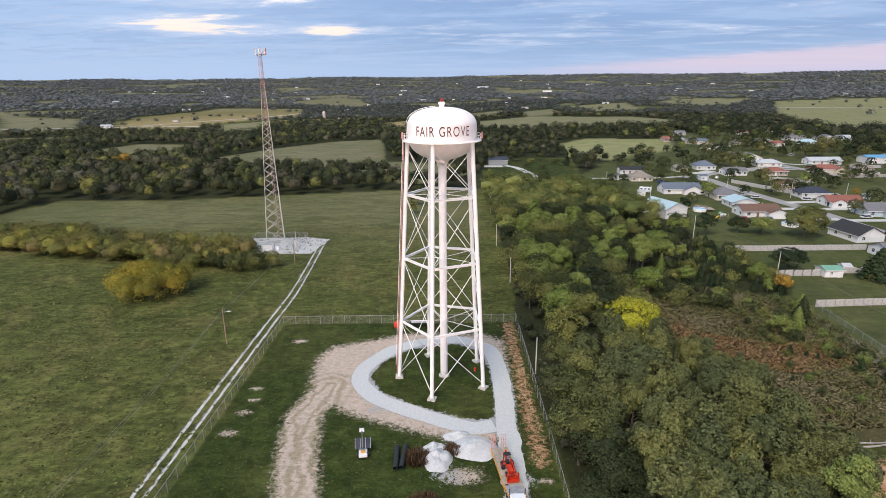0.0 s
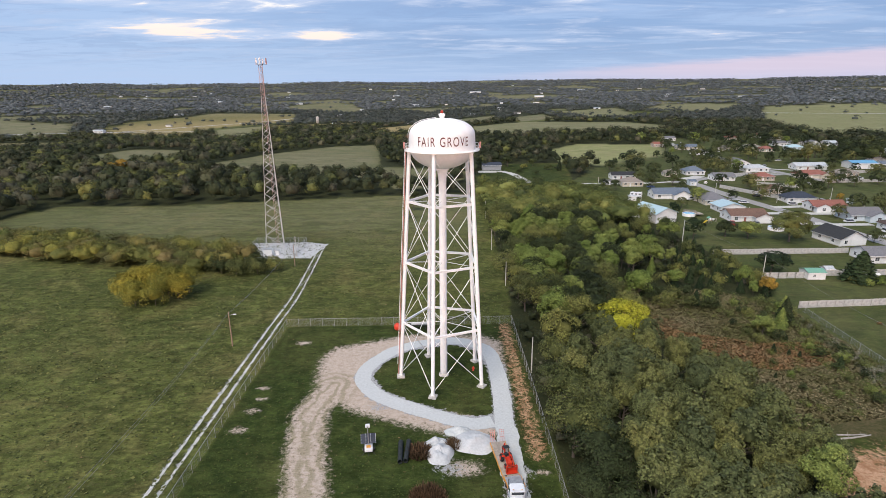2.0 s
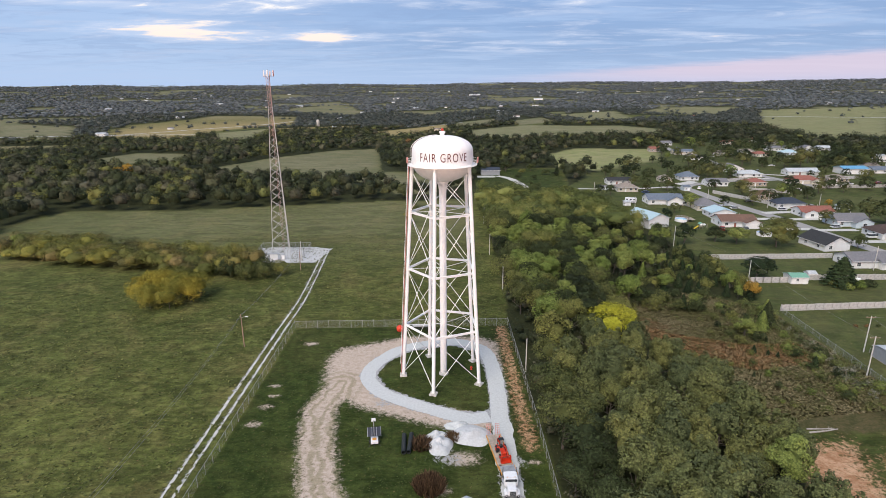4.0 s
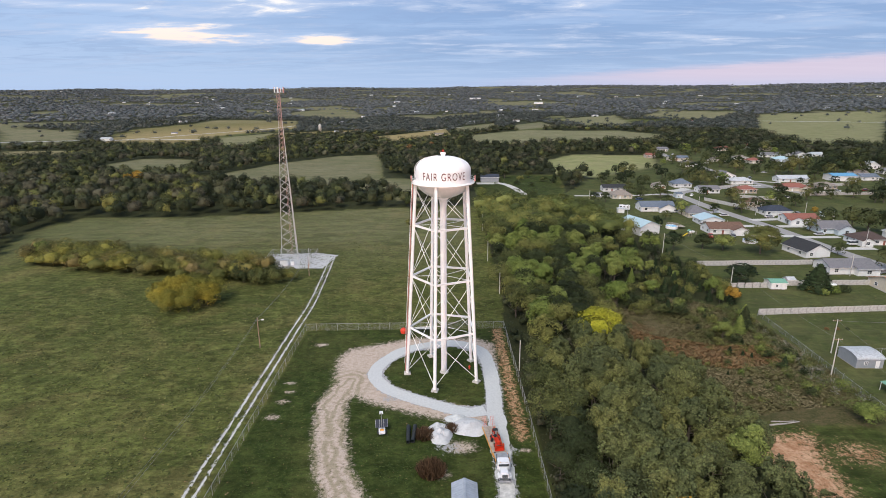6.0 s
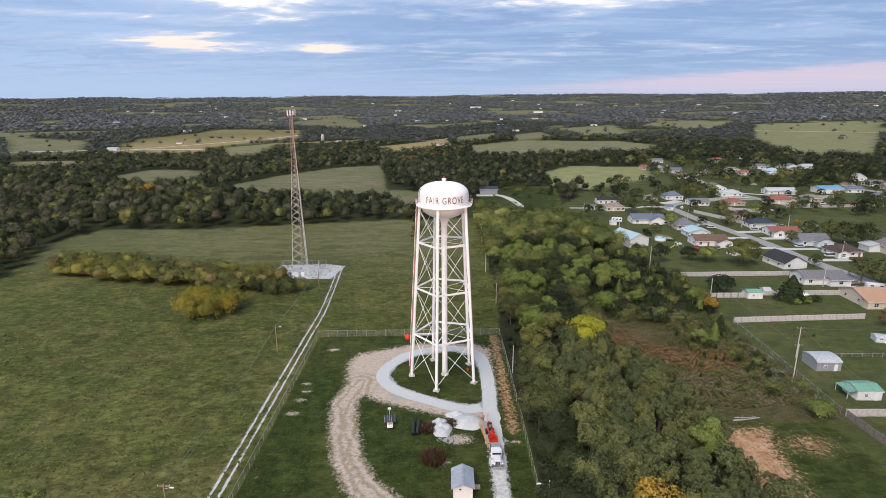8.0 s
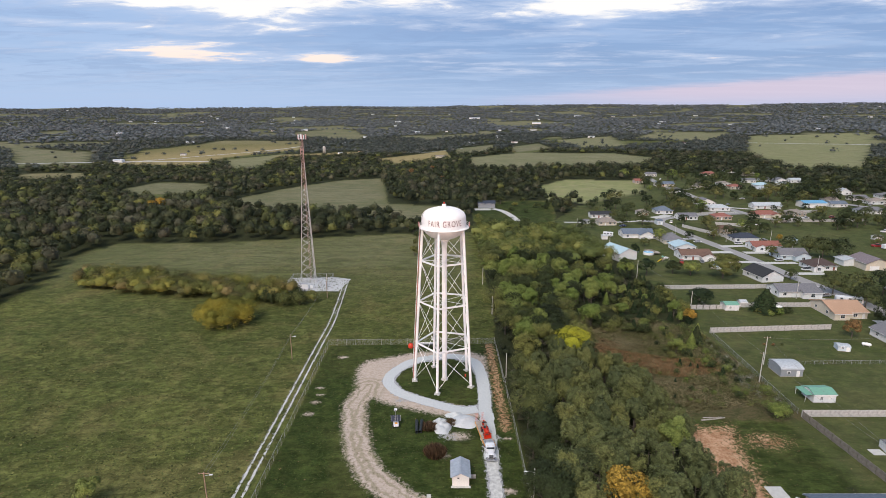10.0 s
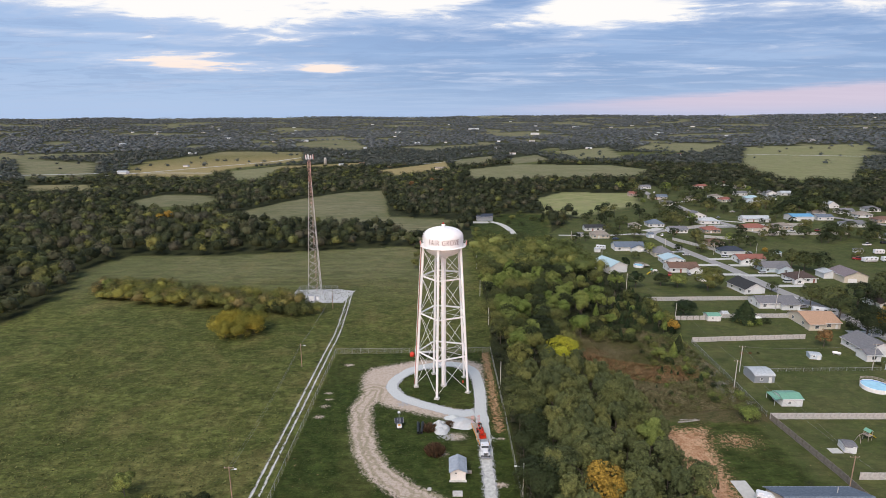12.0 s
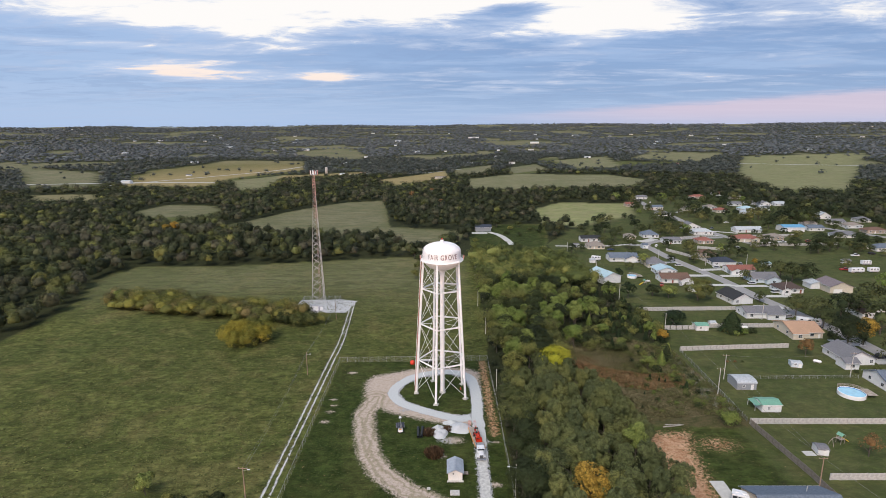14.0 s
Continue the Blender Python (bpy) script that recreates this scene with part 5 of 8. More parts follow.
slab(3.3, -52.2, 2.3, 1.8, 0.3)
slab(-3.2, -50.6, 0.9, 0.9, 0.25)


def street_light(x, y, h, ang, label, mat="greypole", arm=2.0, crossbar=False, lamp=True, name="light_pole"):
    t = root(name, pose(x, y, float(gz(x, y)), 0, 0, ang), label, "utility pole")
    bm = bmesh.new()
    rod(bm, (0, 0, -0.1), (0, 0, h), 0.15, 0.10, 10)
    part("pole", bm, M[mat], t)
    if lamp:
        bm = bmesh.new()
        rod(bm, (0, 0, h - 0.9), (arm, 0, h - 0.6), 0.045, sides=6)
        part("arm", bm, M["galv"], t)
        bm = bmesh.new()
        box(bm, arm + 0.2, 0, h - 0.62, 0.7, 0.32, 0.16)
        bmesh.ops.bevel(bm, geom=bm.edges[:], offset=0.05, segments=2, affect="EDGES")
        part("lamp_head", bm, M["truck_white"], t)
    if crossbar:
        bm = bmesh.new()
        box(bm, 0, 0.12, h - 0.4, 2.2, 0.1, 0.12)
        part("crossarm", bm, M["polewood"], t)
        for s in (-1, 0.05, 1):
            bm = bmesh.new()
            rod(bm, (s, 0.12, h - 0.34), (s, 0.12, h - 0.12), 0.06, 0.03, 8)
            part("insulator", bm, M["greypole"], t)
    return t


def tube(bm, pts, r, n=5):
    """One skin along pts."""
    rings = []
    for i, p in enumerate(pts):
        d = (pts[min(i + 1, len(pts) - 1)] - pts[max(i - 1, 0)]).normalized()
        u = d.cross(Vector((0, 0, 1)) if abs(d.z) < 0.9 else Vector((1, 0, 0))).normalized()
        v = d.cross(u)
        rings.append([bm.verts.new(p + u * (r * math.cos(6.2832 * k / n)) + v * (r * math.sin(6.2832 * k / n))) for k in range(n)])
    for a, b in zip(rings, rings[1:]):
        for k in range(n):
            bm.faces.new((a[k], a[(k + 1) % n], b[(k + 1) % n], b[k]))


def wire(p, q, sag=0.8, r=0.02):
    bm = bmesh.new()
    p, q = Vector(p), Vector(q)
    tube(bm, [p.lerp(q, i / 14) - Vector((0, 0, 4 * sag * (i / 14) * (1 - i / 14))) for i in range(15)], r)
    return tagged(part("overhead_wire", bm, M["wire"], None), "thin dark overhead cable between wooden poles", "cable", "overhead wires")


street_light(-49.2, 13.6, 8.6, 0, "brown wooden pole with small lamp arm in the meadow", "polewood", 1.2)
street_light(-47.4, -54.5, 8.8, 0, "brown wooden pole with lamp and crossarm", "polewood", 1.2, True)
street_light(-50.3, 72.5, 7.6, 0, "short brown wooden pole beside the gravel pad", "polewood", lamp=False)
street_light(17.9, -54.0, 9.2, 180, "pale grey pole with lamp arm beside the fence", "greypole", 1.6)
street_light(18.3, 0.8, 8.0, 0, "pale grey pole beside the fence", "greypole", lamp=False)
street_light(18.4, 53.0, 7.5, 0, "grey wooden pole at the wood edge", "greypole", lamp=False)
street_light(17.2, 90.5, 8.0, 0, "grey wooden pole at the wood edge", "greypole", lamp=False)
street_light(18.4, 140, 8.0, 0, "grey wooden pole at the wood edge", "greypole", lamp=False)
for dx in (-0.3, 0.5):
    wire((-47.4 + dx, -54.4, 8.4), (-49.2 + dx * 0.3, 13.6, 8.3), 1.2)
    wire((-49.2 + dx * 0.3, 13.6, 8.3), (-50.3 + dx * 0.3, 72.5, 7.3), 1.0)


def hydrant(x, y):
    t = root("fire_hydrant", pose(x, y, 0), "small red fire hydrant on the grass", "hydrant")
    bm = bmesh.new()
    lathe(bm, [(0.22, 0), (0.22, 0.08), (0.16, 0.1), (0.16, 0.6), (0.2, 0.64), (0.19, 0.72), (0.1, 0.86), (0.04, 0.92)], 14)
    part("barrel", bm, M["red_tank"], t)
    bm = bmesh.new()
    rod(bm, (-0.3, 0, 0.5), (0.3, 0, 0.5), 0.09, sides=10)
    part("outlet", bm, M["red_tank"], t)


hydrant(6.2, 1.8)
bm = bmesh.new()
lathe(bm, [(0.7, 0.0), (0.85, 0.25), (0.9, 0.9), (0.7, 1.35), (0.35, 1.55), (0.25, 1.7)], 22)
ob = part("plastic_tank", bm, M["red_tank"], None, smooth=True)
ob.location = (-11.5, 22.3, 0)
tagged(ob, "round red-orange plastic tank beside the back fence", "tank")


def pipe_rack(x, y):
    t = root("equipment_trailer", pose(x, y, 0, 0, 0, 2), "dark low equipment trailer by the back fence", "trailer")
    bm = bmesh.new()
    box(bm, 0, 0, 1.25, 6.0, 1.6, 0.14)
    part("deck", bm, M["black_plastic"], t)
    for i in range(4):
        bm = bmesh.new()
        box(bm, -2.6 + i * 1.7, 0, 0.6, 0.14, 1.2, 1.2)
        part("support", bm, M["black_plastic"], t)
    for i in range(3):
        bm = bmesh.new()
        rod(bm, (-2.7, -0.5 + i * 0.45, 1.46), (2.7, -0.5 + i * 0.45, 1.46), 0.14, sides=10)
        part("pipe", bm, M["galv"], t)


pipe_rack(-5.5, 22.6)


# ---- the mast's compound ----
M["pad_gravel"] = material("pad_gravel", (0.50, 0.50, 0.50), 0.95, vary=0.12, scale=1.6, bump=0.4, stain=0.3)


def gravel_pad(pts, label, dz=0.04, mat="pad_gravel"):
    bm = bmesh.new()
    top = []
    for (x0, y0), (x1, y1) in zip(pts, pts[1:] + pts[:1]):
        n = max(2, int(math.hypot(x1 - x0, y1 - y0) / 1.2))
        for i in range(n):
            x, y = x0 + (x1 - x0) * i / n, y0 + (y1 - y0) * i / n
            x, y = x + random.uniform(-0.25, 0.25), y + random.uniform(-0.25, 0.25)
            top.append(bm.verts.new((x, y, float(gz(x, y)) + dz)))
    bm.faces.new(top)
    bmesh.ops.triangulate(bm, faces=bm.faces[:])
    return tagged(part("gravel_pad", bm, M[mat], None), label, "gravel pad", kind="structure")


gravel_pad([(-74, 92.5), (-71.3, 81.2), (-49.3, 81.2), (-45.6, 99), (-53, 102), (-74, 101)], "pale gravel pad under the radio mast")
gravel_pad([(-49.3, 81.0), (-47.3, 81.0), (-44.4, 99.3), (-45.8, 99.3)], "pale gravel drive beside the mast pad", 0.05)
chain_fence([(-71.5, 83), (-72.5, 101.5), (-53.5, 101.5), (-53.0, 83)], "grey chain-link fence round the mast pad", 2.0, 3.0, 0.4, 0.03)


def cabinet(x, y, w, d, h, label, mat="white_paint"):
    t = root("equipment_cabinet", pose(x, y, 0.04), label, "cabinet")
    bm = bmesh.new()
    box(bm, 0, 0, h / 2 + 0.1, w, d, h)
    bmesh.ops.bevel(bm, geom=bm.edges[:], offset=0.04, segments=1, affect="EDGES")
    part("body", bm, M[mat], t)
    bm = bmesh.new()
    box(bm, 0, 0, h + 0.16, w + 0.2, d + 0.2, 0.1)
    part("lid", bm, M["galv"], t)
    bm = bmesh.new()
    box(bm, 0, 0, 0.05, w + 0.4, d + 0.4, 0.1)
    part("plinth", bm, M["concrete"], t)
    bm = bmesh.new()
    box(bm, w * 0.2, -d / 2 - 0.03, h * 0.55, w * 0.4, 0.04, h * 0.75)
    part("door", bm, M[mat], t)


cabinet(-63.0, 84.5, 3.2, 1.6, 2.4, "pale equipment cabinet with a flat lid")
cabinet(-60.0, 85.5, 1.2, 1.0, 1.7, "small pale equipment cabinet")
cabinet(-66.5, 87.5, 1.0, 0.9, 1.5, "small pale equipment cabinet")
street_light(-52.7, 83.5, 7.5, 0, "slim pale steel pole at the mast gate", "greypole", lamp=False)


# ---- near trees ----
GROVE = [(19.4, -85), (19.4, -2), (25, 6), (47, 4), (55, -8), (58.5, -22), (57.5, -40), (54, -85)]
STRIP = [(19.4, 6), (19.4, 200), (58, 198), (80, 180), (86, 125), (90, 98), (72, 66), (44, 48), (46, 20), (42, 8)]
x, y = scatter(GROVE, 4.4, 3)
for i in range(len(x)):
    k = random.random()
    plant(x[i], y[i], random.uniform(8.0, 12.5), "round" if k > 0.9 or x[i] < 24 else "fine", "leaf" if x[i] < 24 else "leaf_grove", 1650, 0.0175 if x[i] > 24 else 0.0165, "slender grey-green leafy tree in a dense grove", group="grove trees", name="locust_tree", variants=6, wide=1.15)
x, y = scatter(STRIP, 6.4, 4, lambda x, y: y < 120)
for i in range(len(x)):
    k = random.random()
    edge = x[i] > 62
    if edge and k < 0.45:
        plant(x[i], y[i], random.uniform(4, 7), "cone", "leaf_cedar", 1100, 0.028, "dark green cedar at the wood edge", "cedar", "cedars", "cedar_tree")
    else:
        plant(x[i], y[i], random.uniform(6, 8.5) if edge else random.uniform(8, 12.5), ("round", "wide", "tall")[int(k * 2.99)], "leaf" if k < (0.85 if y[i] < 45 else 0.62) else "leaf_lime", 1750, 0.0195, "green and olive broadleaf tree in the wood", group="wood trees", variants=6, wide=1.05)
x, y = scatter(STRIP, 6.0, 14, lambda x, y: y >= 120)
woodland("woodland", x, y, np.random.default_rng(11).uniform(7.5, 12, len(x)), 1100, 0.025, 40, "green and yellowing wood beside the meadow", ("round", "wide", "tall"), np.random.default_rng(12).random(len(x)), "wood_bright", fill=0.8)
x, y = scatter([(44, 50), (72, 68), (92, 100), (96, 62), (92, 38), (76, 52), (58, 48)], 4.2, 15)
for i in range(len(x)):
    k = random.random()
    plant(x[i], y[i], random.uniform(2.6, 5.2), "cone" if k < 0.4 else "shrub" if k < 0.8 else "round", "leaf_cedar" if k < 0.4 else "leaf" if k < 0.8 else "leaf_lime", 700, 0.04, "dense green bush on rough ground", "shrub", "rough ground bushes", "shrub", 4, 0.9 if k > 0.4 else 1.2)
plant(40, 11, 12.5, "dense", "leaf_yellow", 2600, 0.0165, "bright yellow leafy tree at the wood edge", wide=1.15)
plant(53, 38, 9.5, "round", "leaf_lime", 1400, 0.028, "light green leafy tree at the wood edge")
plant(27, 22, 10.5, "round", "leaf_lime", 1400, 0.028, "light green leafy tree in the wood")
plant(35, -58, 12, "round", "leaf_gold", 1400, 0.028, "golden yellow autumn tree in the grove")
plant(52, -39, 12, "tall", "leaf_lime", 2600, 0.016, "yellow-green leafy tree at the grove edge")
plant(88, 111, 7.0, "round", "leaf_lime", 1200, 0.03, "light green leafy tree near the fence")
plant(66, 64, 5.5, "cone", "leaf_lime", 1000, 0.034, "light green pointed young tree")
for px, py, h in ((82.5, 22, 5.5), (76, 18, 5.0), (86, 26, 6.5), (88, 30, 5.5), (69, 52, 5.0)):
    plant(px, py, h, "cone" if h > 5.2 else "round", "leaf_lime" if h < 6 else "leaf", 1000, 0.034, "green young tree in rough grass", variants=3, wide=1.3)
plant(85.8, -21.5, 5.5, "shrub", "leaf_lime", 1400, 0.03, "light green bushy tree beside the fence")
plant(91, 43, 6.0, "round", "leaf_gold", 1200, 0.03, "golden orange autumn tree near the fence")
plant(88, 50, 6.5, "round", "leaf_lime", 1200, 0.03, "yellow-green tree near the fence")
plant(-72.5, -53, 6.2, "round", "leaf_lime", 1500, 0.026, "yellow-green young tree in the meadow")
plant(-165, 94, 8.0, "round", "leaf_lime", 1200, 0.03, "light green tree at the end of the hedge")
for px, py, h, kd in ((66, 312, 6, "round"), (58, 300, 4, "shrub"), (74, 292, 4.5, "shrub"), (80, 286, 3.5, "shrub"), (52, 278, 3.5, "shrub"), (24, 240, 5, "round"), (30, 222, 5.5, "round"), (47, 312, 8, "round"), (62, 270, 3.5, "shrub"), (22, 300, 9, "round"), (27, 306, 8, "round"), (84, 300, 6, "cone"), (90, 296, 6, "cone")):
    plant(px, py, h, kd, "leaf", 500, 0.05, "green tree or bush on the barn lawn", group="barn lawn trees", variants=3, wide=1.3)
# bushes of the rough patch
for poly, gap, h0, h1, sd in (([(72, 40), (92, 33), (92.5, -8), (80, -12), (72, 12)], 4.4, 1.4, 3.2, 61), ([(46, 52), (62, 48), (80, 50), (76, 34), (58, 34)], 4.6, 2.4, 5.0, 62), ([(60, 8), (72, 12), (78, -12), (62, -14)], 5.5, 0.9, 2.0, 63)):
    x, y = scatter(poly, gap, sd)
    for i in range(len(x)):
        k = random.random()
        plant(x[i], y[i], random.uniform(h0, h1), "cone" if k < 0.25 else "shrub", "leaf_cedar" if k < 0.25 else "leaf" if k < 0.85 else "leaf_lime", 420, 0.05, "green bush in rough brown grass", "shrub", "rough ground bushes", "shrub", 4, 0.95 if k > 0.25 else 1.2)
# autumn accents in the far wood
for px, py, h, mt, lb in (
        (-229.0, 285.0, 11, 'leaf_gold', 'golden orange autumn tree in the wood'),
        (-236.0, 283.0, 9, 'leaf_gold', 'golden orange autumn tree in the wood'),
        (-44.0, 560.0, 11, 'leaf_rust', 'rust-red autumn tree in the dark wood'),
        (-19.0, 615.0, 10, 'leaf_rust', 'rust-red autumn tree in the dark wood'),
        (-5.0, 464.0, 10, 'leaf_rust', 'russet autumn tree in the dark wood'),
):
    plant(px, py, h, "round", mt, 700, 0.04, lb, variants=2)
# yellow thicket
for px, py, h in ((-91, 42, 9), (-85, 45, 11), (-78, 44, 10.5), (-86, 38, 8.5), (-79, 38, 8.5), (-74, 43, 9), (-82, 49, 10.5), (-90, 48, 9), (-73, 48, 9)):
    plant(-82 + (px + 82) * 0.8, py, h, "shrub", "thicket", 2000, 0.023, "olive and gold leafy shrub in the meadow", "shrub", "yellow thicket", "shrub", 3, 0.85)
for px, py, h in ((-66, 62, 7.0), (-60, 64, 7.5), (-72, 65, 7.5), (-55.5, 67, 6.0), (-76, 69, 7.5), (-62, 70, 7.0)):
    plant(px, py, h, "shrub", "leaf", 1300, 0.028, "dark olive shrub at the end of the hedge", "shrub", "hedge shrubs", "shrub", 3, 0.85)
for px, py, h in ((-17, 140, 6), (-15, 158, 7), (-16, 175, 7), (-20, 190, 8), (-24, 205, 8)):
    plant(px, py, h, "round", "leaf", 1000, 0.032, "dark green tree at the meadow edge", group="meadow trees", variants=3, wide=1.2)
for px, py, h in ((-66, -55, 2.4), (-62, -57, 2.8), (-57, -56, 3.2), (-54, -55, 2.6), (-51, -57, 2.4), (-69, -58, 2.0)):
    plant(px, py, h, "shrub", "leaf", 800, 0.05, "low green and brown bush in the meadow", "shrub", "low bushes", "shrub", 2, 1.0)
# shrubs under the trees, hedge, rough ground
x, y = scatter(STRIP, 5.0, 8)
x2, y2 = scatter(GROVE, 3.6, 18, lambda x, y: (x < 24.5) | (x > 50))
x, y = np.concatenate([x, x2]), np.concatenate([y, y2])
# undergrowth keeps to the darker end of the tone ramp
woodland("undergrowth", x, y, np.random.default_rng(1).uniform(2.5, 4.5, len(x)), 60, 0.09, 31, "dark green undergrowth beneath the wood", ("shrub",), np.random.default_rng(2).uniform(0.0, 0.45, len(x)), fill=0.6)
x, y = scatter([(-170, 98), (-168, 88), (-150, 82), (-106, 70), (-86, 63), (-62, 66), (-64, 80), (-110, 90), (-150, 102)], 3.6, 9)
woodland("hedge", x, y, np.random.default_rng(3).uniform(5.5, 9.5, len(x)), 640, 0.028, 32, "olive and brown overgrown hedge across the meadow", ("shrub", "round"), np.random.default_rng(4).uniform(0.0, 1.0, len(x)), mat="hedge", fill=0.75)
x, y = scatter([(52, 45), (90, 40), (92, -18), (70, -16), (60, 0)], 3.0, 10)
keep = np.random.default_rng(6).random(len(x)) < 0.45 + 0.5 * S(x, 66, 84)
x, y = x[keep], y[keep]
woodland("brush", x, y, np.random.default_rng(7).uniform(0.6, 1.6, len(x)) * (1 + 0.8 * S(x, 66, 84)), 150, 0.07, 33, "small green bushes in rough brown grass", ("shrub",), np.random.default_rng(8).uniform(0.2, 0.75, len(x)), "wood_bright", fill=0)


LOG = (66.0, -22.3)


def fallen_log(p, q, r, label):
    """A barkless trunk on the ground with broken branch stubs."""
    p, q = Vector(p), Vector(q)
    t = root("fallen_log", pose(p.x, p.y, float(gz(p.x, p.y)) + r), label, "log", "fallen logs")
    d = q - p
    bm = bmesh.new()
    rod(bm, (0, 0, 0), d * 0.55, r, r * 0.8, 9)
    rod(bm, d * 0.54, d + Vector((0.1, 0.2, 0.05)), r * 0.8, r * 0.45, 9)
    part("trunk", bm, M["deadwood"], t)
    for k, s in ((0.35, 1), (0.6, -1), (0.8, 1)):
        bm = bmesh.new()
        rod(bm, d * k, d * k + Vector((0.25 * s, 0.5 * s, 0.35)), r * 0.35, r * 0.12, 6)
        part("branch_stub", bm, M["deadwood"], t)
    return t


fallen_log((LOG[0], LOG[1], 0), (LOG[0] + 6.5, LOG[1] + 0.9, 0), 0.20, "grey barkless log lying beside bare clay")
fallen_log((LOG[0] + 1.0, LOG[1] + 1.3, 0), (LOG[0] + 6.0, LOG[1] + 1.2, 0), 0.15, "thin pale log lying beside bare clay")


# ---- grass tufts ----
def tufts(name, poly, n, size, stops, seed, label, lean=0.5, keep=None):
    """Loose clumps of blades on open ground."""
    rng = np.random.default_rng(seed)
    px, py = [p[0] for p in poly], [p[1] for p in poly]
    x, y = rng.uniform(min(px), max(px), n * 3), rng.uniform(min(py), max(py), n * 3)
    ok = inside(x, y, poly)
    if keep is not None:
        ok &= keep(x, y, rng)
    x, y = x[ok][:n], y[ok][:n]
    C = np.stack([x, y, gz(x, y) + size * 0.35], 1)
    N = np.stack([rng.normal(size=len(x)), rng.normal(size=len(x)), np.full(len(x), lean)], 1)
    V, F = quads(C, N, size, rng, 0.8)
    V[:, 2] = np.maximum(V[:, 2], np.repeat(C[:, 2], 4) - size * 0.5)
    tone = np.repeat(rng.beta(1.5, 1.5, len(x)), 4)
    m = leaf_material(name, stops, attr=True)
    ob = new(name, raw_mesh(name, V, F, m, {"tone": tone}))
    return tagged(ob, label, "grass", kind="stuff")


def patchy(x, y, rng):
    q = np.sin(x * 0.21 + 2 * np.sin(y * 0.13)) * np.sin(y * 0.33 + np.sin(x * 0.11) * 2)
    return rng.random(len(x)) < 0.35 + 0.6 * S(q, -0.6, 0.8)


ROUGH = [(46, 60), (60, 45), (76, 50), (92, 36), (94, -14), (72, -17), (60, -20), (58, -2), (52, 20), (40, 50)]
def blades(name, poly, n, h, w, stops, seed, label, keep=None):
    """Upright tapering sheaves of grass."""
    rng = np.random.default_rng(seed)
    px, py = [p[0] for p in poly], [p[1] for p in poly]
    x, y = rng.uniform(min(px), max(px), n * 3), rng.uniform(min(py), max(py), n * 3)
    ok = inside(x, y, poly)
    if keep is not None:
        ok &= keep(x, y, rng)
    x, y = x[ok][:n], y[ok][:n]
    k = len(x)
    C = np.stack([x, y, gz(x, y)], 1)
    a = rng.uniform(0, 2 * np.pi, k)
    side = np.stack([np.cos(a), np.sin(a), 0 * a], 1) * (w * rng.uniform(0.6, 1.5, k))[:, None]
    tip = np.stack([rng.normal(0, 0.35, k) * h + 0.15 * h, rng.normal(0, 0.35, k) * h, h * rng.uniform(0.55, 1.3, k)], 1)
    V = np.stack([C - side, C + side, C + tip], 1).reshape(-1, 3)
    O = unit(np.stack([rng.normal(0, 0.3, k), rng.normal(0, 0.3, k) - 0.2, np.ones(k)], 1))
    q = 0.5 + 0.5 * np.sin(x * 0.17 + 2 * np.sin(y * 0.11)) * np.sin(y * 0.23 + 1.7 * np.sin(x * 0.09))
    tone = np.repeat(np.clip(0.55 * q + 0.45 * rng.beta(1.5, 1.5, k), 0, 1), 3)
    ob = new(name, leaf_mesh(name, V, np.repeat(O, 3, 0), leaf_material(name, stops, attr=True), {"tone": tone}))
    return tagged(ob, label, "grass", kind="stuff")


blades("dry_grass", ROUGH, 70000, 0.15, 0.22, [(0.075, 0.086, 0.028), (0.130, 0.124, 0.052), (0.205, 0.175, 0.098), (0.28, 0.235, 0.145)], 51, "tall dry brown and green rough grass", patchy)
blades("russet_grass", [(46, 34), (58, 20), (74, 14), (88, 14), (84, 4), (70, 1), (57, 6), (48, 22)], 20000, 0.20, 0.21, [(0.160, 0.105, 0.050), (0.29, 0.155, 0.075), (0.35, 0.215, 0.110)], 52, "russet bluestem grass on rough ground", patchy)
NEAR_MEADOW = [(-140, -60), (-140, 40), (-95, 120), (15, 120), (16, 28), (-41, 28), (-41, -60)]
tufts("meadow_grass", NEAR_MEADOW, 26000, 0.26, [(0.052, 0.062, 0.018), (0.080, 0.092, 0.026), (0.125, 0.125, 0.040)], 53, "uneven tufts of green and browning meadow grass", 3.2, patchy)
tufts("yard_grass", [(-38, 23), (17, 24), (17, -55), (-38, -55)], 6000, 0.14, [(0.022, 0.036, 0.008), (0.060, 0.080, 0.018)], 54, "short uneven tufts of yard grass", 3.2, lambda x, y, rng: (line_dist(x, y, [(-22, -4), (-24.5, -14), (-23, -24), (-20, -36), (-16, -44), (-8, -52)]) > 6.5 + rng.uniform(-2, 2, len(x))) & (line_dist(x, y, RING + [(10.9, -60)]) > 3.0) & ~inside(x, y, [(-25, 14), (-28, 7), (-27, -3), (-25, -9), (-17, -15), (-8, -19), (3, -22), (-2, -13), (-14, -5), (-14, 8), (-6, 20)]) & (y < 12))


# ---- the town ----
def shingle(name, rgb):
    m = material(name, rgb, 0.9, vary=0.22, scale=2.2, stain=0.25, spec=0.2)
    return m


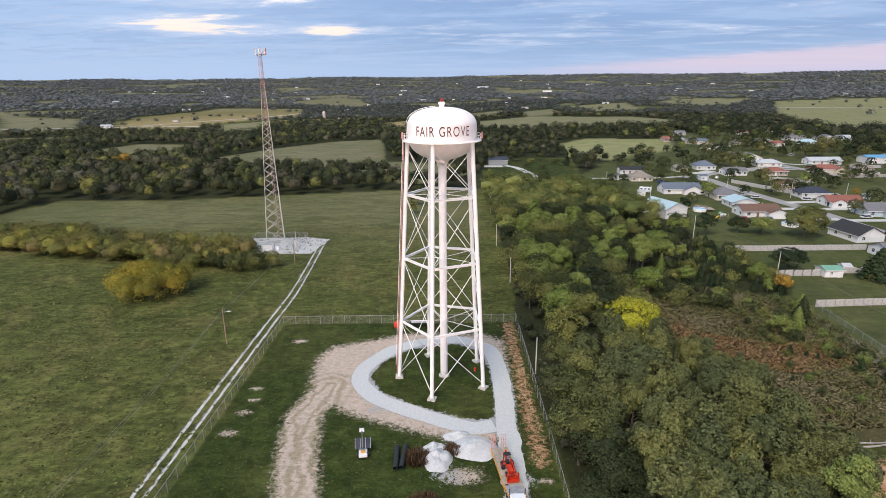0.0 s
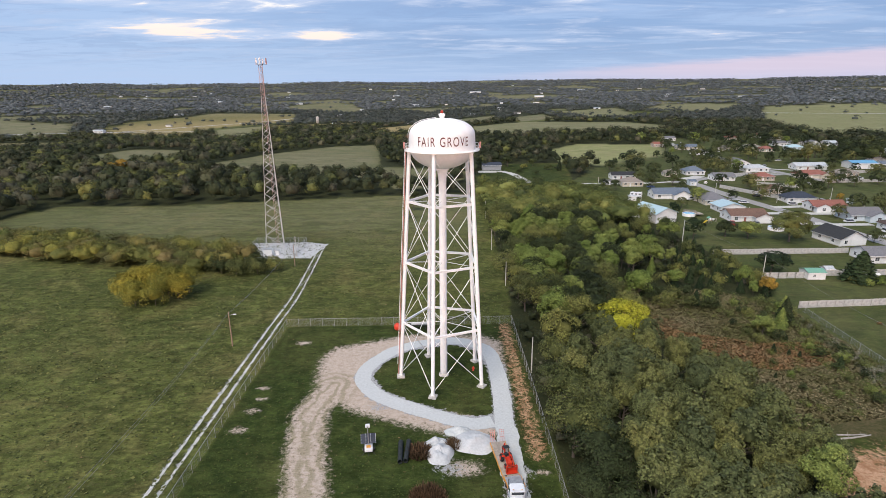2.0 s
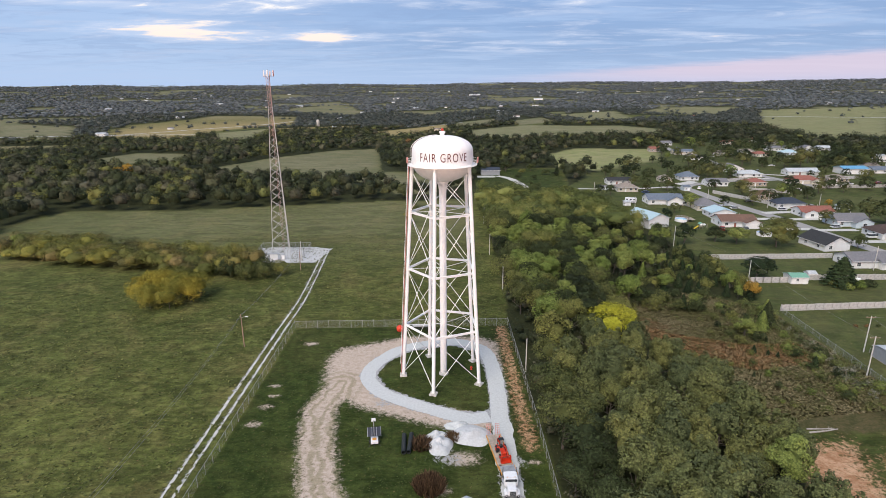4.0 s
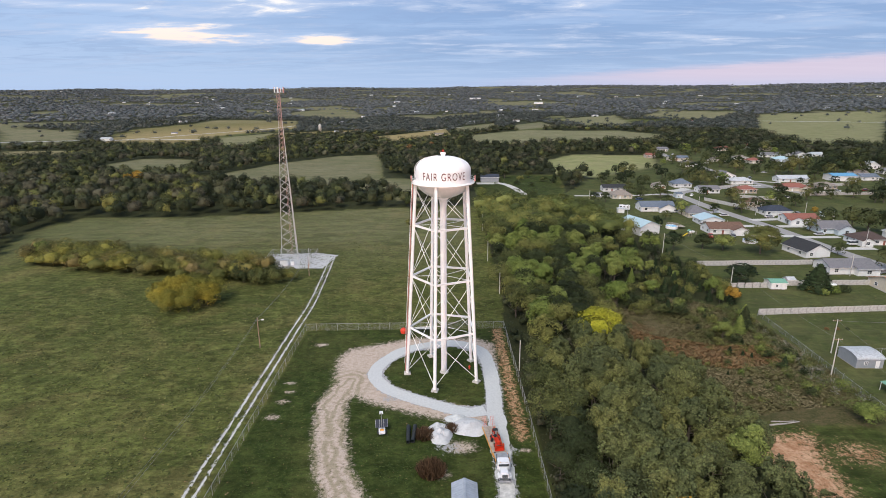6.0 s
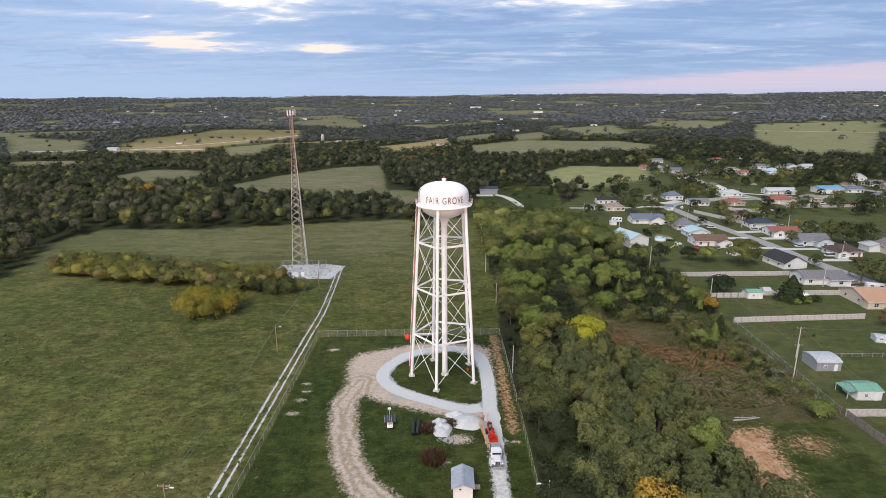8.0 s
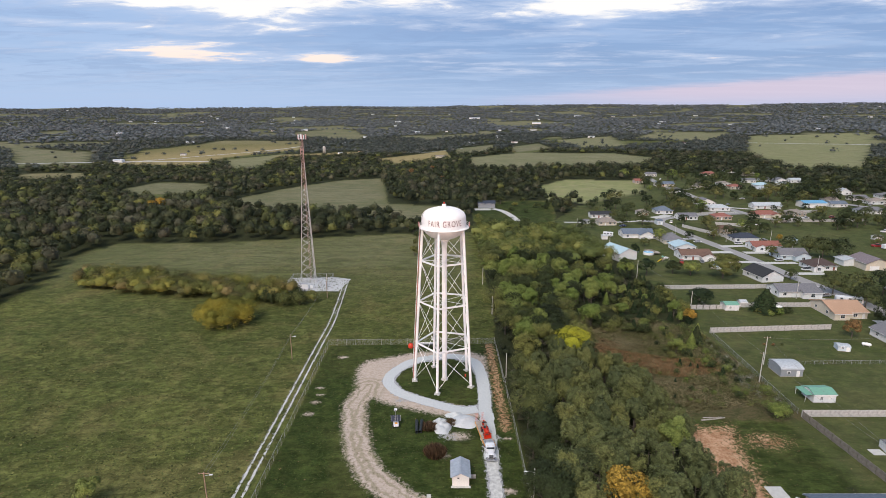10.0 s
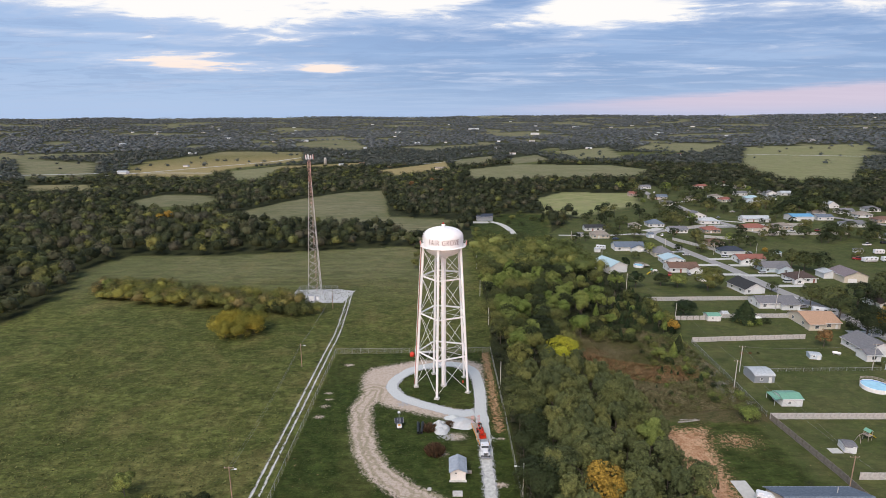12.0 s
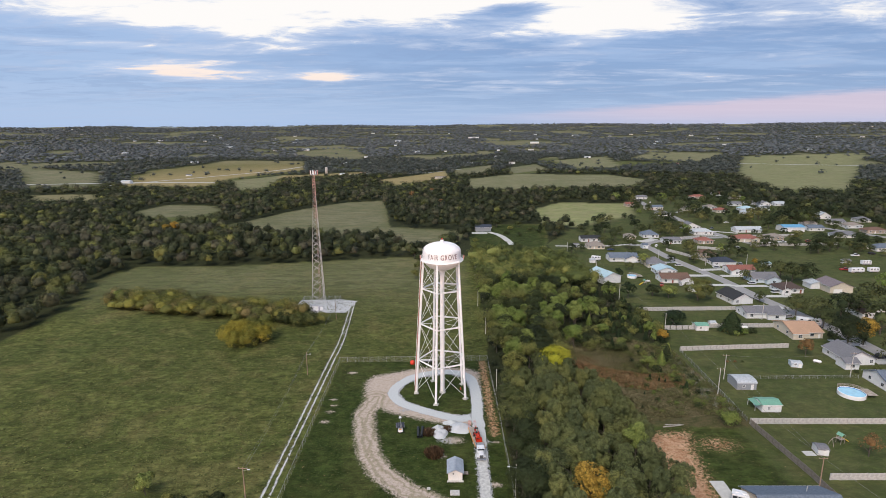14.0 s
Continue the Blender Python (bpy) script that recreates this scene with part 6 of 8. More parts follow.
for nm, rgb in (("roof_grey", (0.17, 0.17, 0.18)), ("roof_bluegrey", (0.13, 0.16, 0.20)), ("roof_black", (0.04, 0.042, 0.045)), ("roof_brown", (0.16, 0.10, 0.075)), ("roof_darkbrown", (0.085, 0.062, 0.055)),
                ("roof_red", (0.26, 0.11, 0.085)), ("roof_tan", (0.42, 0.27, 0.18)), ("roof_navy", (0.045, 0.055, 0.075)), ("roof_pale", (0.42, 0.45, 0.47)), ("roof_taupe", (0.25, 0.22, 0.19)), ("roof_purple", (0.20, 0.17, 0.18))):
    M[nm] = shingle(nm, rgb)
M["roof_blue_metal"] = material("blue_metal_roof", (0.13, 0.34, 0.52), 0.4, metal=0.1, vary=0.1)
M["roof_lightblue"] = material("pale_blue_metal_roof", (0.42, 0.56, 0.60), 0.4, metal=0.1, vary=0.1)
M["roof_green"] = material("green_metal_roof", (0.16, 0.34, 0.25), 0.45, vary=0.12)
for nm, rgb in (("siding_white", (0.72, 0.72, 0.71)), ("siding_cream", (0.60, 0.54, 0.44)), ("siding_tan", (0.40, 0.33, 0.26)), ("siding_blue", (0.55, 0.62, 0.66)), ("siding_grey", (0.28, 0.30, 0.32)), ("brick_tan", (0.42, 0.34, 0.29))):
    M[nm] = material(nm, rgb, 0.75, vary=0.07, scale=1.5, stain=0.12)
M["trim_white"] = material("trim_white", (0.75, 0.75, 0.74), 0.6, vary=0.04)
M["window_glass"] = material("window_glass", (0.035, 0.042, 0.05), 0.06, vary=0.2, spec=0.8)
M["fence_wood"] = material("weathered_fence", (0.56, 0.55, 0.53), 0.9, vary=0.3, scale=1.2, stain=0.4, island=0.6)
M["fence_brown"] = material("brown_fence", (0.25, 0.225, 0.195), 0.9, vary=0.3, scale=1.2, stain=0.4, island=0.5)


def outline(bm, pts, depth, hole=None):
    """A flat outline in x and z, thickened along y; with a hole it is a ring."""
    rings = [[[bm.verts.new((x, y, z)) for x, z in p] for y in (-depth / 2, depth / 2)] for p in (pts, hole or [])]
    n = len(pts)
    (a, b), (c, d) = rings
    for i in range(n):
        j = (i + 1) % n
        bm.faces.new((a[i], b[i], b[j], a[j]))
        if hole:
            bm.faces.new((c[i], c[j], d[j], d[i]))
            bm.faces.new((a[i], a[j], c[j], c[i]))
            bm.faces.new((b[i], d[i], d[j], b[j]))
    if not hole:
        bm.faces.new(a), bm.faces.new(b[::-1])


def window(parent, x, y, z, w, h, side):
    """A window on the wall that faces side: 'f' -y, 'l' -x, 'r' +x."""
    m = {"f": pose(x, y, z), "l": pose(x, y, z, 0, 0, -90), "r": pose(x, y, z, 0, 0, 90)}[side]
    bm = bmesh.new()
    outline(bm, [(-w / 2 - 0.1, -h / 2 - 0.1), (w / 2 + 0.1, -h / 2 - 0.1), (w / 2 + 0.1, h / 2 + 0.1), (-w / 2 - 0.1, h / 2 + 0.1)], 0.12, [(-w / 2, -h / 2), (w / 2, -h / 2), (w / 2, h / 2), (-w / 2, h / 2)])
    f = part("window", bm, M["trim_white"], parent)
    f.matrix_basis = m
    bm = bmesh.new()
    box(bm, 0, 0.0, 0, w, 0.05, h)
    part("pane", bm, M["window_glass"], f)
    bm = bmesh.new()
    e, W, H = 0.025, w / 2 - 0.005, h / 2 - 0.005
    outline(bm, [(-e, -H), (e, -H), (e, -e), (W, -e), (W, e), (e, e), (e, H), (-e, H), (-e, e), (-W, e), (-W, -e), (-e, -e)], 0.08)
    part("glazing_bar", bm, M["trim_white"], f)


def house_block(t, cx, cy, w, d, h, pitch, axis, hip, wall, roof, over=0.45):
    """A rectangular block with its roof, in the thing's own axes."""
    def put(x, y, z):
        return Vector((cx + (x if axis == "x" else -y), cy + (y if axis == "x" else x), z))
    L, D = (w, d) if axis == "x" else (d, w)
    r = pitch * D / 2
    bm = bmesh.new()
    if hip:
        lo = [bm.verts.new(put(x, y, -0.15)) for x, y in ((-L / 2, -D / 2), (L / 2, -D / 2), (L / 2, D / 2), (-L / 2, D / 2))]
        hi = [bm.verts.new(v.co + Vector((0, 0, h + 0.15))) for v in lo]
        bm.faces.new(hi)
        for i in range(4):
            bm.faces.new((lo[i], lo[(i + 1) % 4], hi[(i + 1) % 4], hi[i]))
    else:
        prof = [(-D / 2, -0.15), (D / 2, -0.15), (D / 2, h), (0, h + r), (-D / 2, h)]
        A = [bm.verts.new(put(-L / 2, y, z)) for y, z in prof]
        B = [bm.verts.new(put(L / 2, y, z)) for y, z in prof]
        bm.faces.new(A[::-1]), bm.faces.new(B)
        for i in range(5):
            bm.faces.new((A[i], A[(i + 1) % 5], B[(i + 1) % 5], B[i]))
    bmesh.ops.recalc_face_normals(bm, faces=bm.faces[:])
    part("wall", bm, M[wall], t)
    bm = bmesh.new()
    o = over
    e = h - pitch * o
    th = 0.16
    if hip:
        k = min(D / 2, L / 2 - 0.3)
        base = [(-L / 2 - o, -D / 2 - o), (L / 2 + o, -D / 2 - o), (L / 2 + o, D / 2 + o), (-L / 2 - o, D / 2 + o)]
        b0 = [bm.verts.new(put(x, y, e)) for x, y in base]
        b1 = [bm.verts.new(put(x, y, e + th)) for x, y in base]
        p, q = bm.verts.new(put(-L / 2 + k, 0, h + r + th)), bm.verts.new(put(L / 2 - k, 0, h + r + th))
        bm.faces.new(b0[::-1])
        for i in range(4):
            bm.faces.new((b0[i], b0[(i + 1) % 4], b1[(i + 1) % 4], b1[i]))
        for f in ((b1[0], b1[1], q, p), (b1[1], b1[2], q), (b1[2], b1[3], p, q), (b1[3], b1[0], p)):
            bm.faces.new(f)
    else:
        prof = [(-D / 2 - o, e), (0, h + r), (D / 2 + o, e), (D / 2 + o, e + th), (0, h + r + th), (-D / 2 - o, e + th)]
        A = [bm.verts.new(put(-L / 2 - o, y, z + 0.01)) for y, z in prof]
        B = [bm.verts.new(put(L / 2 + o, y, z + 0.01)) for y, z in prof]
        for P in (A, B):
            bm.faces.new((P[0], P[1], P[4], P[5])), bm.faces.new((P[1], P[2], P[3], P[4]))
        for i in range(6):
            bm.faces.new((A[i], A[(i + 1) % 6], B[(i + 1) % 6], B[i]))
    bmesh.ops.recalc_face_normals(bm, faces=bm.faces[:])
    rf = part("roof", bm, M[roof], t)
    # gutters and barge boards along the eaves
    for s in (-1, 1):
        bm = bmesh.new()
        p, q = put(-L / 2 - o, s * (D / 2 + o + 0.03), e + 0.06), put(L / 2 + o, s * (D / 2 + o + 0.03), e + 0.06)
        c = (p + q) / 2
        box(bm, c.x, c.y, c.z, abs(q.x - p.x) + 0.08, abs(q.y - p.y) + 0.08, 0.18)
        part("gutter", bm, M["trim_white"], rf)
    return r


def door_on(t, x, y, w=0.95, h=2.05, name="door", mat="trim_white", side="f"):
    bm = bmesh.new()
    box(bm, 0, 0, h / 2, w, 0.1, h)
    if name == "garage_door":
        for i in range(1, 4):
            box(bm, 0, -0.04, h * i / 4, w, 0.06, 0.05)
    else:
        box(bm, w * 0.38, -0.07, h * 0.48, 0.08, 0.06, 0.12)
    o = part(name, bm, M[mat], t)
    o.matrix_basis = pose(x, y, 0) if side == "f" else pose(x, y, 0, 0, 0, -90 if side == "l" else 90)
    return o


def house(x0, x1, y0, d, wall, roof, label, axis="x", hip=False, h=2.7, pitch=0.42, wing=None, ang=0, garage=None, detail=2, name="house"):
    """x0 to x1: the front wall on the line y0; d deep; wing: (offset along x, width, depth forward, axis)."""
    w = x1 - x0
    cx, cy = (x0 + x1) / 2, y0 + d / 2
    t = root(name, pose(cx, cy, float(gz(cx, cy)), 0, 0, ang), label, "house" if name == "house" else "building", "town houses" if name == "house" else "")
    house_block(t, 0, 0, w, d, h, pitch, axis, hip, wall, roof)
    yf = -d / 2
    xs = [(-0.36, 1.3), (-0.12, 1.1), (0.14, 1.5), (0.38, 1.1)] if w > 11 else [(-0.28, 1.2), (0.26, 1.2)]
    if wing:
        wx, ww, wd, wa = wing
        house_block(t, wx, yf - wd / 2 + 0.6, ww, wd + 1.2, h - 0.06, pitch * 0.96, wa, False, wall, roof, 0.4)
        if garage:
            door_on(t, wx, yf - wd - 0.03, min(ww * 0.6, 4.8), 2.2, "garage_door")
        else:
            window(t, wx, yf - wd - 0.02, 1.5, 1.5, 1.2, "f")
        xs = [q for q in xs if abs(q[0] * w - wx) > ww / 2 + 0.8]
    elif garage:
        door_on(t, garage * w, yf - 0.03, 4.6, 2.2, "garage_door")
        xs = [q for q in xs if abs(q[0] - garage) * w > 3.2]
    if detail:
        for k, (u, ww) in enumerate(xs):
            if k == 1:
                door_on(t, u * w, yf - 0.03, mat=("roof_red" if len(label) % 3 == 0 else "trim_white"))
            else:
                window(t, u * w, yf - 0.02, 1.55, ww, 1.2, "f")
        for v in (-0.25, 0.22):
            window(t, -w / 2 - 0.02, v * d, 1.55, 1.1, 1.1, "l")
        bm = bmesh.new()
        rod(bm, (w * 0.2, d * 0.2, h), (w * 0.2, d * 0.2, h + pitch * min(w, d) / 2 + 0.35), 0.09, sides=8)
        part("vent_pipe", bm, M["greypole"], t)
        bm = bmesh.new()
        box(bm, 0, 0, -0.05, w + 0.15, d + 0.15, 0.5)
        part("foundation", bm, M["concrete"], t)
    return t


house(106.7, 122.1, 246, 8, "siding_white", "roof_black", "long white house with dark roof beside the field", garage=None)
house(105.4, 117.7, 220, 9, "siding_cream", "roof_taupe", "cream house with taupe hipped roof", hip=True, pitch=0.5)
house(110.3, 129, 182, 10, "siding_white", "roof_bluegrey", "white house with blue-grey roof and front gable", wing=(4.5, 9, 3, "y"), pitch=0.48, garage=1)
house(88, 99.5, 130, 15, "siding_white", "roof_lightblue", "tall white metal workshop with pale roof", "y", h=4.2, pitch=0.4, ang=22, detail=0, name="metal_building")
house(160.4, 172.7, 261, 10, "siding_white", "roof_bluegrey", "white house with blue-grey hipped roof", hip=True, pitch=0.55)
house(144.6, 152.2, 255, 8, "siding_cream", "roof_taupe", "small cream house with taupe roof", hip=True)
house(129.8, 141.2, 166, 13, "siding_cream", "roof_grey", "cream house with grey hipped roof", hip=True, pitch=0.45)
house(129, 140.6, 149, 10, "siding_white", "roof_lightblue", "white house with pale blue metal roof", "y", pitch=0.3)
house(125, 141, 131, 10, "siding_white", "roof_brown", "white house with red-brown roof and garage gable", wing=(5.0, 7.5, 3, "y"), garage=1)
house(208.8, 222.5, 298, 11, "siding_white", "roof_grey", "white house with grey gabled roof", "y")
house(206.4, 222.1, 273, 9, "siding_white", "roof_pale", "white house with pale grey hipped roof", hip=True)
house(168, 181, 237.5, 9, "siding_white", "roof_grey", "white house with grey roof behind trees")
house(193.6, 205.2, 237, 9, "siding_tan", "roof_red", "tan house with dark red hipped roof", hip=True)
house(173, 187.5, 170, 9, "siding_white", "roof_navy", "white house with dark navy hipped roof", hip=True, pitch=0.5, garage=0.3)
house(173.5, 189, 150.5, 9, "siding_white", "roof_red", "white house with brick-red roof and front gable", wing=(-4.5, 6.5, 2.5, "y"))
house(177, 191.5, 131, 10, "siding_blue", "roof_grey", "pale blue-white house with grey double gable", wing=(3.0, 8, 3, "y"), pitch=0.5)
house(180, 193, 111, 9, "siding_white", "roof_darkbrown", "white house with dark brown hipped roof", hip=True, pitch=0.5, wing=(-4, 5, 2.5, "y"))
house(144.5, 155.5, 93, 13, "siding_white", "roof_black", "white house with black gabled roof", "y", pitch=0.5, ang=9, garage=0.15)
house(141.5, 158.5, 72, 9.5, "siding_white", "roof_grey", "long white house with grey roof and timber deck", wing=(4.5, 8, 2, "x"), pitch=0.4)
house(246, 268, 282, 9, "siding_white", "roof_pale", "long white house with pale grey roof", wing=(5, 8, 2, "x"))
house(225.5, 244.2, 244, 10, "siding_cream", "roof_red", "cream house with brick-red hipped roof", hip=True, pitch=0.45, wing=(5.5, 6, 2, "y"))
house(253.5, 266.7, 250, 9, "siding_tan", "roof_taupe", "tan brick house with taupe hipped roof", hip=True)
house(287.8, 305.4, 285, 12, "siding_white", "roof_blue_metal", "white metal shop with bright blue roof", h=3.8, pitch=0.25, detail=0, name="metal_building")
house(320, 330.6, 308, 9, "siding_white", "roof_taupe", "white house with taupe roof")
house(175.7, 186.5, 194, 9, "siding_tan", "roof_brown", "tan house with brown hipped roof", hip=True)
house(202, 209.9, 119, 7, "siding_white", "roof_pale", "small white metal shed with pale roof", "y", h=3.0, pitch=0.3, detail=0, name="metal_building")
house(207, 219.3, 111, 13, "siding_cream", "roof_purple", "cream metal garage with purple-grey gabled roof", "y", h=3.6, pitch=0.4, garage=-0.15, detail=0, name="metal_building")
house(352, 365.6, 300, 10, "siding_white", "roof_taupe", "white house with taupe hipped roof", hip=True)
house(350.8, 363.9, 319, 9, "siding_white", "roof_grey", "white house with grey roof")
house(313, 333, 258, 10, "siding_white", "roof_grey", "long white house with grey roof", hip=True)
house(351.7, 368, 276, 10, "siding_tan", "roof_brown", "tan house with brown hipped roof", hip=True)
house(308.5, 324, 210, 10, "siding_white", "roof_bluegrey", "white house with blue-grey roof", hip=True)
house(194.6, 208, 71, 12, "siding_white", "roof_darkbrown", "white house with dark brown roof among trees", "y")
house(237, 249, 498, 9, "siding_white", "roof_grey", "distant white house with grey roof", detail=1)
house(217, 235, 412, 9, "siding_cream", "roof_bluegrey", "distant cream house with blue-grey roof", detail=1)
house(213.6, 226, 370, 10, "siding_white", "roof_grey", "distant white house with grey hipped roof", hip=True)
house(203, 214, 436, 9, "brick_tan", "roof_red", "distant tan house with reddish roof")
house(282, 293.5, 414, 9, "siding_white", "roof_taupe", "distant white house with taupe roof", hip=True)
house(281.7, 293.3, 390, 10, "siding_cream", "roof_red", "distant cream house with red hipped roof", hip=True)
house(320.5, 333, 438, 9, "siding_white", "roof_grey", "distant white house with grey roof")
house(313, 327, 401, 10, "siding_white", "roof_lightblue", "distant white house with pale blue-green roof", hip=True)
house(354, 366, 438, 9, "siding_white", "roof_grey", "distant white house with grey roof", "y")
house(349.6, 362.6, 536, 10, "siding_white", "roof_red", "distant white house with red roof")
house(253, 267.7, 402, 10, "siding_cream", "roof_taupe", "distant cream house with taupe roof", hip=True)
house(306, 323, 503, 10, "siding_cream", "roof_red", "distant cream house with red roof", hip=True)
house(336, 346, 405, 9, "siding_white", "roof_pale", "distant white house with pale roof")
house(300, 311, 372, 9, "siding_white", "roof_pale", "distant white house with pale roof", "y")
house(360, 372, 350, 9, "siding_white", "roof_pale", "white house with pale roof among trees", "y", pitch=0.6)
house(384, 396, 330, 10, "siding_white", "roof_grey", "white house with grey roof", hip=True)
house(346, 358, 450, 9, "siding_white", "roof_grey", "distant white house with grey hipped roof", hip=True)
house(371, 383, 439, 9, "siding_white", "roof_pale", "distant white house with pale roof")
house(354, 367, 503, 9, "siding_cream", "roof_taupe", "distant cream house with taupe roof")
house(311, 324, 288, 9, "siding_white", "roof_bluegrey", "white house with blue-grey roof beside the shop")
house(147.5, 160.5, 47.5, 14, "siding_cream", "roof_tan", "cream house with broad tan-orange roof", wing=(-4.0, 6.0, 1.5, "x"), pitch=0.33)
house(150.5, 162, 21, 12, "siding_white", "roof_grey", "white house with grey gabled roof and porch", "y", pitch=0.45, wing=(-5.5, 5, 4, "x"))
house(150, 168, -1, 12, "siding_white", "roof_bluegrey", "white house with blue-grey roof and porch", wing=(-4, 7, 3, "x"))
house(72.5, 91, -66.5, 13, "siding_cream", "roof_bluegrey", "cream house with blue-grey shingle roof", pitch=0.40)
house(27, 40.5, 293, 11, "siding_grey", "roof_navy", "dark grey barn with navy roof and yard", h=3.6, pitch=0.3, detail=0, name="barn")


# far farmsteads
def farm(x, y, w, d, roof, wall, label, h=3.2):
    house(x, x + w * 0.6, y, d * 0.75, wall, roof, label, h=h * 0.75, pitch=0.35, detail=0, name="farm_building")


farm(-620, 870, 30, 14, "roof_pale", "siding_white", "distant white farm shed with pale roof", 5)
farm(-560, 1010, 18, 10, "roof_grey", "siding_white", "distant white farmhouse among pastures")
farm(-190, 1050, 26, 12, "roof_tan", "siding_white", "distant farm barn with brown roof", 4.5)
farm(-232, 1035, 18, 11, "roof_pale", "siding_white", "distant white farmhouse with pale roof")
farm(-20, 905, 34, 12, "roof_taupe", "siding_cream", "long distant barn with taupe roof", 4)
farm(60, 1310, 26, 12, "roof_pale", "siding_white", "distant white barn among pastures", 4)
farm(150, 1520, 34, 14, "roof_pale", "siding_white", "distant white barn among pastures", 5)
farm(350, 1480, 22, 12, "roof_pale", "siding_white", "distant white barn among pastures", 5)
farm(420, 1490, 30, 12, "roof_pale", "siding_white", "distant white barn among pastures", 4)
farm(-300, 1440, 22, 12, "roof_pale", "siding_white", "distant white farmhouse among pastures", 4)
farm(560, 1180, 24, 12, "roof_red", "siding_white", "distant farm building with red roof", 4)
farm(540, 1150, 18, 10, "roof_grey", "siding_white", "distant white farmhouse among pastures")
farm(-120, 1900, 40, 16, "roof_pale", "siding_white", "far white farm building among woods", 6)
farm(-560, 2000, 40, 16, "roof_pale", "siding_white", "far white farm building among woods", 6)
farm(-900, 2100, 40, 16, "roof_pale", "siding_white", "far white farm building among woods", 6)
farm(380, 2300, 60, 20, "roof_pale", "siding_white", "far white farm building among woods", 7)
farm(900, 2200, 40, 16, "roof_pale", "siding_white", "far white farm building among woods", 6)
farm(120, 2700, 90, 22, "roof_pale", "siding_white", "far long white building among woods", 7)
farm(700, 2900, 60, 20, "roof_pale", "siding_white", "far white building among dark woods", 7)
farm(-250, 2600, 50, 18, "roof_pale", "siding_white", "far white building among dark woods", 7)
farm(-1100, 1700, 36, 14, "roof_pale", "siding_white", "far white farm building among woods", 6)
for i, (hx, hy) in enumerate(HOMES):
    farm(hx, hy, (20, 26, 17, 34)[i % 4], (11, 13, 10)[i % 3], ("roof_pale", "roof_grey", "roof_pale", "roof_taupe", "roof_bluegrey")[i % 5], ("siding_white", "siding_white", "siding_cream")[i % 3], "far pale house among woods and pastures", 4.2)
bm = bmesh.new()
lathe(bm, [(3.0, -0.5), (3.0, 14), (2.6, 15.5), (1.2, 16.6), (0.2, 17)], 20)
ob = part("silo", bm, M["concrete"], None)
ob.location = (-262, 1040, float(gz(-262, 1040)))
tagged(ob, "tall pale concrete silo beside a distant farm", "silo")


# ---- streets and driveways ----
road("street", [(237, 504), (227, 427), (228, 386), (225, 335), (225, 290), (231, 254), (236, 236)], 7.0, "asphalt", "pale grey residential street", 0, 0.05, 5)
road("street", [(141, 236), (151, 229), (153, 204), (155, 184), (159.4, 157.5), (162.5, 138), (165, 106), (168, 86), (172, 59), (173, 35), (174, -25), (175, -110)], 7.0, "asphalt", "pale grey residential street", 0, 0.05, 5, 2)
road("street", [(84, 231.5), (118, 230.5), (141, 236)], 3.2, "drivec", "narrow pale lane", 0, 0.06, 5, 3)
road("street", [(330, 308), (341, 288), (349, 272), (372, 225)], 7.0, "asphalt", "pale grey residential street", 0, 0.05, 5, 4)
road("street", [(225, 262), (190, 257), (160, 243), (151, 229)], 6.0, "asphalt", "pale grey residential street", 0, 0.055, 5, 5)
for pts, w in (([(166, 146), (190, 146)], 4.5), ([(163, 125), (182, 125)], 4), ([(160, 160), (186, 163)], 4.5), ([(167, 106), (184, 106)], 4), ([(155, 89), (168, 88)], 5), ([(157, 68.5), (171, 66)], 5), ([(143, 127), (163, 127)], 4), ([(141, 147), (160, 147)], 4.5),
               ([(161, 43), (173, 42)], 6), ([(164, 24), (174, 24)], 5), ([(225, 268), (223, 268), (210, 268)], 4), ([(244, 240), (262, 244)], 4), ([(225, 290), (246, 279)], 4), ([(129, 178), (154, 180)], 4), ([(152, 246), (160, 250), (168, 257)], 7), ([(229, 386), (250, 398)], 4), ([(228, 372), (222, 368)], 4)):
    road("driveway", pts, w, "drivec", "pale concrete driveway", 0, 0.075, 4, 7, 0)
road("driveway", [(52, 236), (49, 262), (44, 280), (38, 289)], 5, "drivec", "pale gravel drive to the barn", 0.1, 0.06, 3, 8)
slab(30, 286, 13, 8, 0.1, "drivec", "pale gravel yard beside the barn")
road("farm_road", [(-620, 830), (-520, 960), (-420, 1120), (-380, 1300)], 7, "gravel_thin", "pale country road between far fields", 0, 0.3, 20, 9)
road("farm_road", [(-900, 860), (-620, 880), (-420, 850)], 9, "gravel_thin", "pale gravel farm yard and road", 0.1, 0.3, 20, 10)
road("farm_road", [(-230, 1032), (-60, 1085), (40, 1160)], 5, "gravel_thin", "pale country road past the farm", 0, 0.3, 20, 11)
road("farm_road", [(700, 1250), (1000, 1150)], 8, "gravel_thin", "pale country road across the pasture", 0, 0.3, 20, 12)


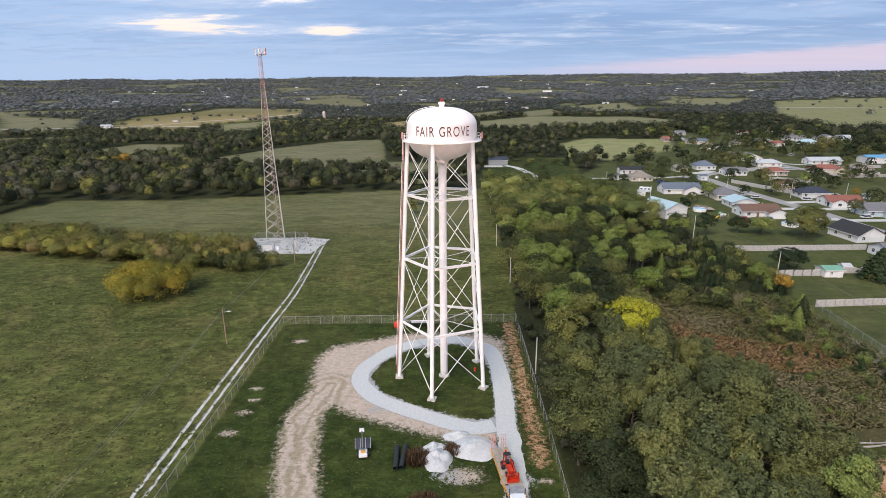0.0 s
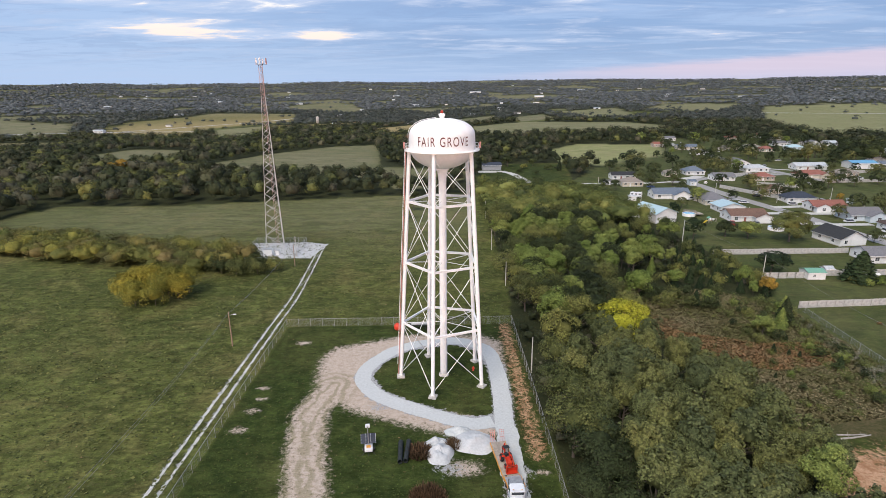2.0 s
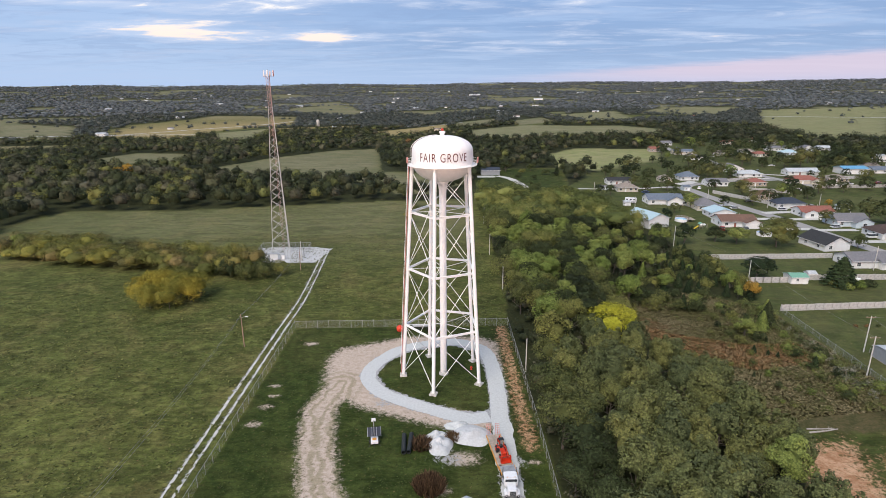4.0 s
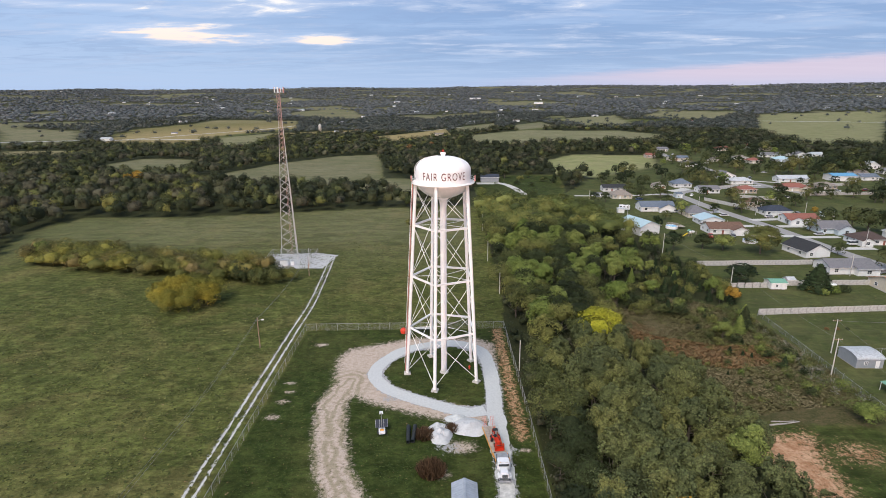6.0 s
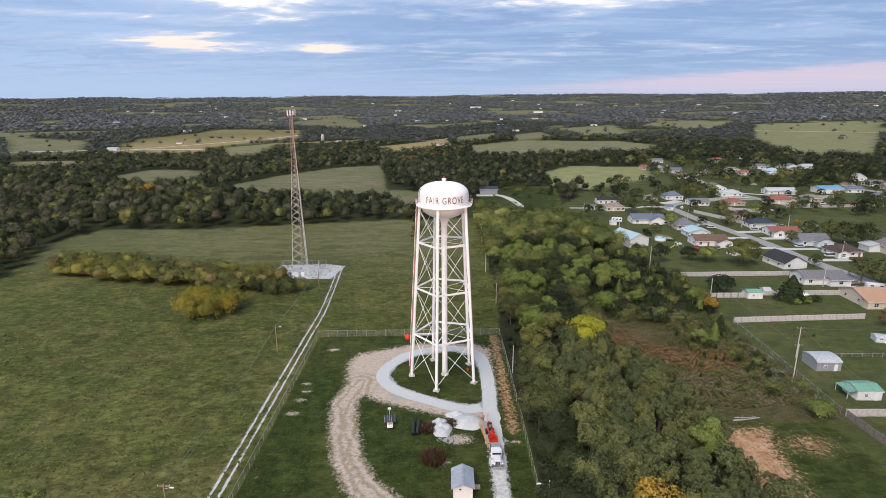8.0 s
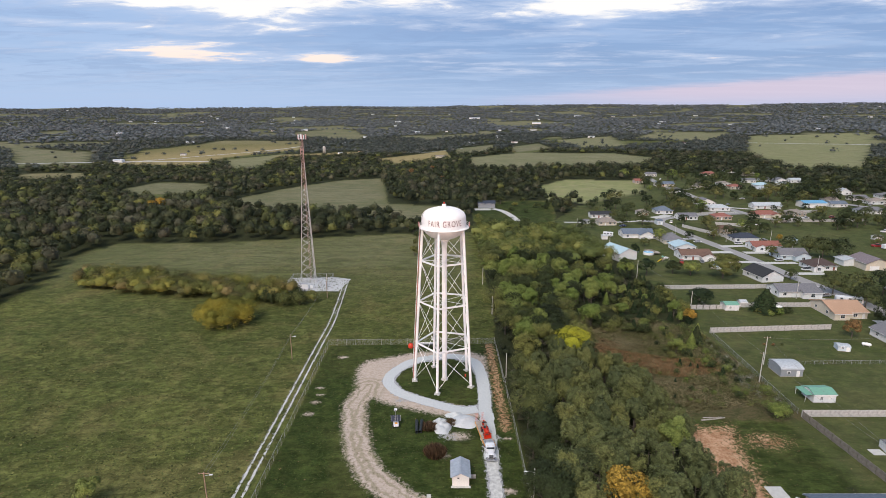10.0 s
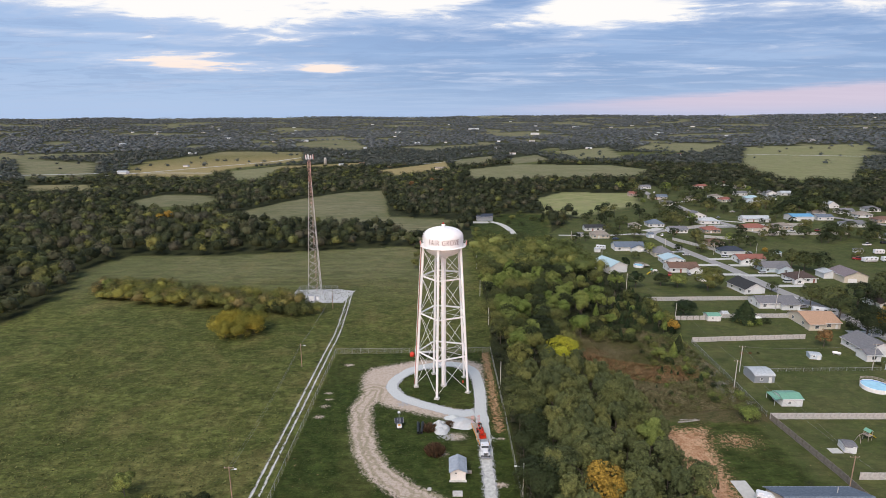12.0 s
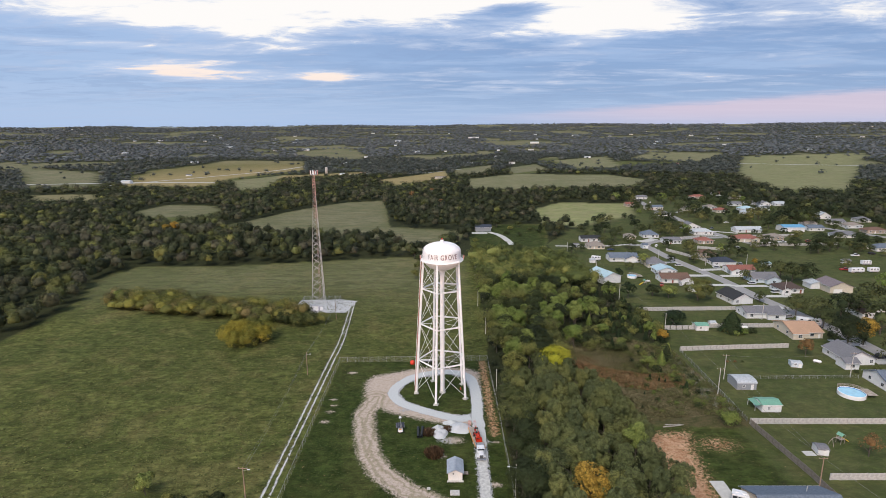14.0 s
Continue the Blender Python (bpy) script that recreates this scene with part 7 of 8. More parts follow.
# ---- timber fences ----
def panel_mesh(mat, seed):
    rng = random.Random(seed)
    bm = bmesh.new()
    n = 16
    pts = []
    for i in range(n):
        x0, x1 = -1.14 + i * 2.28 / n, -1.14 + (i + 1) * 2.28 / n
        dy, top = rng.uniform(-0.015, 0.015), 2.0 + rng.uniform(-0.06, 0.03)
        pts += [(x0, 0.03, top), (x0 + 0.008, dy, top), (x1 - 0.008, dy, top), (x1, 0.03, top)]
    F = [[bm.verts.new((x, y, 0.03)) for x, y, z in pts], [bm.verts.new((x, y, z)) for x, y, z in pts]]
    Bk = [[bm.verts.new((x, 0.06, 0.03)) for x, y, z in pts], [bm.verts.new((x, 0.06, z)) for x, y, z in pts]]
    for i in range(len(pts) - 1):
        bm.faces.new((F[0][i], F[0][i + 1], F[1][i + 1], F[1][i]))
        bm.faces.new((Bk[0][i + 1], Bk[0][i], Bk[1][i], Bk[1][i + 1]))
        bm.faces.new((F[1][i], F[1][i + 1], Bk[1][i + 1], Bk[1][i]))
    bmesh.ops.remove_doubles(bm, verts=bm.verts[:], dist=0.0001)
    return mesh_of("panel", bm, M[mat])


def post_mesh(mat):
    bm = bmesh.new()
    box(bm, 0, 0.09, 1.0, 0.12, 0.10, 2.1)
    return mesh_of("post", bm, M[mat])


PANELS = {m: ([panel_mesh(m, s) for s in range(3)], post_mesh(m)) for m in ("fence_wood", "fence_brown")}


def wood_fence(p, q, mat="fence_wood", label="weathered grey timber privacy fence"):
    L = math.hypot(q[0] - p[0], q[1] - p[1])
    n = max(1, round(L / 2.45))
    a = math.atan2(q[1] - p[1], q[0] - p[0])
    t = root("privacy_fence", pose(p[0], p[1], float(gz(*p)), 0, 0, math.degrees(a)), label, "fence", "timber fences")
    ms, pm = PANELS[mat]
    for i in range(n):
        x = (i + 0.5) * L / n
        child("panel", ms[random.randrange(3)], t, pose(x, 0, random.uniform(-0.03, 0.03), 0, random.uniform(-0.5, 0.5), random.uniform(-0.6, 0.6)))
        child("post", pm, t, pose(i * L / n, 0, 0))
    child("post", pm, t, pose(L, 0, 0))


wood_fence((94.9, 34.5), (140, 37.5))
wood_fence((92.8, -20.5), (178, -20.6))
wood_fence((92.6, -21), (94.6, -46), "fence_brown", "brown timber privacy fence along the yard")
wood_fence((94.6, -46), (94.9, -70), "fence_brown", "brown timber privacy fence along the yard")
wood_fence((98.5, -47.2), (122, -47.2))
wood_fence((94.6, 82.8), (143, 84))
wood_fence((97.6, 57.8), (111, 58))
wood_fence((118.5, 60.2), (148, 60.4))
wood_fence((157, 66), (163, 60), "fence_brown", "short brown timber fence beside the house")
wood_fence((186, 222), (205, 212))
wood_fence((160, 214), (176, 178))
wood_fence((228, 228), (296, 232))
wood_fence((240, 262), (286, 266))
wood_fence((180, 252), (206, 262))
chain_fence([(92.7, -19), (94.4, 34)], "dark weathered chain-link fence along rough ground", 1.5, 3.0, 0.3, 0.03)
chain_fence([(101, 9.2), (148, 10.2)], "low grey chain-link fence between lawns", 1.2, 3.0, 0.4, 0.02)


# ---- sheds and garden things ----
def shed(x, y, w, d, h, wall, roof, label, ang=0, arch=False, axis="x", pitch=0.4, lean=0.0):
    t = root("garden_shed", pose(x, y, float(gz(x, y)), 0, 0, ang), label, "shed", "garden sheds")
    if arch:
        bm = bmesh.new()
        L, D = w, d
        n = 10
        prof = [(-D / 2, -0.1)] + [(-D / 2 * math.cos(math.pi * i / n), h * 0.72 + h * 0.28 * math.sin(math.pi * i / n)) for i in range(n + 1)] + [(D / 2, -0.1)]
        A = [bm.verts.new((-L / 2, yy, z)) for yy, z in prof]
        B = [bm.verts.new((L / 2, yy, z)) for yy, z in prof]
        bm.faces.new(A), bm.faces.new(B[::-1])
        bmesh.ops.recalc_face_normals(bm, faces=bm.faces[:])
        k = len(prof)
        for i in (0, k - 2, k - 1):
            bm.faces.new((A[i], A[(i + 1) % k], B[(i + 1) % k], B[i]))
        part("wall", bm, M[wall], t)
        bm = bmesh.new()
        rows = []
        for p in prof[1:-1]:
            up = Vector((0, p[0] * 0.03, 0.05))
            rows.append([bm.verts.new(Vector((sx * (L / 2 + 0.15), p[0] * 1.02, p[1])) + up * kk) for sx in (-1, 1) for kk in (0.3, 1.6)])
        for a, b in zip(rows, rows[1:]):
            for i, j in ((0, 2), (1, 3), (0, 1), (2, 3)):
                bm.faces.new((a[i], a[j], b[j], b[i]))
        bmesh.ops.recalc_face_normals(bm, faces=bm.faces[:])
        part("roof", bm, M[roof], t)
    else:
        house_block(t, 0, 0, w, d, h, pitch, axis, False, wall, roof, 0.2)
    if lean:
        bm = bmesh.new()
        box(bm, -w / 2 - lean / 2, 0.3, h * 0.9, lean, d * 0.95, 0.06, Matrix.Rotation(radians(-6), 4, "Y"))
        part("lean_to_roof", bm, M[roof], t)
        for s in (-1, 1):
            bm = bmesh.new()
            rod(bm, (-w / 2 - lean + 0.15, 0.3 + s * d * 0.42, 0), (-w / 2 - lean + 0.15, 0.3 + s * d * 0.42, h * 0.86), 0.06, sides=6)
            part("lean_to_post", bm, M["trim_white"], t)
    door_on(t, w * 0.28, -d / 2 - 0.03, 0.95, min(1.95, h * 0.85))
    if w > 3.5:
        window(t, -w * 0.15, -d / 2 - 0.02, 1.35, 0.7, 0.7, "f")
    bm = bmesh.new()
    box(bm, 0, 0, 0.0, w + 0.1, d + 0.1, 0.22)
    part("skid_base", bm, M["deck_wood"], t)


shed(103.6, 4.6, 6.6, 6.4, 3.3, "siding_grey", "roof_pale", "grey metal shed with rounded pale roof", arch=True)
shed(103.4, -11.0, 6.0, 5.0, 2.4, "siding_white", "roof_green", "white shed with green metal roof", lean=2.0, pitch=0.3)
shed(132.0, 20.5, 3.6, 3.4, 1.9, "siding_blue", "roof_pale", "small pale shed with grey roof on lawn", ang=-14, arch=True)
shed(104.2, -35.0, 2.8, 3.4, 2.2, "siding_white", "roof_grey", "small white barn-style shed with grey roof", ang=-10, arch=True, axis="y")
shed(113.9, 58.8, 5.4, 4.6, 2.2, "siding_white", "roof_green", "white shed with pale green roof", pitch=0.3)
shed(120.5, 61.8, 2.6, 2.6, 2.0, "siding_white", "roof_pale", "small white shed by the timber fence", pitch=0.5)
shed(205, 168, 5.2, 4.6, 2.4, "siding_blue", "roof_lightblue", "small white and blue shed on lawn", ang=20)
shed(262, 176, 4, 4, 2.2, "siding_white", "roof_grey", "small white shed near trailers")
shed(98, 180, 3.5, 3, 2.2, "siding_white", "roof_pale", "small white shed beside the wood")
shed(98.5, 228, 4, 3.4, 2.2, "siding_grey", "roof_grey", "small grey shed beside trees")
shed(148, 224, 4, 5, 2.4, "siding_blue", "roof_bluegrey", "small blue-grey shed in a yard")
slab(100.8, -35.6, 2.9, 2.2, 0.12, "drivec", "pale concrete slab beside the small shed")
slab(69.6, -51, 3.6, 7, 0.1, "drivec", "pale concrete patio beside the house")


def propane(x, y, ang, label="white propane tank on short legs"):
    t = root("propane_tank", pose(x, y, float(gz(x, y)), 0, 0, ang), label, "propane tank", "propane tanks")
    bm = bmesh.new()
    lathe(bm, [(0.05, -1.35), (0.3, -1.28), (0.46, -1.05), (0.5, -0.9), (0.5, 0.9), (0.46, 1.05), (0.3, 1.28), (0.05, 1.35)], 18)
    bmesh.ops.transform(bm, matrix=pose(0, 0, 0.8, 0, 90, 0), verts=bm.verts[:])
    part("tank", bm, M["white_paint"], t, smooth=True)
    bm = bmesh.new()
    rod(bm, (0, 0, 1.25), (0, 0, 1.5), 0.18, 0.14, 12)
    part("dome", bm, M["white_paint"], t)
    for s in (-1, 1):
        bm = bmesh.new()
        box(bm, s * 0.8, 0, 0.2, 0.12, 0.7, 0.45)
        part("leg", bm, M["concrete"], t)


propane(141.8, 22.8, -35)
propane(133.5, 58.6, 0)
propane(117.5, 133, 5)


def pool(x, y, r, deck=True, covered=False, label="round blue above-ground pool with white wall"):
    t = root("swimming_pool", pose(x, y, float(gz(x, y))), label, "pool")
    bm = bmesh.new()
    lathe_open(bm, [(r, 0), (r, 1.25), (r - 0.12, 1.3), (r - 0.12, 0.1)], 40)
    part("wall", bm, M["white_paint"], t)
    bm = bmesh.new()
    lathe(bm, [(r - 0.13, 0.1), (r - 0.13, 0.95)], 40)
    part("water", bm, M["pool_cover" if covered else "pool_water"], t)
    bm = bmesh.new()
    lathe_open(bm, [(r - 0.10, 1.28), (r - 0.14, 0.97), (r - 0.2, 0.96)], 40)
    part("liner", bm, M["pool_liner"], t, "blue vinyl liner")
    if deck:
        bm = bmesh.new()
        box(bm, r + 1.3, -0.15, 1.12, 3.1, 4.6, 0.1)
        deck_ob = part("deck", bm, M["deck_wood"], t, "weathered grey timber deck")
        for i in range(16):
            bm = bmesh.new()
            box(bm, r + 1.3, -2.4 + i * 0.3, 1.2, 3.2, 0.27, 0.06)
            part("plank", bm, M["deck_wood"], deck_ob)
        for i in range(9):
            a = radians(-20 + i * 17)
            bm = bmesh.new()
            box(bm, (r + 0.5) * math.cos(a), (r + 0.5) * math.sin(a), 1.1, 0.1, 0.1, 2.2)
            part("deck_post", bm, M["deck_wood"], t)
        for i in range(8):
            a, b = radians(-20 + i * 17), radians(-3 + i * 17)
            bm = bmesh.new()
            for z in (1.7, 2.1):
                rod(bm, ((r + 0.5) * math.cos(a), (r + 0.5) * math.sin(a), z), ((r + 0.5) * math.cos(b), (r + 0.5) * math.sin(b), z), 0.05, sides=4)
            for k in range(1, 6):
                u = a + (b - a) * k / 6
                rod(bm, ((r + 0.5) * math.cos(u), (r + 0.5) * math.sin(u), 1.2), ((r + 0.5) * math.cos(u), (r + 0.5) * math.sin(u), 2.1), 0.025, sides=4)
            part("deck_rail", bm, M["deck_wood"], t)


def lathe_open(bm, prof, n):
    rings = [[bm.verts.new((r * math.cos(6.28319 * i / n), r * math.sin(6.28319 * i / n), z)) for i in range(n)] for r, z in prof]
    for a, b in zip(rings, rings[1:]):
        for i in range(n):
            bm.faces.new((a[i], a[(i + 1) % n], b[(i + 1) % n], b[i]))


M["pool_water"] = material("pool_water", (0.35, 0.62, 0.75), 0.08, vary=0.1, scale=0.8, spec=0.6)
M["pool_liner"] = material("pool_liner", (0.05, 0.20, 0.50), 0.4)
M["pool_cover"] = material("pool_cover", (0.50, 0.62, 0.70), 0.5, vary=0.15)
pool(136.4, -2.4, 4.0)
pool(136.5, 117, 3.0, False, True, "round pool with a pale blue cover")
pool(112, 143.5, 2.8, True, False, "small above-ground pool with white railing")


def playset(x, y, ang=20):
    t = root("swing_set", pose(x, y, float(gz(x, y)), 0, 0, ang), "timber play tower with yellow slide and green roof", "playset")
    for sx in (-0.7, 0.7):
        for sy in (-0.7, 0.7):
            bm = bmesh.new()
            rod(bm, (sx, sy, 0), (sx * 0.95, sy * 0.95, 2.6), 0.06, sides=6)
            part("post", bm, M["deck_wood"], t)
    bm = bmesh.new()
    box(bm, 0, 0, 1.4, 1.5, 1.5, 0.08)
    part("platform", bm, M["deck_wood"], t)
    bm = bmesh.new()
    box(bm, -0.4, 0, 2.85, 1.05, 1.7, 0.06, Matrix.Rotation(radians(-38), 4, "Y"))
    box(bm, 0.4, 0, 2.85, 1.05, 1.7, 0.06, Matrix.Rotation(radians(38), 4, "Y"))
    part("canopy", bm, M["roof_green"], t, "green canvas canopy")
    bm = bmesh.new()
    rot = Matrix.Rotation(radians(34), 4, "Y")
    box(bm, 1.8, -0.2, 0.75, 2.6, 0.55, 0.06, rot)
    for s in (-0.28, 0.28):
        box(bm, 1.8, -0.2 + s, 0.85, 2.6, 0.05, 0.2, rot)
    part("slide", bm, M["slide_yellow"], t, "yellow plastic slide")
    bm = bmesh.new()
    rod(bm, (-0.7, 0, 2.2), (-3.4, 0, 2.2), 0.07, sides=6)
    for s in (-0.8, 0.8):
        rod(bm, (-3.4, 0, 2.2), (-3.6, s, 0), 0.06, sides=6)
    part("swing_frame", bm, M["deck_wood"], t)
    for i in range(2):
        bm = bmesh.new()
        xx = -1.5 - i * 1.1
        for s in (-0.2, 0.2):
            rod(bm, (xx + s, 0, 2.2), (xx + s, 0, 0.6), 0.015, sides=4)
        box(bm, xx, 0, 0.58, 0.5, 0.2, 0.04)
        part("swing", bm, M["black_plastic"], t)


M["slide_yellow"] = material("yellow_plastic", (0.65, 0.48, 0.05), 0.5)
playset(112.8, -30.5)
playset(114, 128, 190)


def car(x, y, ang, paint, label, kind="sedan"):
    name = {"sedan": "car", "suv": "car", "van": "van", "pickup": "pickup_truck"}[kind]
    t = root(name, pose(x, y, float(gz(x, y)) + 0.08, 0, 0, ang), label, name.replace("_", " "), "parked cars")
    L, W, H = {"sedan": (4.6, 1.8, 1.42), "suv": (4.7, 1.9, 1.72), "van": (5.1, 1.95, 1.9), "pickup": (5.6, 1.95, 1.8)}[kind]
    cab = {"sedan": [(-1.35, 0.62), (-1.75, 0.0), (0.95, 0.62), (1.5, 0.0)], "suv": [(-2.05, 0.7), (-2.2, 0.0), (0.8, 0.7), (1.35, 0.0)], "van": [(-2.3, 0.85), (-2.4, 0.0), (1.1, 0.85), (1.9, 0.0)], "pickup": [(-0.6, 0.75), (-0.7, 0.0), (0.85, 0.75), (1.4, 0.0)]}[kind]
    base = H - cab[0][1]
    bm = bmesh.new()
    box(bm, 0, 0, (0.28 + base) / 2, L, W, base - 0.28)
    bmesh.ops.bevel(bm, geom=bm.edges[:], offset=0.14, segments=2, affect="EDGES")
    part("body", bm, M[paint], t)
    def cabin(bm, inset, z0, z1s):
        A = []
        for s in (-1, 1):
            A.append([bm.verts.new((xx, s * (W / 2 - inset - (0.16 if zz > 0 else 0)), base + zz * z1s + (z0 if zz == 0 else 0))) for xx, zz in (cab[1], cab[3], cab[2], cab[0])])
        a, b = A
        bm.faces.new(a[::-1]), bm.faces.new(b)
        for i in range(4):
            bm.faces.new((a[i], a[(i + 1) % 4], b[(i + 1) % 4], b[i]))
        bmesh.ops.recalc_face_normals(bm, faces=bm.faces[:])
    bm = bmesh.new()
    cabin(bm, 0.06, -0.05, 0.94)
    part("glasshouse", bm, M["window_glass"], t, "dark car windows")
    bm = bmesh.new()
    x0, x1 = cab[0][0], cab[2][0]
    box(bm, (x0 + x1) / 2, 0, H - 0.03, x1 - x0 + 0.1, W - 0.42, 0.08)
    bmesh.ops.bevel(bm, geom=bm.edges[:], offset=0.03, segments=1, affect="EDGES")
    part("roof", bm, M[paint], t)
    for sx in (-0.3 * L, 0.31 * L):
        for sy in (-1, 1):
            w = wheel("wheel", t, sx, sy * (W / 2 - 0.12), 0.33, 0.33, 0.22)
            w.rotation_euler = (0, 0, radians(90))
    for sy in (-1, 1):
        bm = bmesh.new()
        box(bm, L / 2 - 0.04, sy * W * 0.34, base - 0.2, 0.1, 0.34, 0.14)
        part("headlight", bm, M["chrome"], t)
    return t


M["car_white"] = material("car_white", (0.70, 0.70, 0.70), 0.25, vary=0.03, spec=0.5)
M["car_red"] = material("car_red", (0.35, 0.03, 0.03), 0.3, vary=0.05, spec=0.5)
M["car_black"] = material("car_black", (0.02, 0.02, 0.023), 0.25, vary=0.05, spec=0.5)
M["car_blue"] = material("car_blue", (0.05, 0.10, 0.25), 0.3, vary=0.05, spec=0.5)
M["car_grey"] = material("car_grey", (0.25, 0.26, 0.27), 0.3, vary=0.05, spec=0.5)

for cx, cy, ca, paint, kind, label in (
        (175.2, 129, 5, "car_white", "sedan", "white sedan parked on a driveway"), (178.7, 111.6, 2, "car_white", "van", "white van parked beside a house"), (161.6, 73, 10, "car_grey", "suv", "silver car parked beside a house"),
        (165.5, 58, 20, "car_black", "sedan", "black car parked beside a camper"), (249, 158.5, -10, "car_red", "pickup", "red and white pickup in a field"), (282.7, 196, 10, "car_white", "pickup", "white pickup parked on grass"),
        (298, 201, 0, "car_black", "suv", "dark car parked on grass"), (172.8, 165.5, 0, "car_white", "sedan", "white car parked beside a house"), (191.5, 172, 80, "car_grey", "suv", "grey car parked by a garage"),
        (214.4, 219.4, 30, "car_white", "suv", "white car parked in a yard"), (150.8, 170, 0, "car_white", "sedan", "white car parked at the kerb"), (172.6, 195, 10, "car_white", "pickup", "white pickup parked in a drive"),
        (120.8, 216.4, 15, "car_blue", "sedan", "blue car parked beside a house"), (122.8, 125.5, 70, "car_red", "pickup", "dark red pickup parked beside a house"), (133.7, 126.5, 75, "car_grey", "sedan", "grey car parked in a drive"),
        (128.1, 179.5, 20, "car_white", "pickup", "white pickup beside a garage"), (158.6, 228.5, 60, "car_white", "sedan", "white car parked on the street"), (260, 241, 0, "car_white", "pickup", "white pickup parked by a house"),
        (282, 245, 20, "car_red", "sedan", "red car parked on grass"), (236, 492, 80, "car_white", "sedan", "distant white car on a drive"), (240, 463, 70, "car_white", "suv", "distant white car on a drive"),
        (261, 329, 10, "car_white", "sedan", "white car parked by a house"), (234, 300, 40, "car_grey", "sedan", "grey car parked on a drive"), (349, 296, 30, "car_white", "sedan", "white car parked on the street"),
        (167, 187, 0, "car_black", "sedan", "black car parked on a drive"), (180, 20, 95, "car_white", "suv", "white car parked beside the street"), (168, 27, 10, "car_black", "pickup", "black pickup beside a house"), (229, 407, 20, "car_black", "sedan", "distant dark car beside a house")):
    car(cx, cy, ca, paint, label, kind)


def camper(x, y, ang, L=9.5, label="white motor home with dark stripes", name="camper", wheels=True):
    t = root(name, pose(x, y, float(gz(x, y)) + 0.05, 0, 0, ang), label, "camper", "campers")
    bm = bmesh.new()
    box(bm, 0, 0, 1.75, L, 2.4, 2.4)
    bmesh.ops.bevel(bm, geom=bm.edges[:], offset=0.18, segments=2, affect="EDGES")
    part("body", bm, M["truck_white"], t)
    for s in (-1, 1):
        bm = bmesh.new()
        box(bm, 0, s * 1.21, 1.1, L * 0.9, 0.03, 0.25)
        part("stripe", bm, M["car_grey"], t)
        for u in (-0.32, 0.0, 0.3):
            bm = bmesh.new()
            box(bm, u * L, s * 1.21, 2.2, 1.0, 0.04, 0.6)
            part("window", bm, M["window_glass"], t)
        for u in (-0.2, 0.28):
            w = wheel("wheel", t, u * L, s * 1.05, 0.4, 0.4, 0.25)
            w.rotation_euler = (0, 0, radians(90))
    for u in (-0.25, 0.2):
        bm = bmesh.new()
        box(bm, u * L, 0, 3.05, 0.8, 0.8, 0.25)
        part("roof_vent", bm, M["truck_white"], t)
    bm = bmesh.new()
    box(bm, L / 2 - 0.05, 0, 2.1, 0.12, 2.0, 0.8)
    part("windscreen", bm, M["window_glass"], t)


camper(165.5, 64.5, -20)
camper(252, 153, 5, 9, "white horse trailer parked on grass", "trailer")
camper(263, 154, 5, 6.5, "white enclosed trailer parked on grass", "trailer")
camper(102, 186, -20, 6, "small white camper beside the wood", "camper")
camper(272, 172, 0, 6, "white trailer parked by a shed", "trailer")
camper(71.0, -56.0, -25, 3.6, "white covered utility trailer on a patio", "trailer")

# ---- poles along the lots ----
for px, py, h, lab, mat in ((92.3, -1.7, 9.5, "pale grey wooden utility pole by the lot line", "greypole"), (99.9, 9.6, 9.3, "pale grey wooden utility pole on lawn", "greypole"), (145.6, 10.9, 9.5, "pale grey wooden utility pole on lawn", "greypole"),
                       (92.1, -52.4, 10.0, "brown wooden utility pole by the fence", "polewood"), (90.3, 98.4, 9.0, "grey wooden utility pole by the wood", "greypole"), (94.7, 158, 9.0, "grey wooden utility pole by the wood", "greypole"),
                       (97.6, 57.0, 8.0, "pale grey wooden utility pole by the fence", "greypole"), (147.6, 70.0, 8.5, "pale grey wooden utility pole beside a house", "greypole"), (181, 107.8, 8.5, "pale grey wooden pole by the street", "greypole"),
                       (143, 184, 8, "grey wooden pole by the street", "greypole"), (170, 187.5, 9, "grey wooden pole by the street", "greypole"), (168.6, 171.5, 8, "grey wooden pole by the street", "greypole"), (193, 168, 8, "grey wooden pole in a yard", "greypole"), (87.3, 207, 8, "grey wooden pole beside the wood", "greypole")):
    street_light(px, py, h, 0, lab, mat, lamp=False, crossbar=h > 9.1, name="utility_pole")
for p, q in (((92.1, -52.4, 9.7), (92.3, -1.7, 9.2)), ((92.3, -1.7, 9.2), (97.6, 57, 7.8)), ((97.6, 57, 7.8), (90.3, 98.4, 8.8)), ((90.3, 98.4, 8.8), (94.7, 158, 8.8)), ((99.9, 9.6, 9.0), (145.6, 10.9, 9.2)), ((92.1, -52.4, 9.7), (99.9, 9.6, 9.0)), ((92.1, -52.4, 9.7), (110, -130, 9.0))):
    wire(p, q, 1.0)

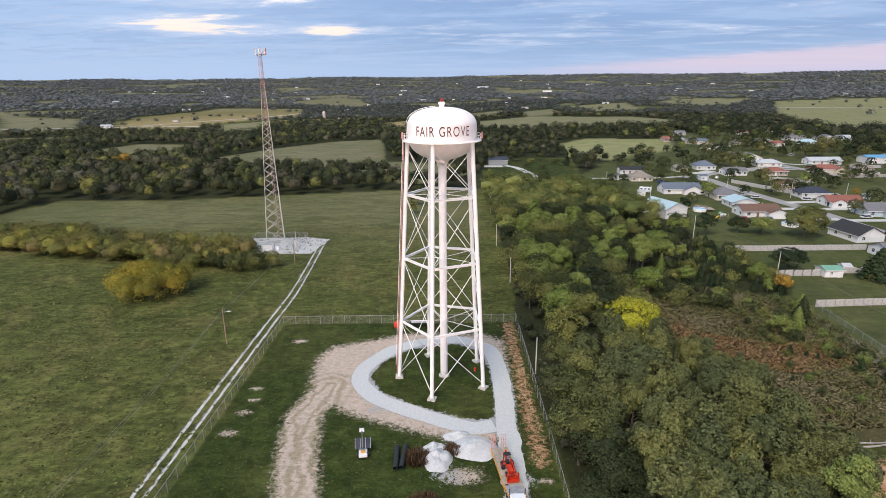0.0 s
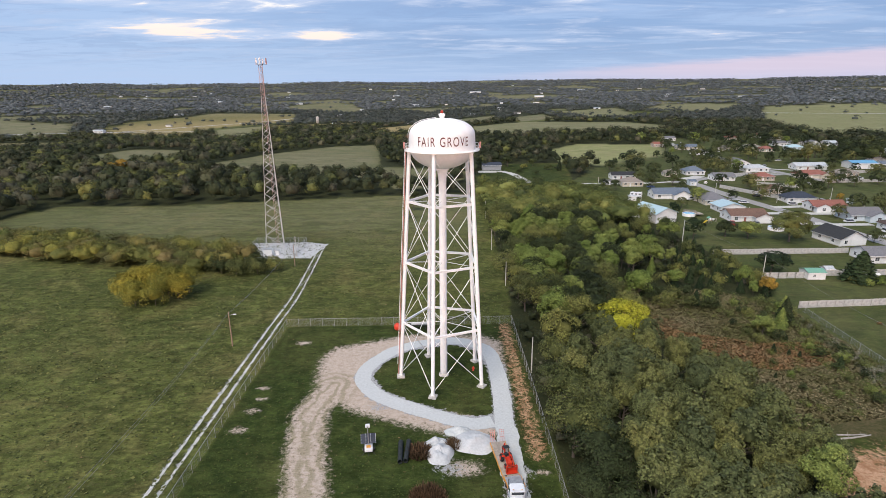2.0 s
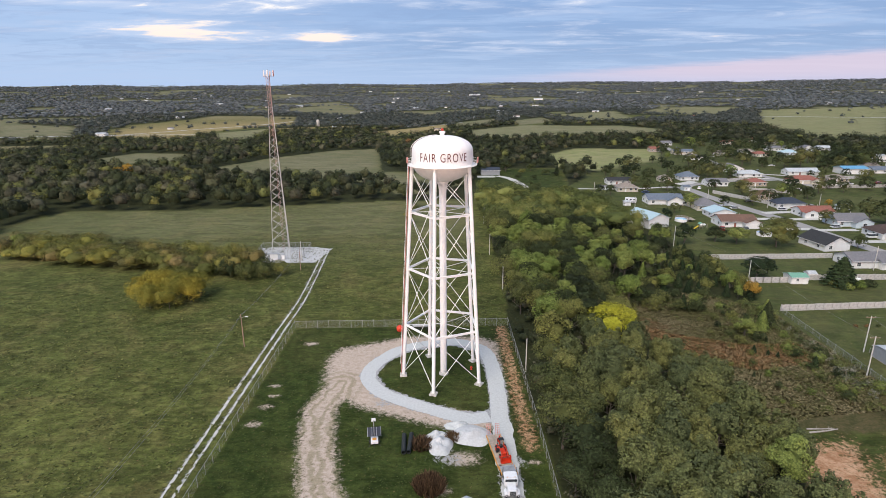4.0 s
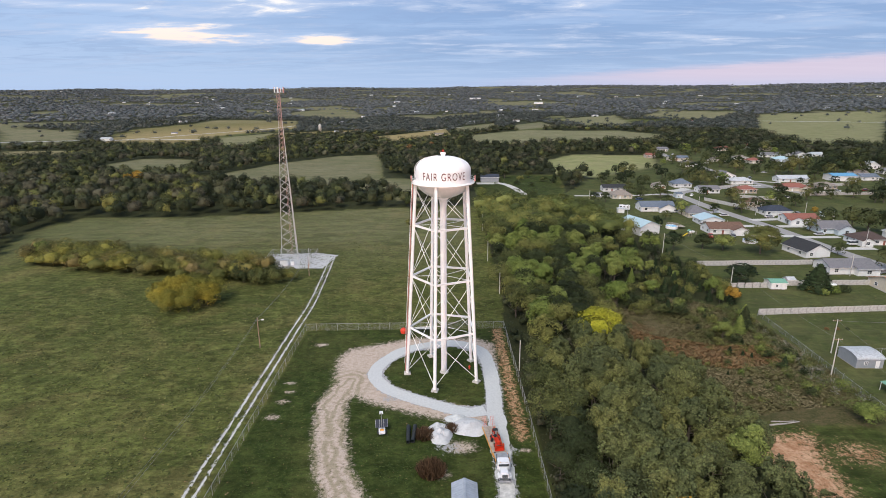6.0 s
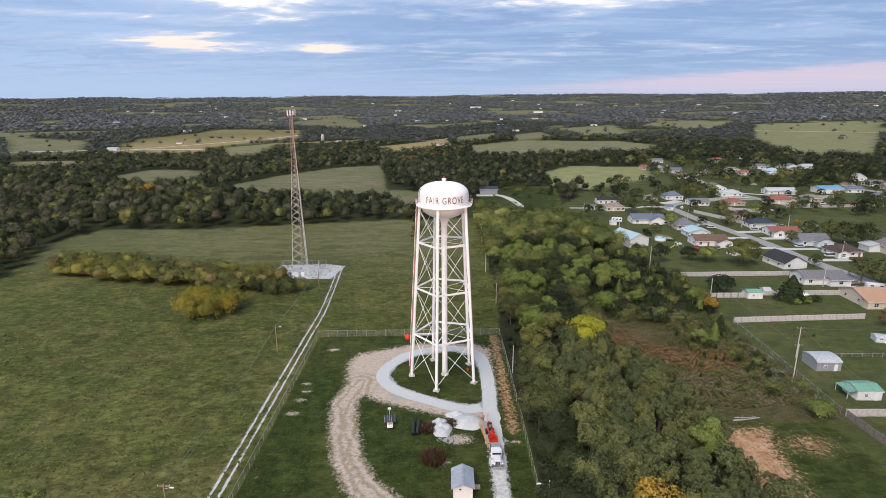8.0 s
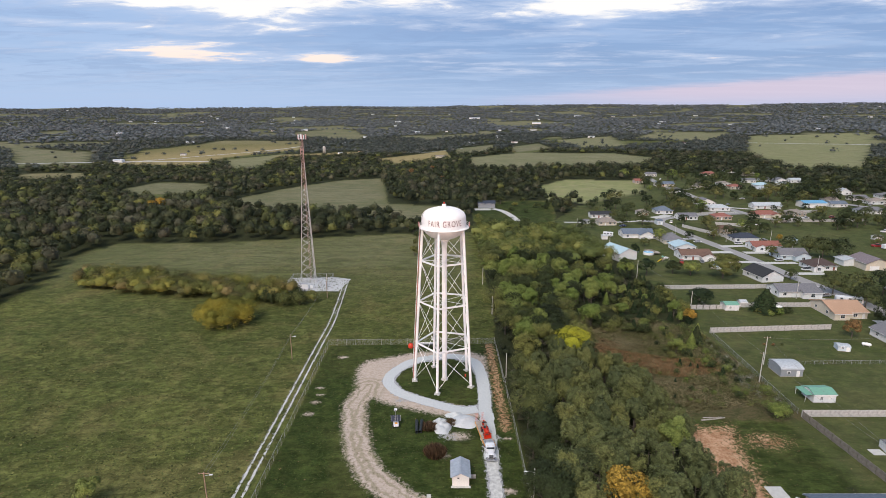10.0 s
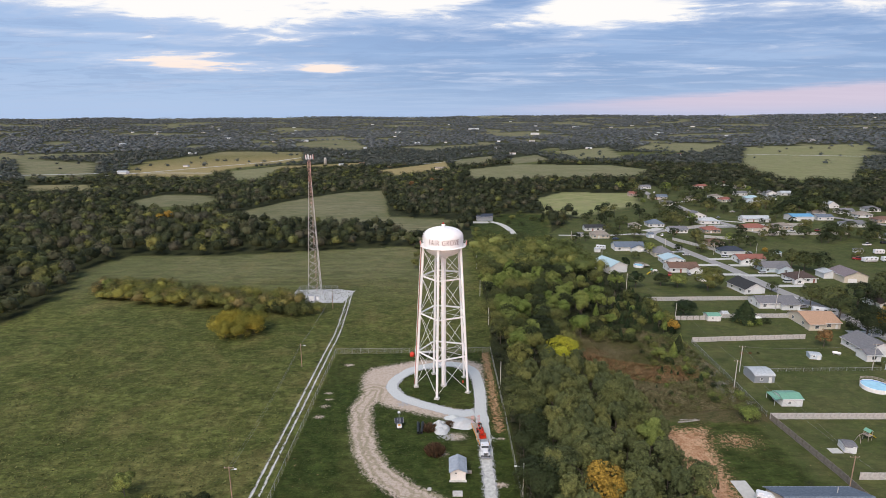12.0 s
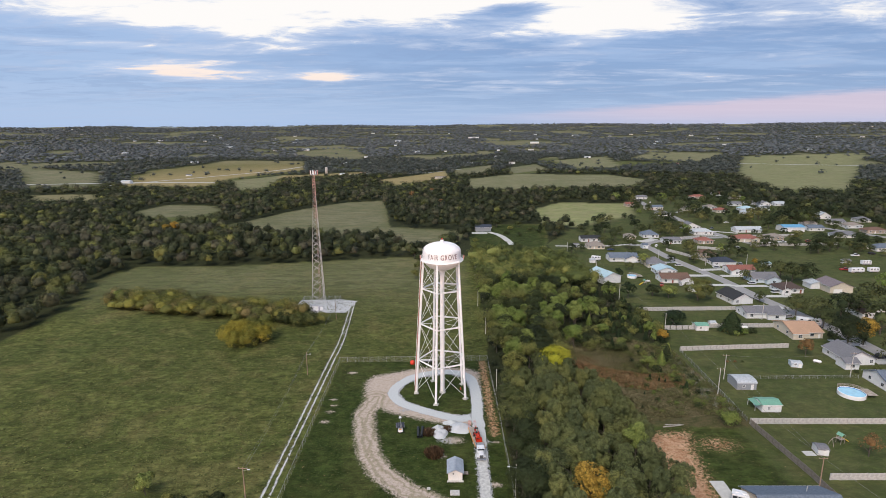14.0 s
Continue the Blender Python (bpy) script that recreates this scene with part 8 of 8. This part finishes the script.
# ---- trees of the town ----
YARD = [(120.5, 216, 8), (90.5, 208, 6), (98, 210, 5.5), (134, 250, 9), (136, 222, 9), (174, 286, 6), (184, 262, 9), (127.6, 190, 7.5), (129.5, 174, 7), (172, 203, 9), (177, 178, 6),
        (149, 178, 5), (187, 300, 8), (259, 398, 14), (291, 512, 9), (261, 312, 11), (277, 318, 14), (282, 298, 9), (319, 326, 13), (321, 311, 14), (336, 326, 14), (176, 184, 7), (194, 202, 7),
        (219, 238, 6), (175, 136, 6)]
YARD2 = [(188, 143, 8), (197, 139, 10), (200.5, 133, 10.5), (206, 129.5, 11), (161, 96, 5), (221, 211, 7), (238, 214, 6), (256, 220, 8), (273, 219, 11), (287, 219, 11), (275, 210, 9), (287, 201, 8),
         (167, 76, 9), (172.5, 70, 10), (186, 73, 11), (169, 60, 9), (199, 73, 14), (188, 52, 13), (170, 20, 12), (235, 110, 10), (250, 160, 6), (212, 90, 11), (222, 80, 12), (215, 60, 12)]
YARD3 = [(240, 385, 11), (247, 360, 9), (205, 345, 10), (195, 330, 9), (206, 318, 8), (196, 285, 8), (238, 330, 10), (250, 340, 9), (300, 345, 12), (310, 352, 12), (330, 350, 13), (345, 345, 13), (345, 372, 12), (300, 440, 11),
         (270, 440, 12), (255, 470, 11), (215, 470, 10), (205, 480, 10), (225, 482, 9), (340, 470, 12), (330, 420, 11), (305, 420, 10), (375, 390, 13), (385, 365, 13), (370, 335, 12), (380, 300, 12), (400, 300, 13), (245, 455, 11), (275, 490, 11), (200, 400, 9)]
for lot, n in ((YARD, 1000), (YARD2, 1000), (YARD3, 700)):
    for tx, ty, th in lot:
        k = random.random()
        plant(tx, ty, th * 1.12, "dense", "leaf_town" if k < 0.94 else "leaf_lime", int(n * 0.7), 0.032, "leafy green shade tree beside houses", group="town trees", name="shade_tree", wide=1.25)
plant(96.4, 103, 8.5, "round", "leaf_cedar", 1100, 0.032, "dark green tree by the lot corner", wide=1.1)
plant(101, 134, 9, "tall", "leaf_cedar", 500, 0.035, "thin grey-green tree before the workshop")
plant(110.5, 106.5, 6.5, "round", "leaf", 1100, 0.032, "dark green round yard tree", wide=1.5)
plant(118, 104, 7.0, "wide", "leaf_lime", 1300, 0.03, "light green round yard tree", wide=1.4)
plant(131, 99, 12.5, "dense", "leaf", 3600, 0.019, "large olive-green maple in a back yard", wide=1.35)
plant(103, 62, 7.5, "round", "leaf_cedar", 1400, 0.03, "dark green broad cedar by the fence", "cedar", "cedars", "cedar_tree", wide=1.8)
plant(126, 55.5, 9.5, "cone", "leaf_cedar", 1600, 0.032, "dark conical cedar by the fence", "cedar", "cedars", "cedar_tree", wide=2.0)
plant(163, 37, 14, "dense", "leaf", 3600, 0.019, "large light green maple by the street", wide=1.25)
plant(172, 40, 12, "round", "leaf_gold", 1500, 0.028, "golden autumn maple by the street")
plant(142, 30, 7.0, "round", "leaf_rust", 1300, 0.03, "rust-red autumn tree beside the house")
plant(116, -37, 7.0, "round", "leaf_rust", 260, 0.03, "half-bare russet tree on lawn", wide=1.1)
plant(200.5, 172, 4.5, "round", "leaf_gold", 700, 0.04, "small golden bush beside a house")
for px, py, h, mt in ((130, 52, 3.0, "leaf_lime"), (126, 51, 2.4, "leaf_lime"), (134, 53.5, 2.8, "leaf"), (123, 54, 2.2, "leaf"), (108, 23.5, 1.0, "leaf_rust"), (111, 23.5, 1.0, "leaf_rust"), (114, 23.6, 0.9, "leaf"), (150, 14, 1.6, "leaf"), (159, 15.5, 2.0, "leaf")):
    plant(px, py, h, "shrub", mt, 500, 0.06, "low garden shrub on lawn", "shrub", "garden shrubs", "shrub", 2)
# pale seeding weeds along the lot line
x, y = scatter([(86, 30), (91.5, 30), (91.5, -16), (86, -8)], 2.2, 21)
woodland("weeds", x, y, np.random.default_rng(9).uniform(1.0, 1.9, len(x)), 150, 0.07, 35, "tall pale weeds and bushes along the fence", ("shrub",), np.random.default_rng(10).uniform(0.0, 1.0, len(x)), "weed_pale", fill=0)


def spare_places(n, seed):
    """Places in the town clear of houses, streets and other trees."""
    rng = np.random.default_rng(seed)
    taken = [(o.location.x, o.location.y, 9.5 if o.name.startswith(("house", "metal")) else 5) for o in scene.objects if o.parent is None and o.type == "EMPTY" and o.location.x > 80]
    out = []
    streets = [[(237, 504), (227, 427), (228, 386), (225, 335), (225, 290), (231, 254), (236, 236)], [(141, 236), (151, 229), (153, 204), (159, 157), (165, 106), (172, 59), (174, -25)], [(330, 308), (349, 272), (372, 225)], [(225, 262), (190, 257), (151, 229)]]
    while len(out) < n:
        x, y = rng.uniform(96, 400), rng.uniform(150, 520)
        if not inside(np.array(x), np.array(y), TOWN) or inside(np.array(x), np.array(y), FIELDS["home_field"]):
            continue
        if 205 < x < 300 and 115 < y < 200:
            continue
        if min(float(line_dist(x, y, s)) for s in streets) < 7 or any(math.hypot(x - a, y - b) < c for a, b, c in taken):
            continue
        taken.append((x, y, 6))
        out.append((x, y, rng.uniform(5, 11)))
    return out


for tx, ty, th in spare_places(150, 77):
    k = random.random()
    plant(tx, ty, th, "dense", "leaf_town" if k < 0.95 else "leaf_lime", 480, 0.040, "leafy green shade tree beside houses", group="town trees", name="shade_tree", wide=1.2)
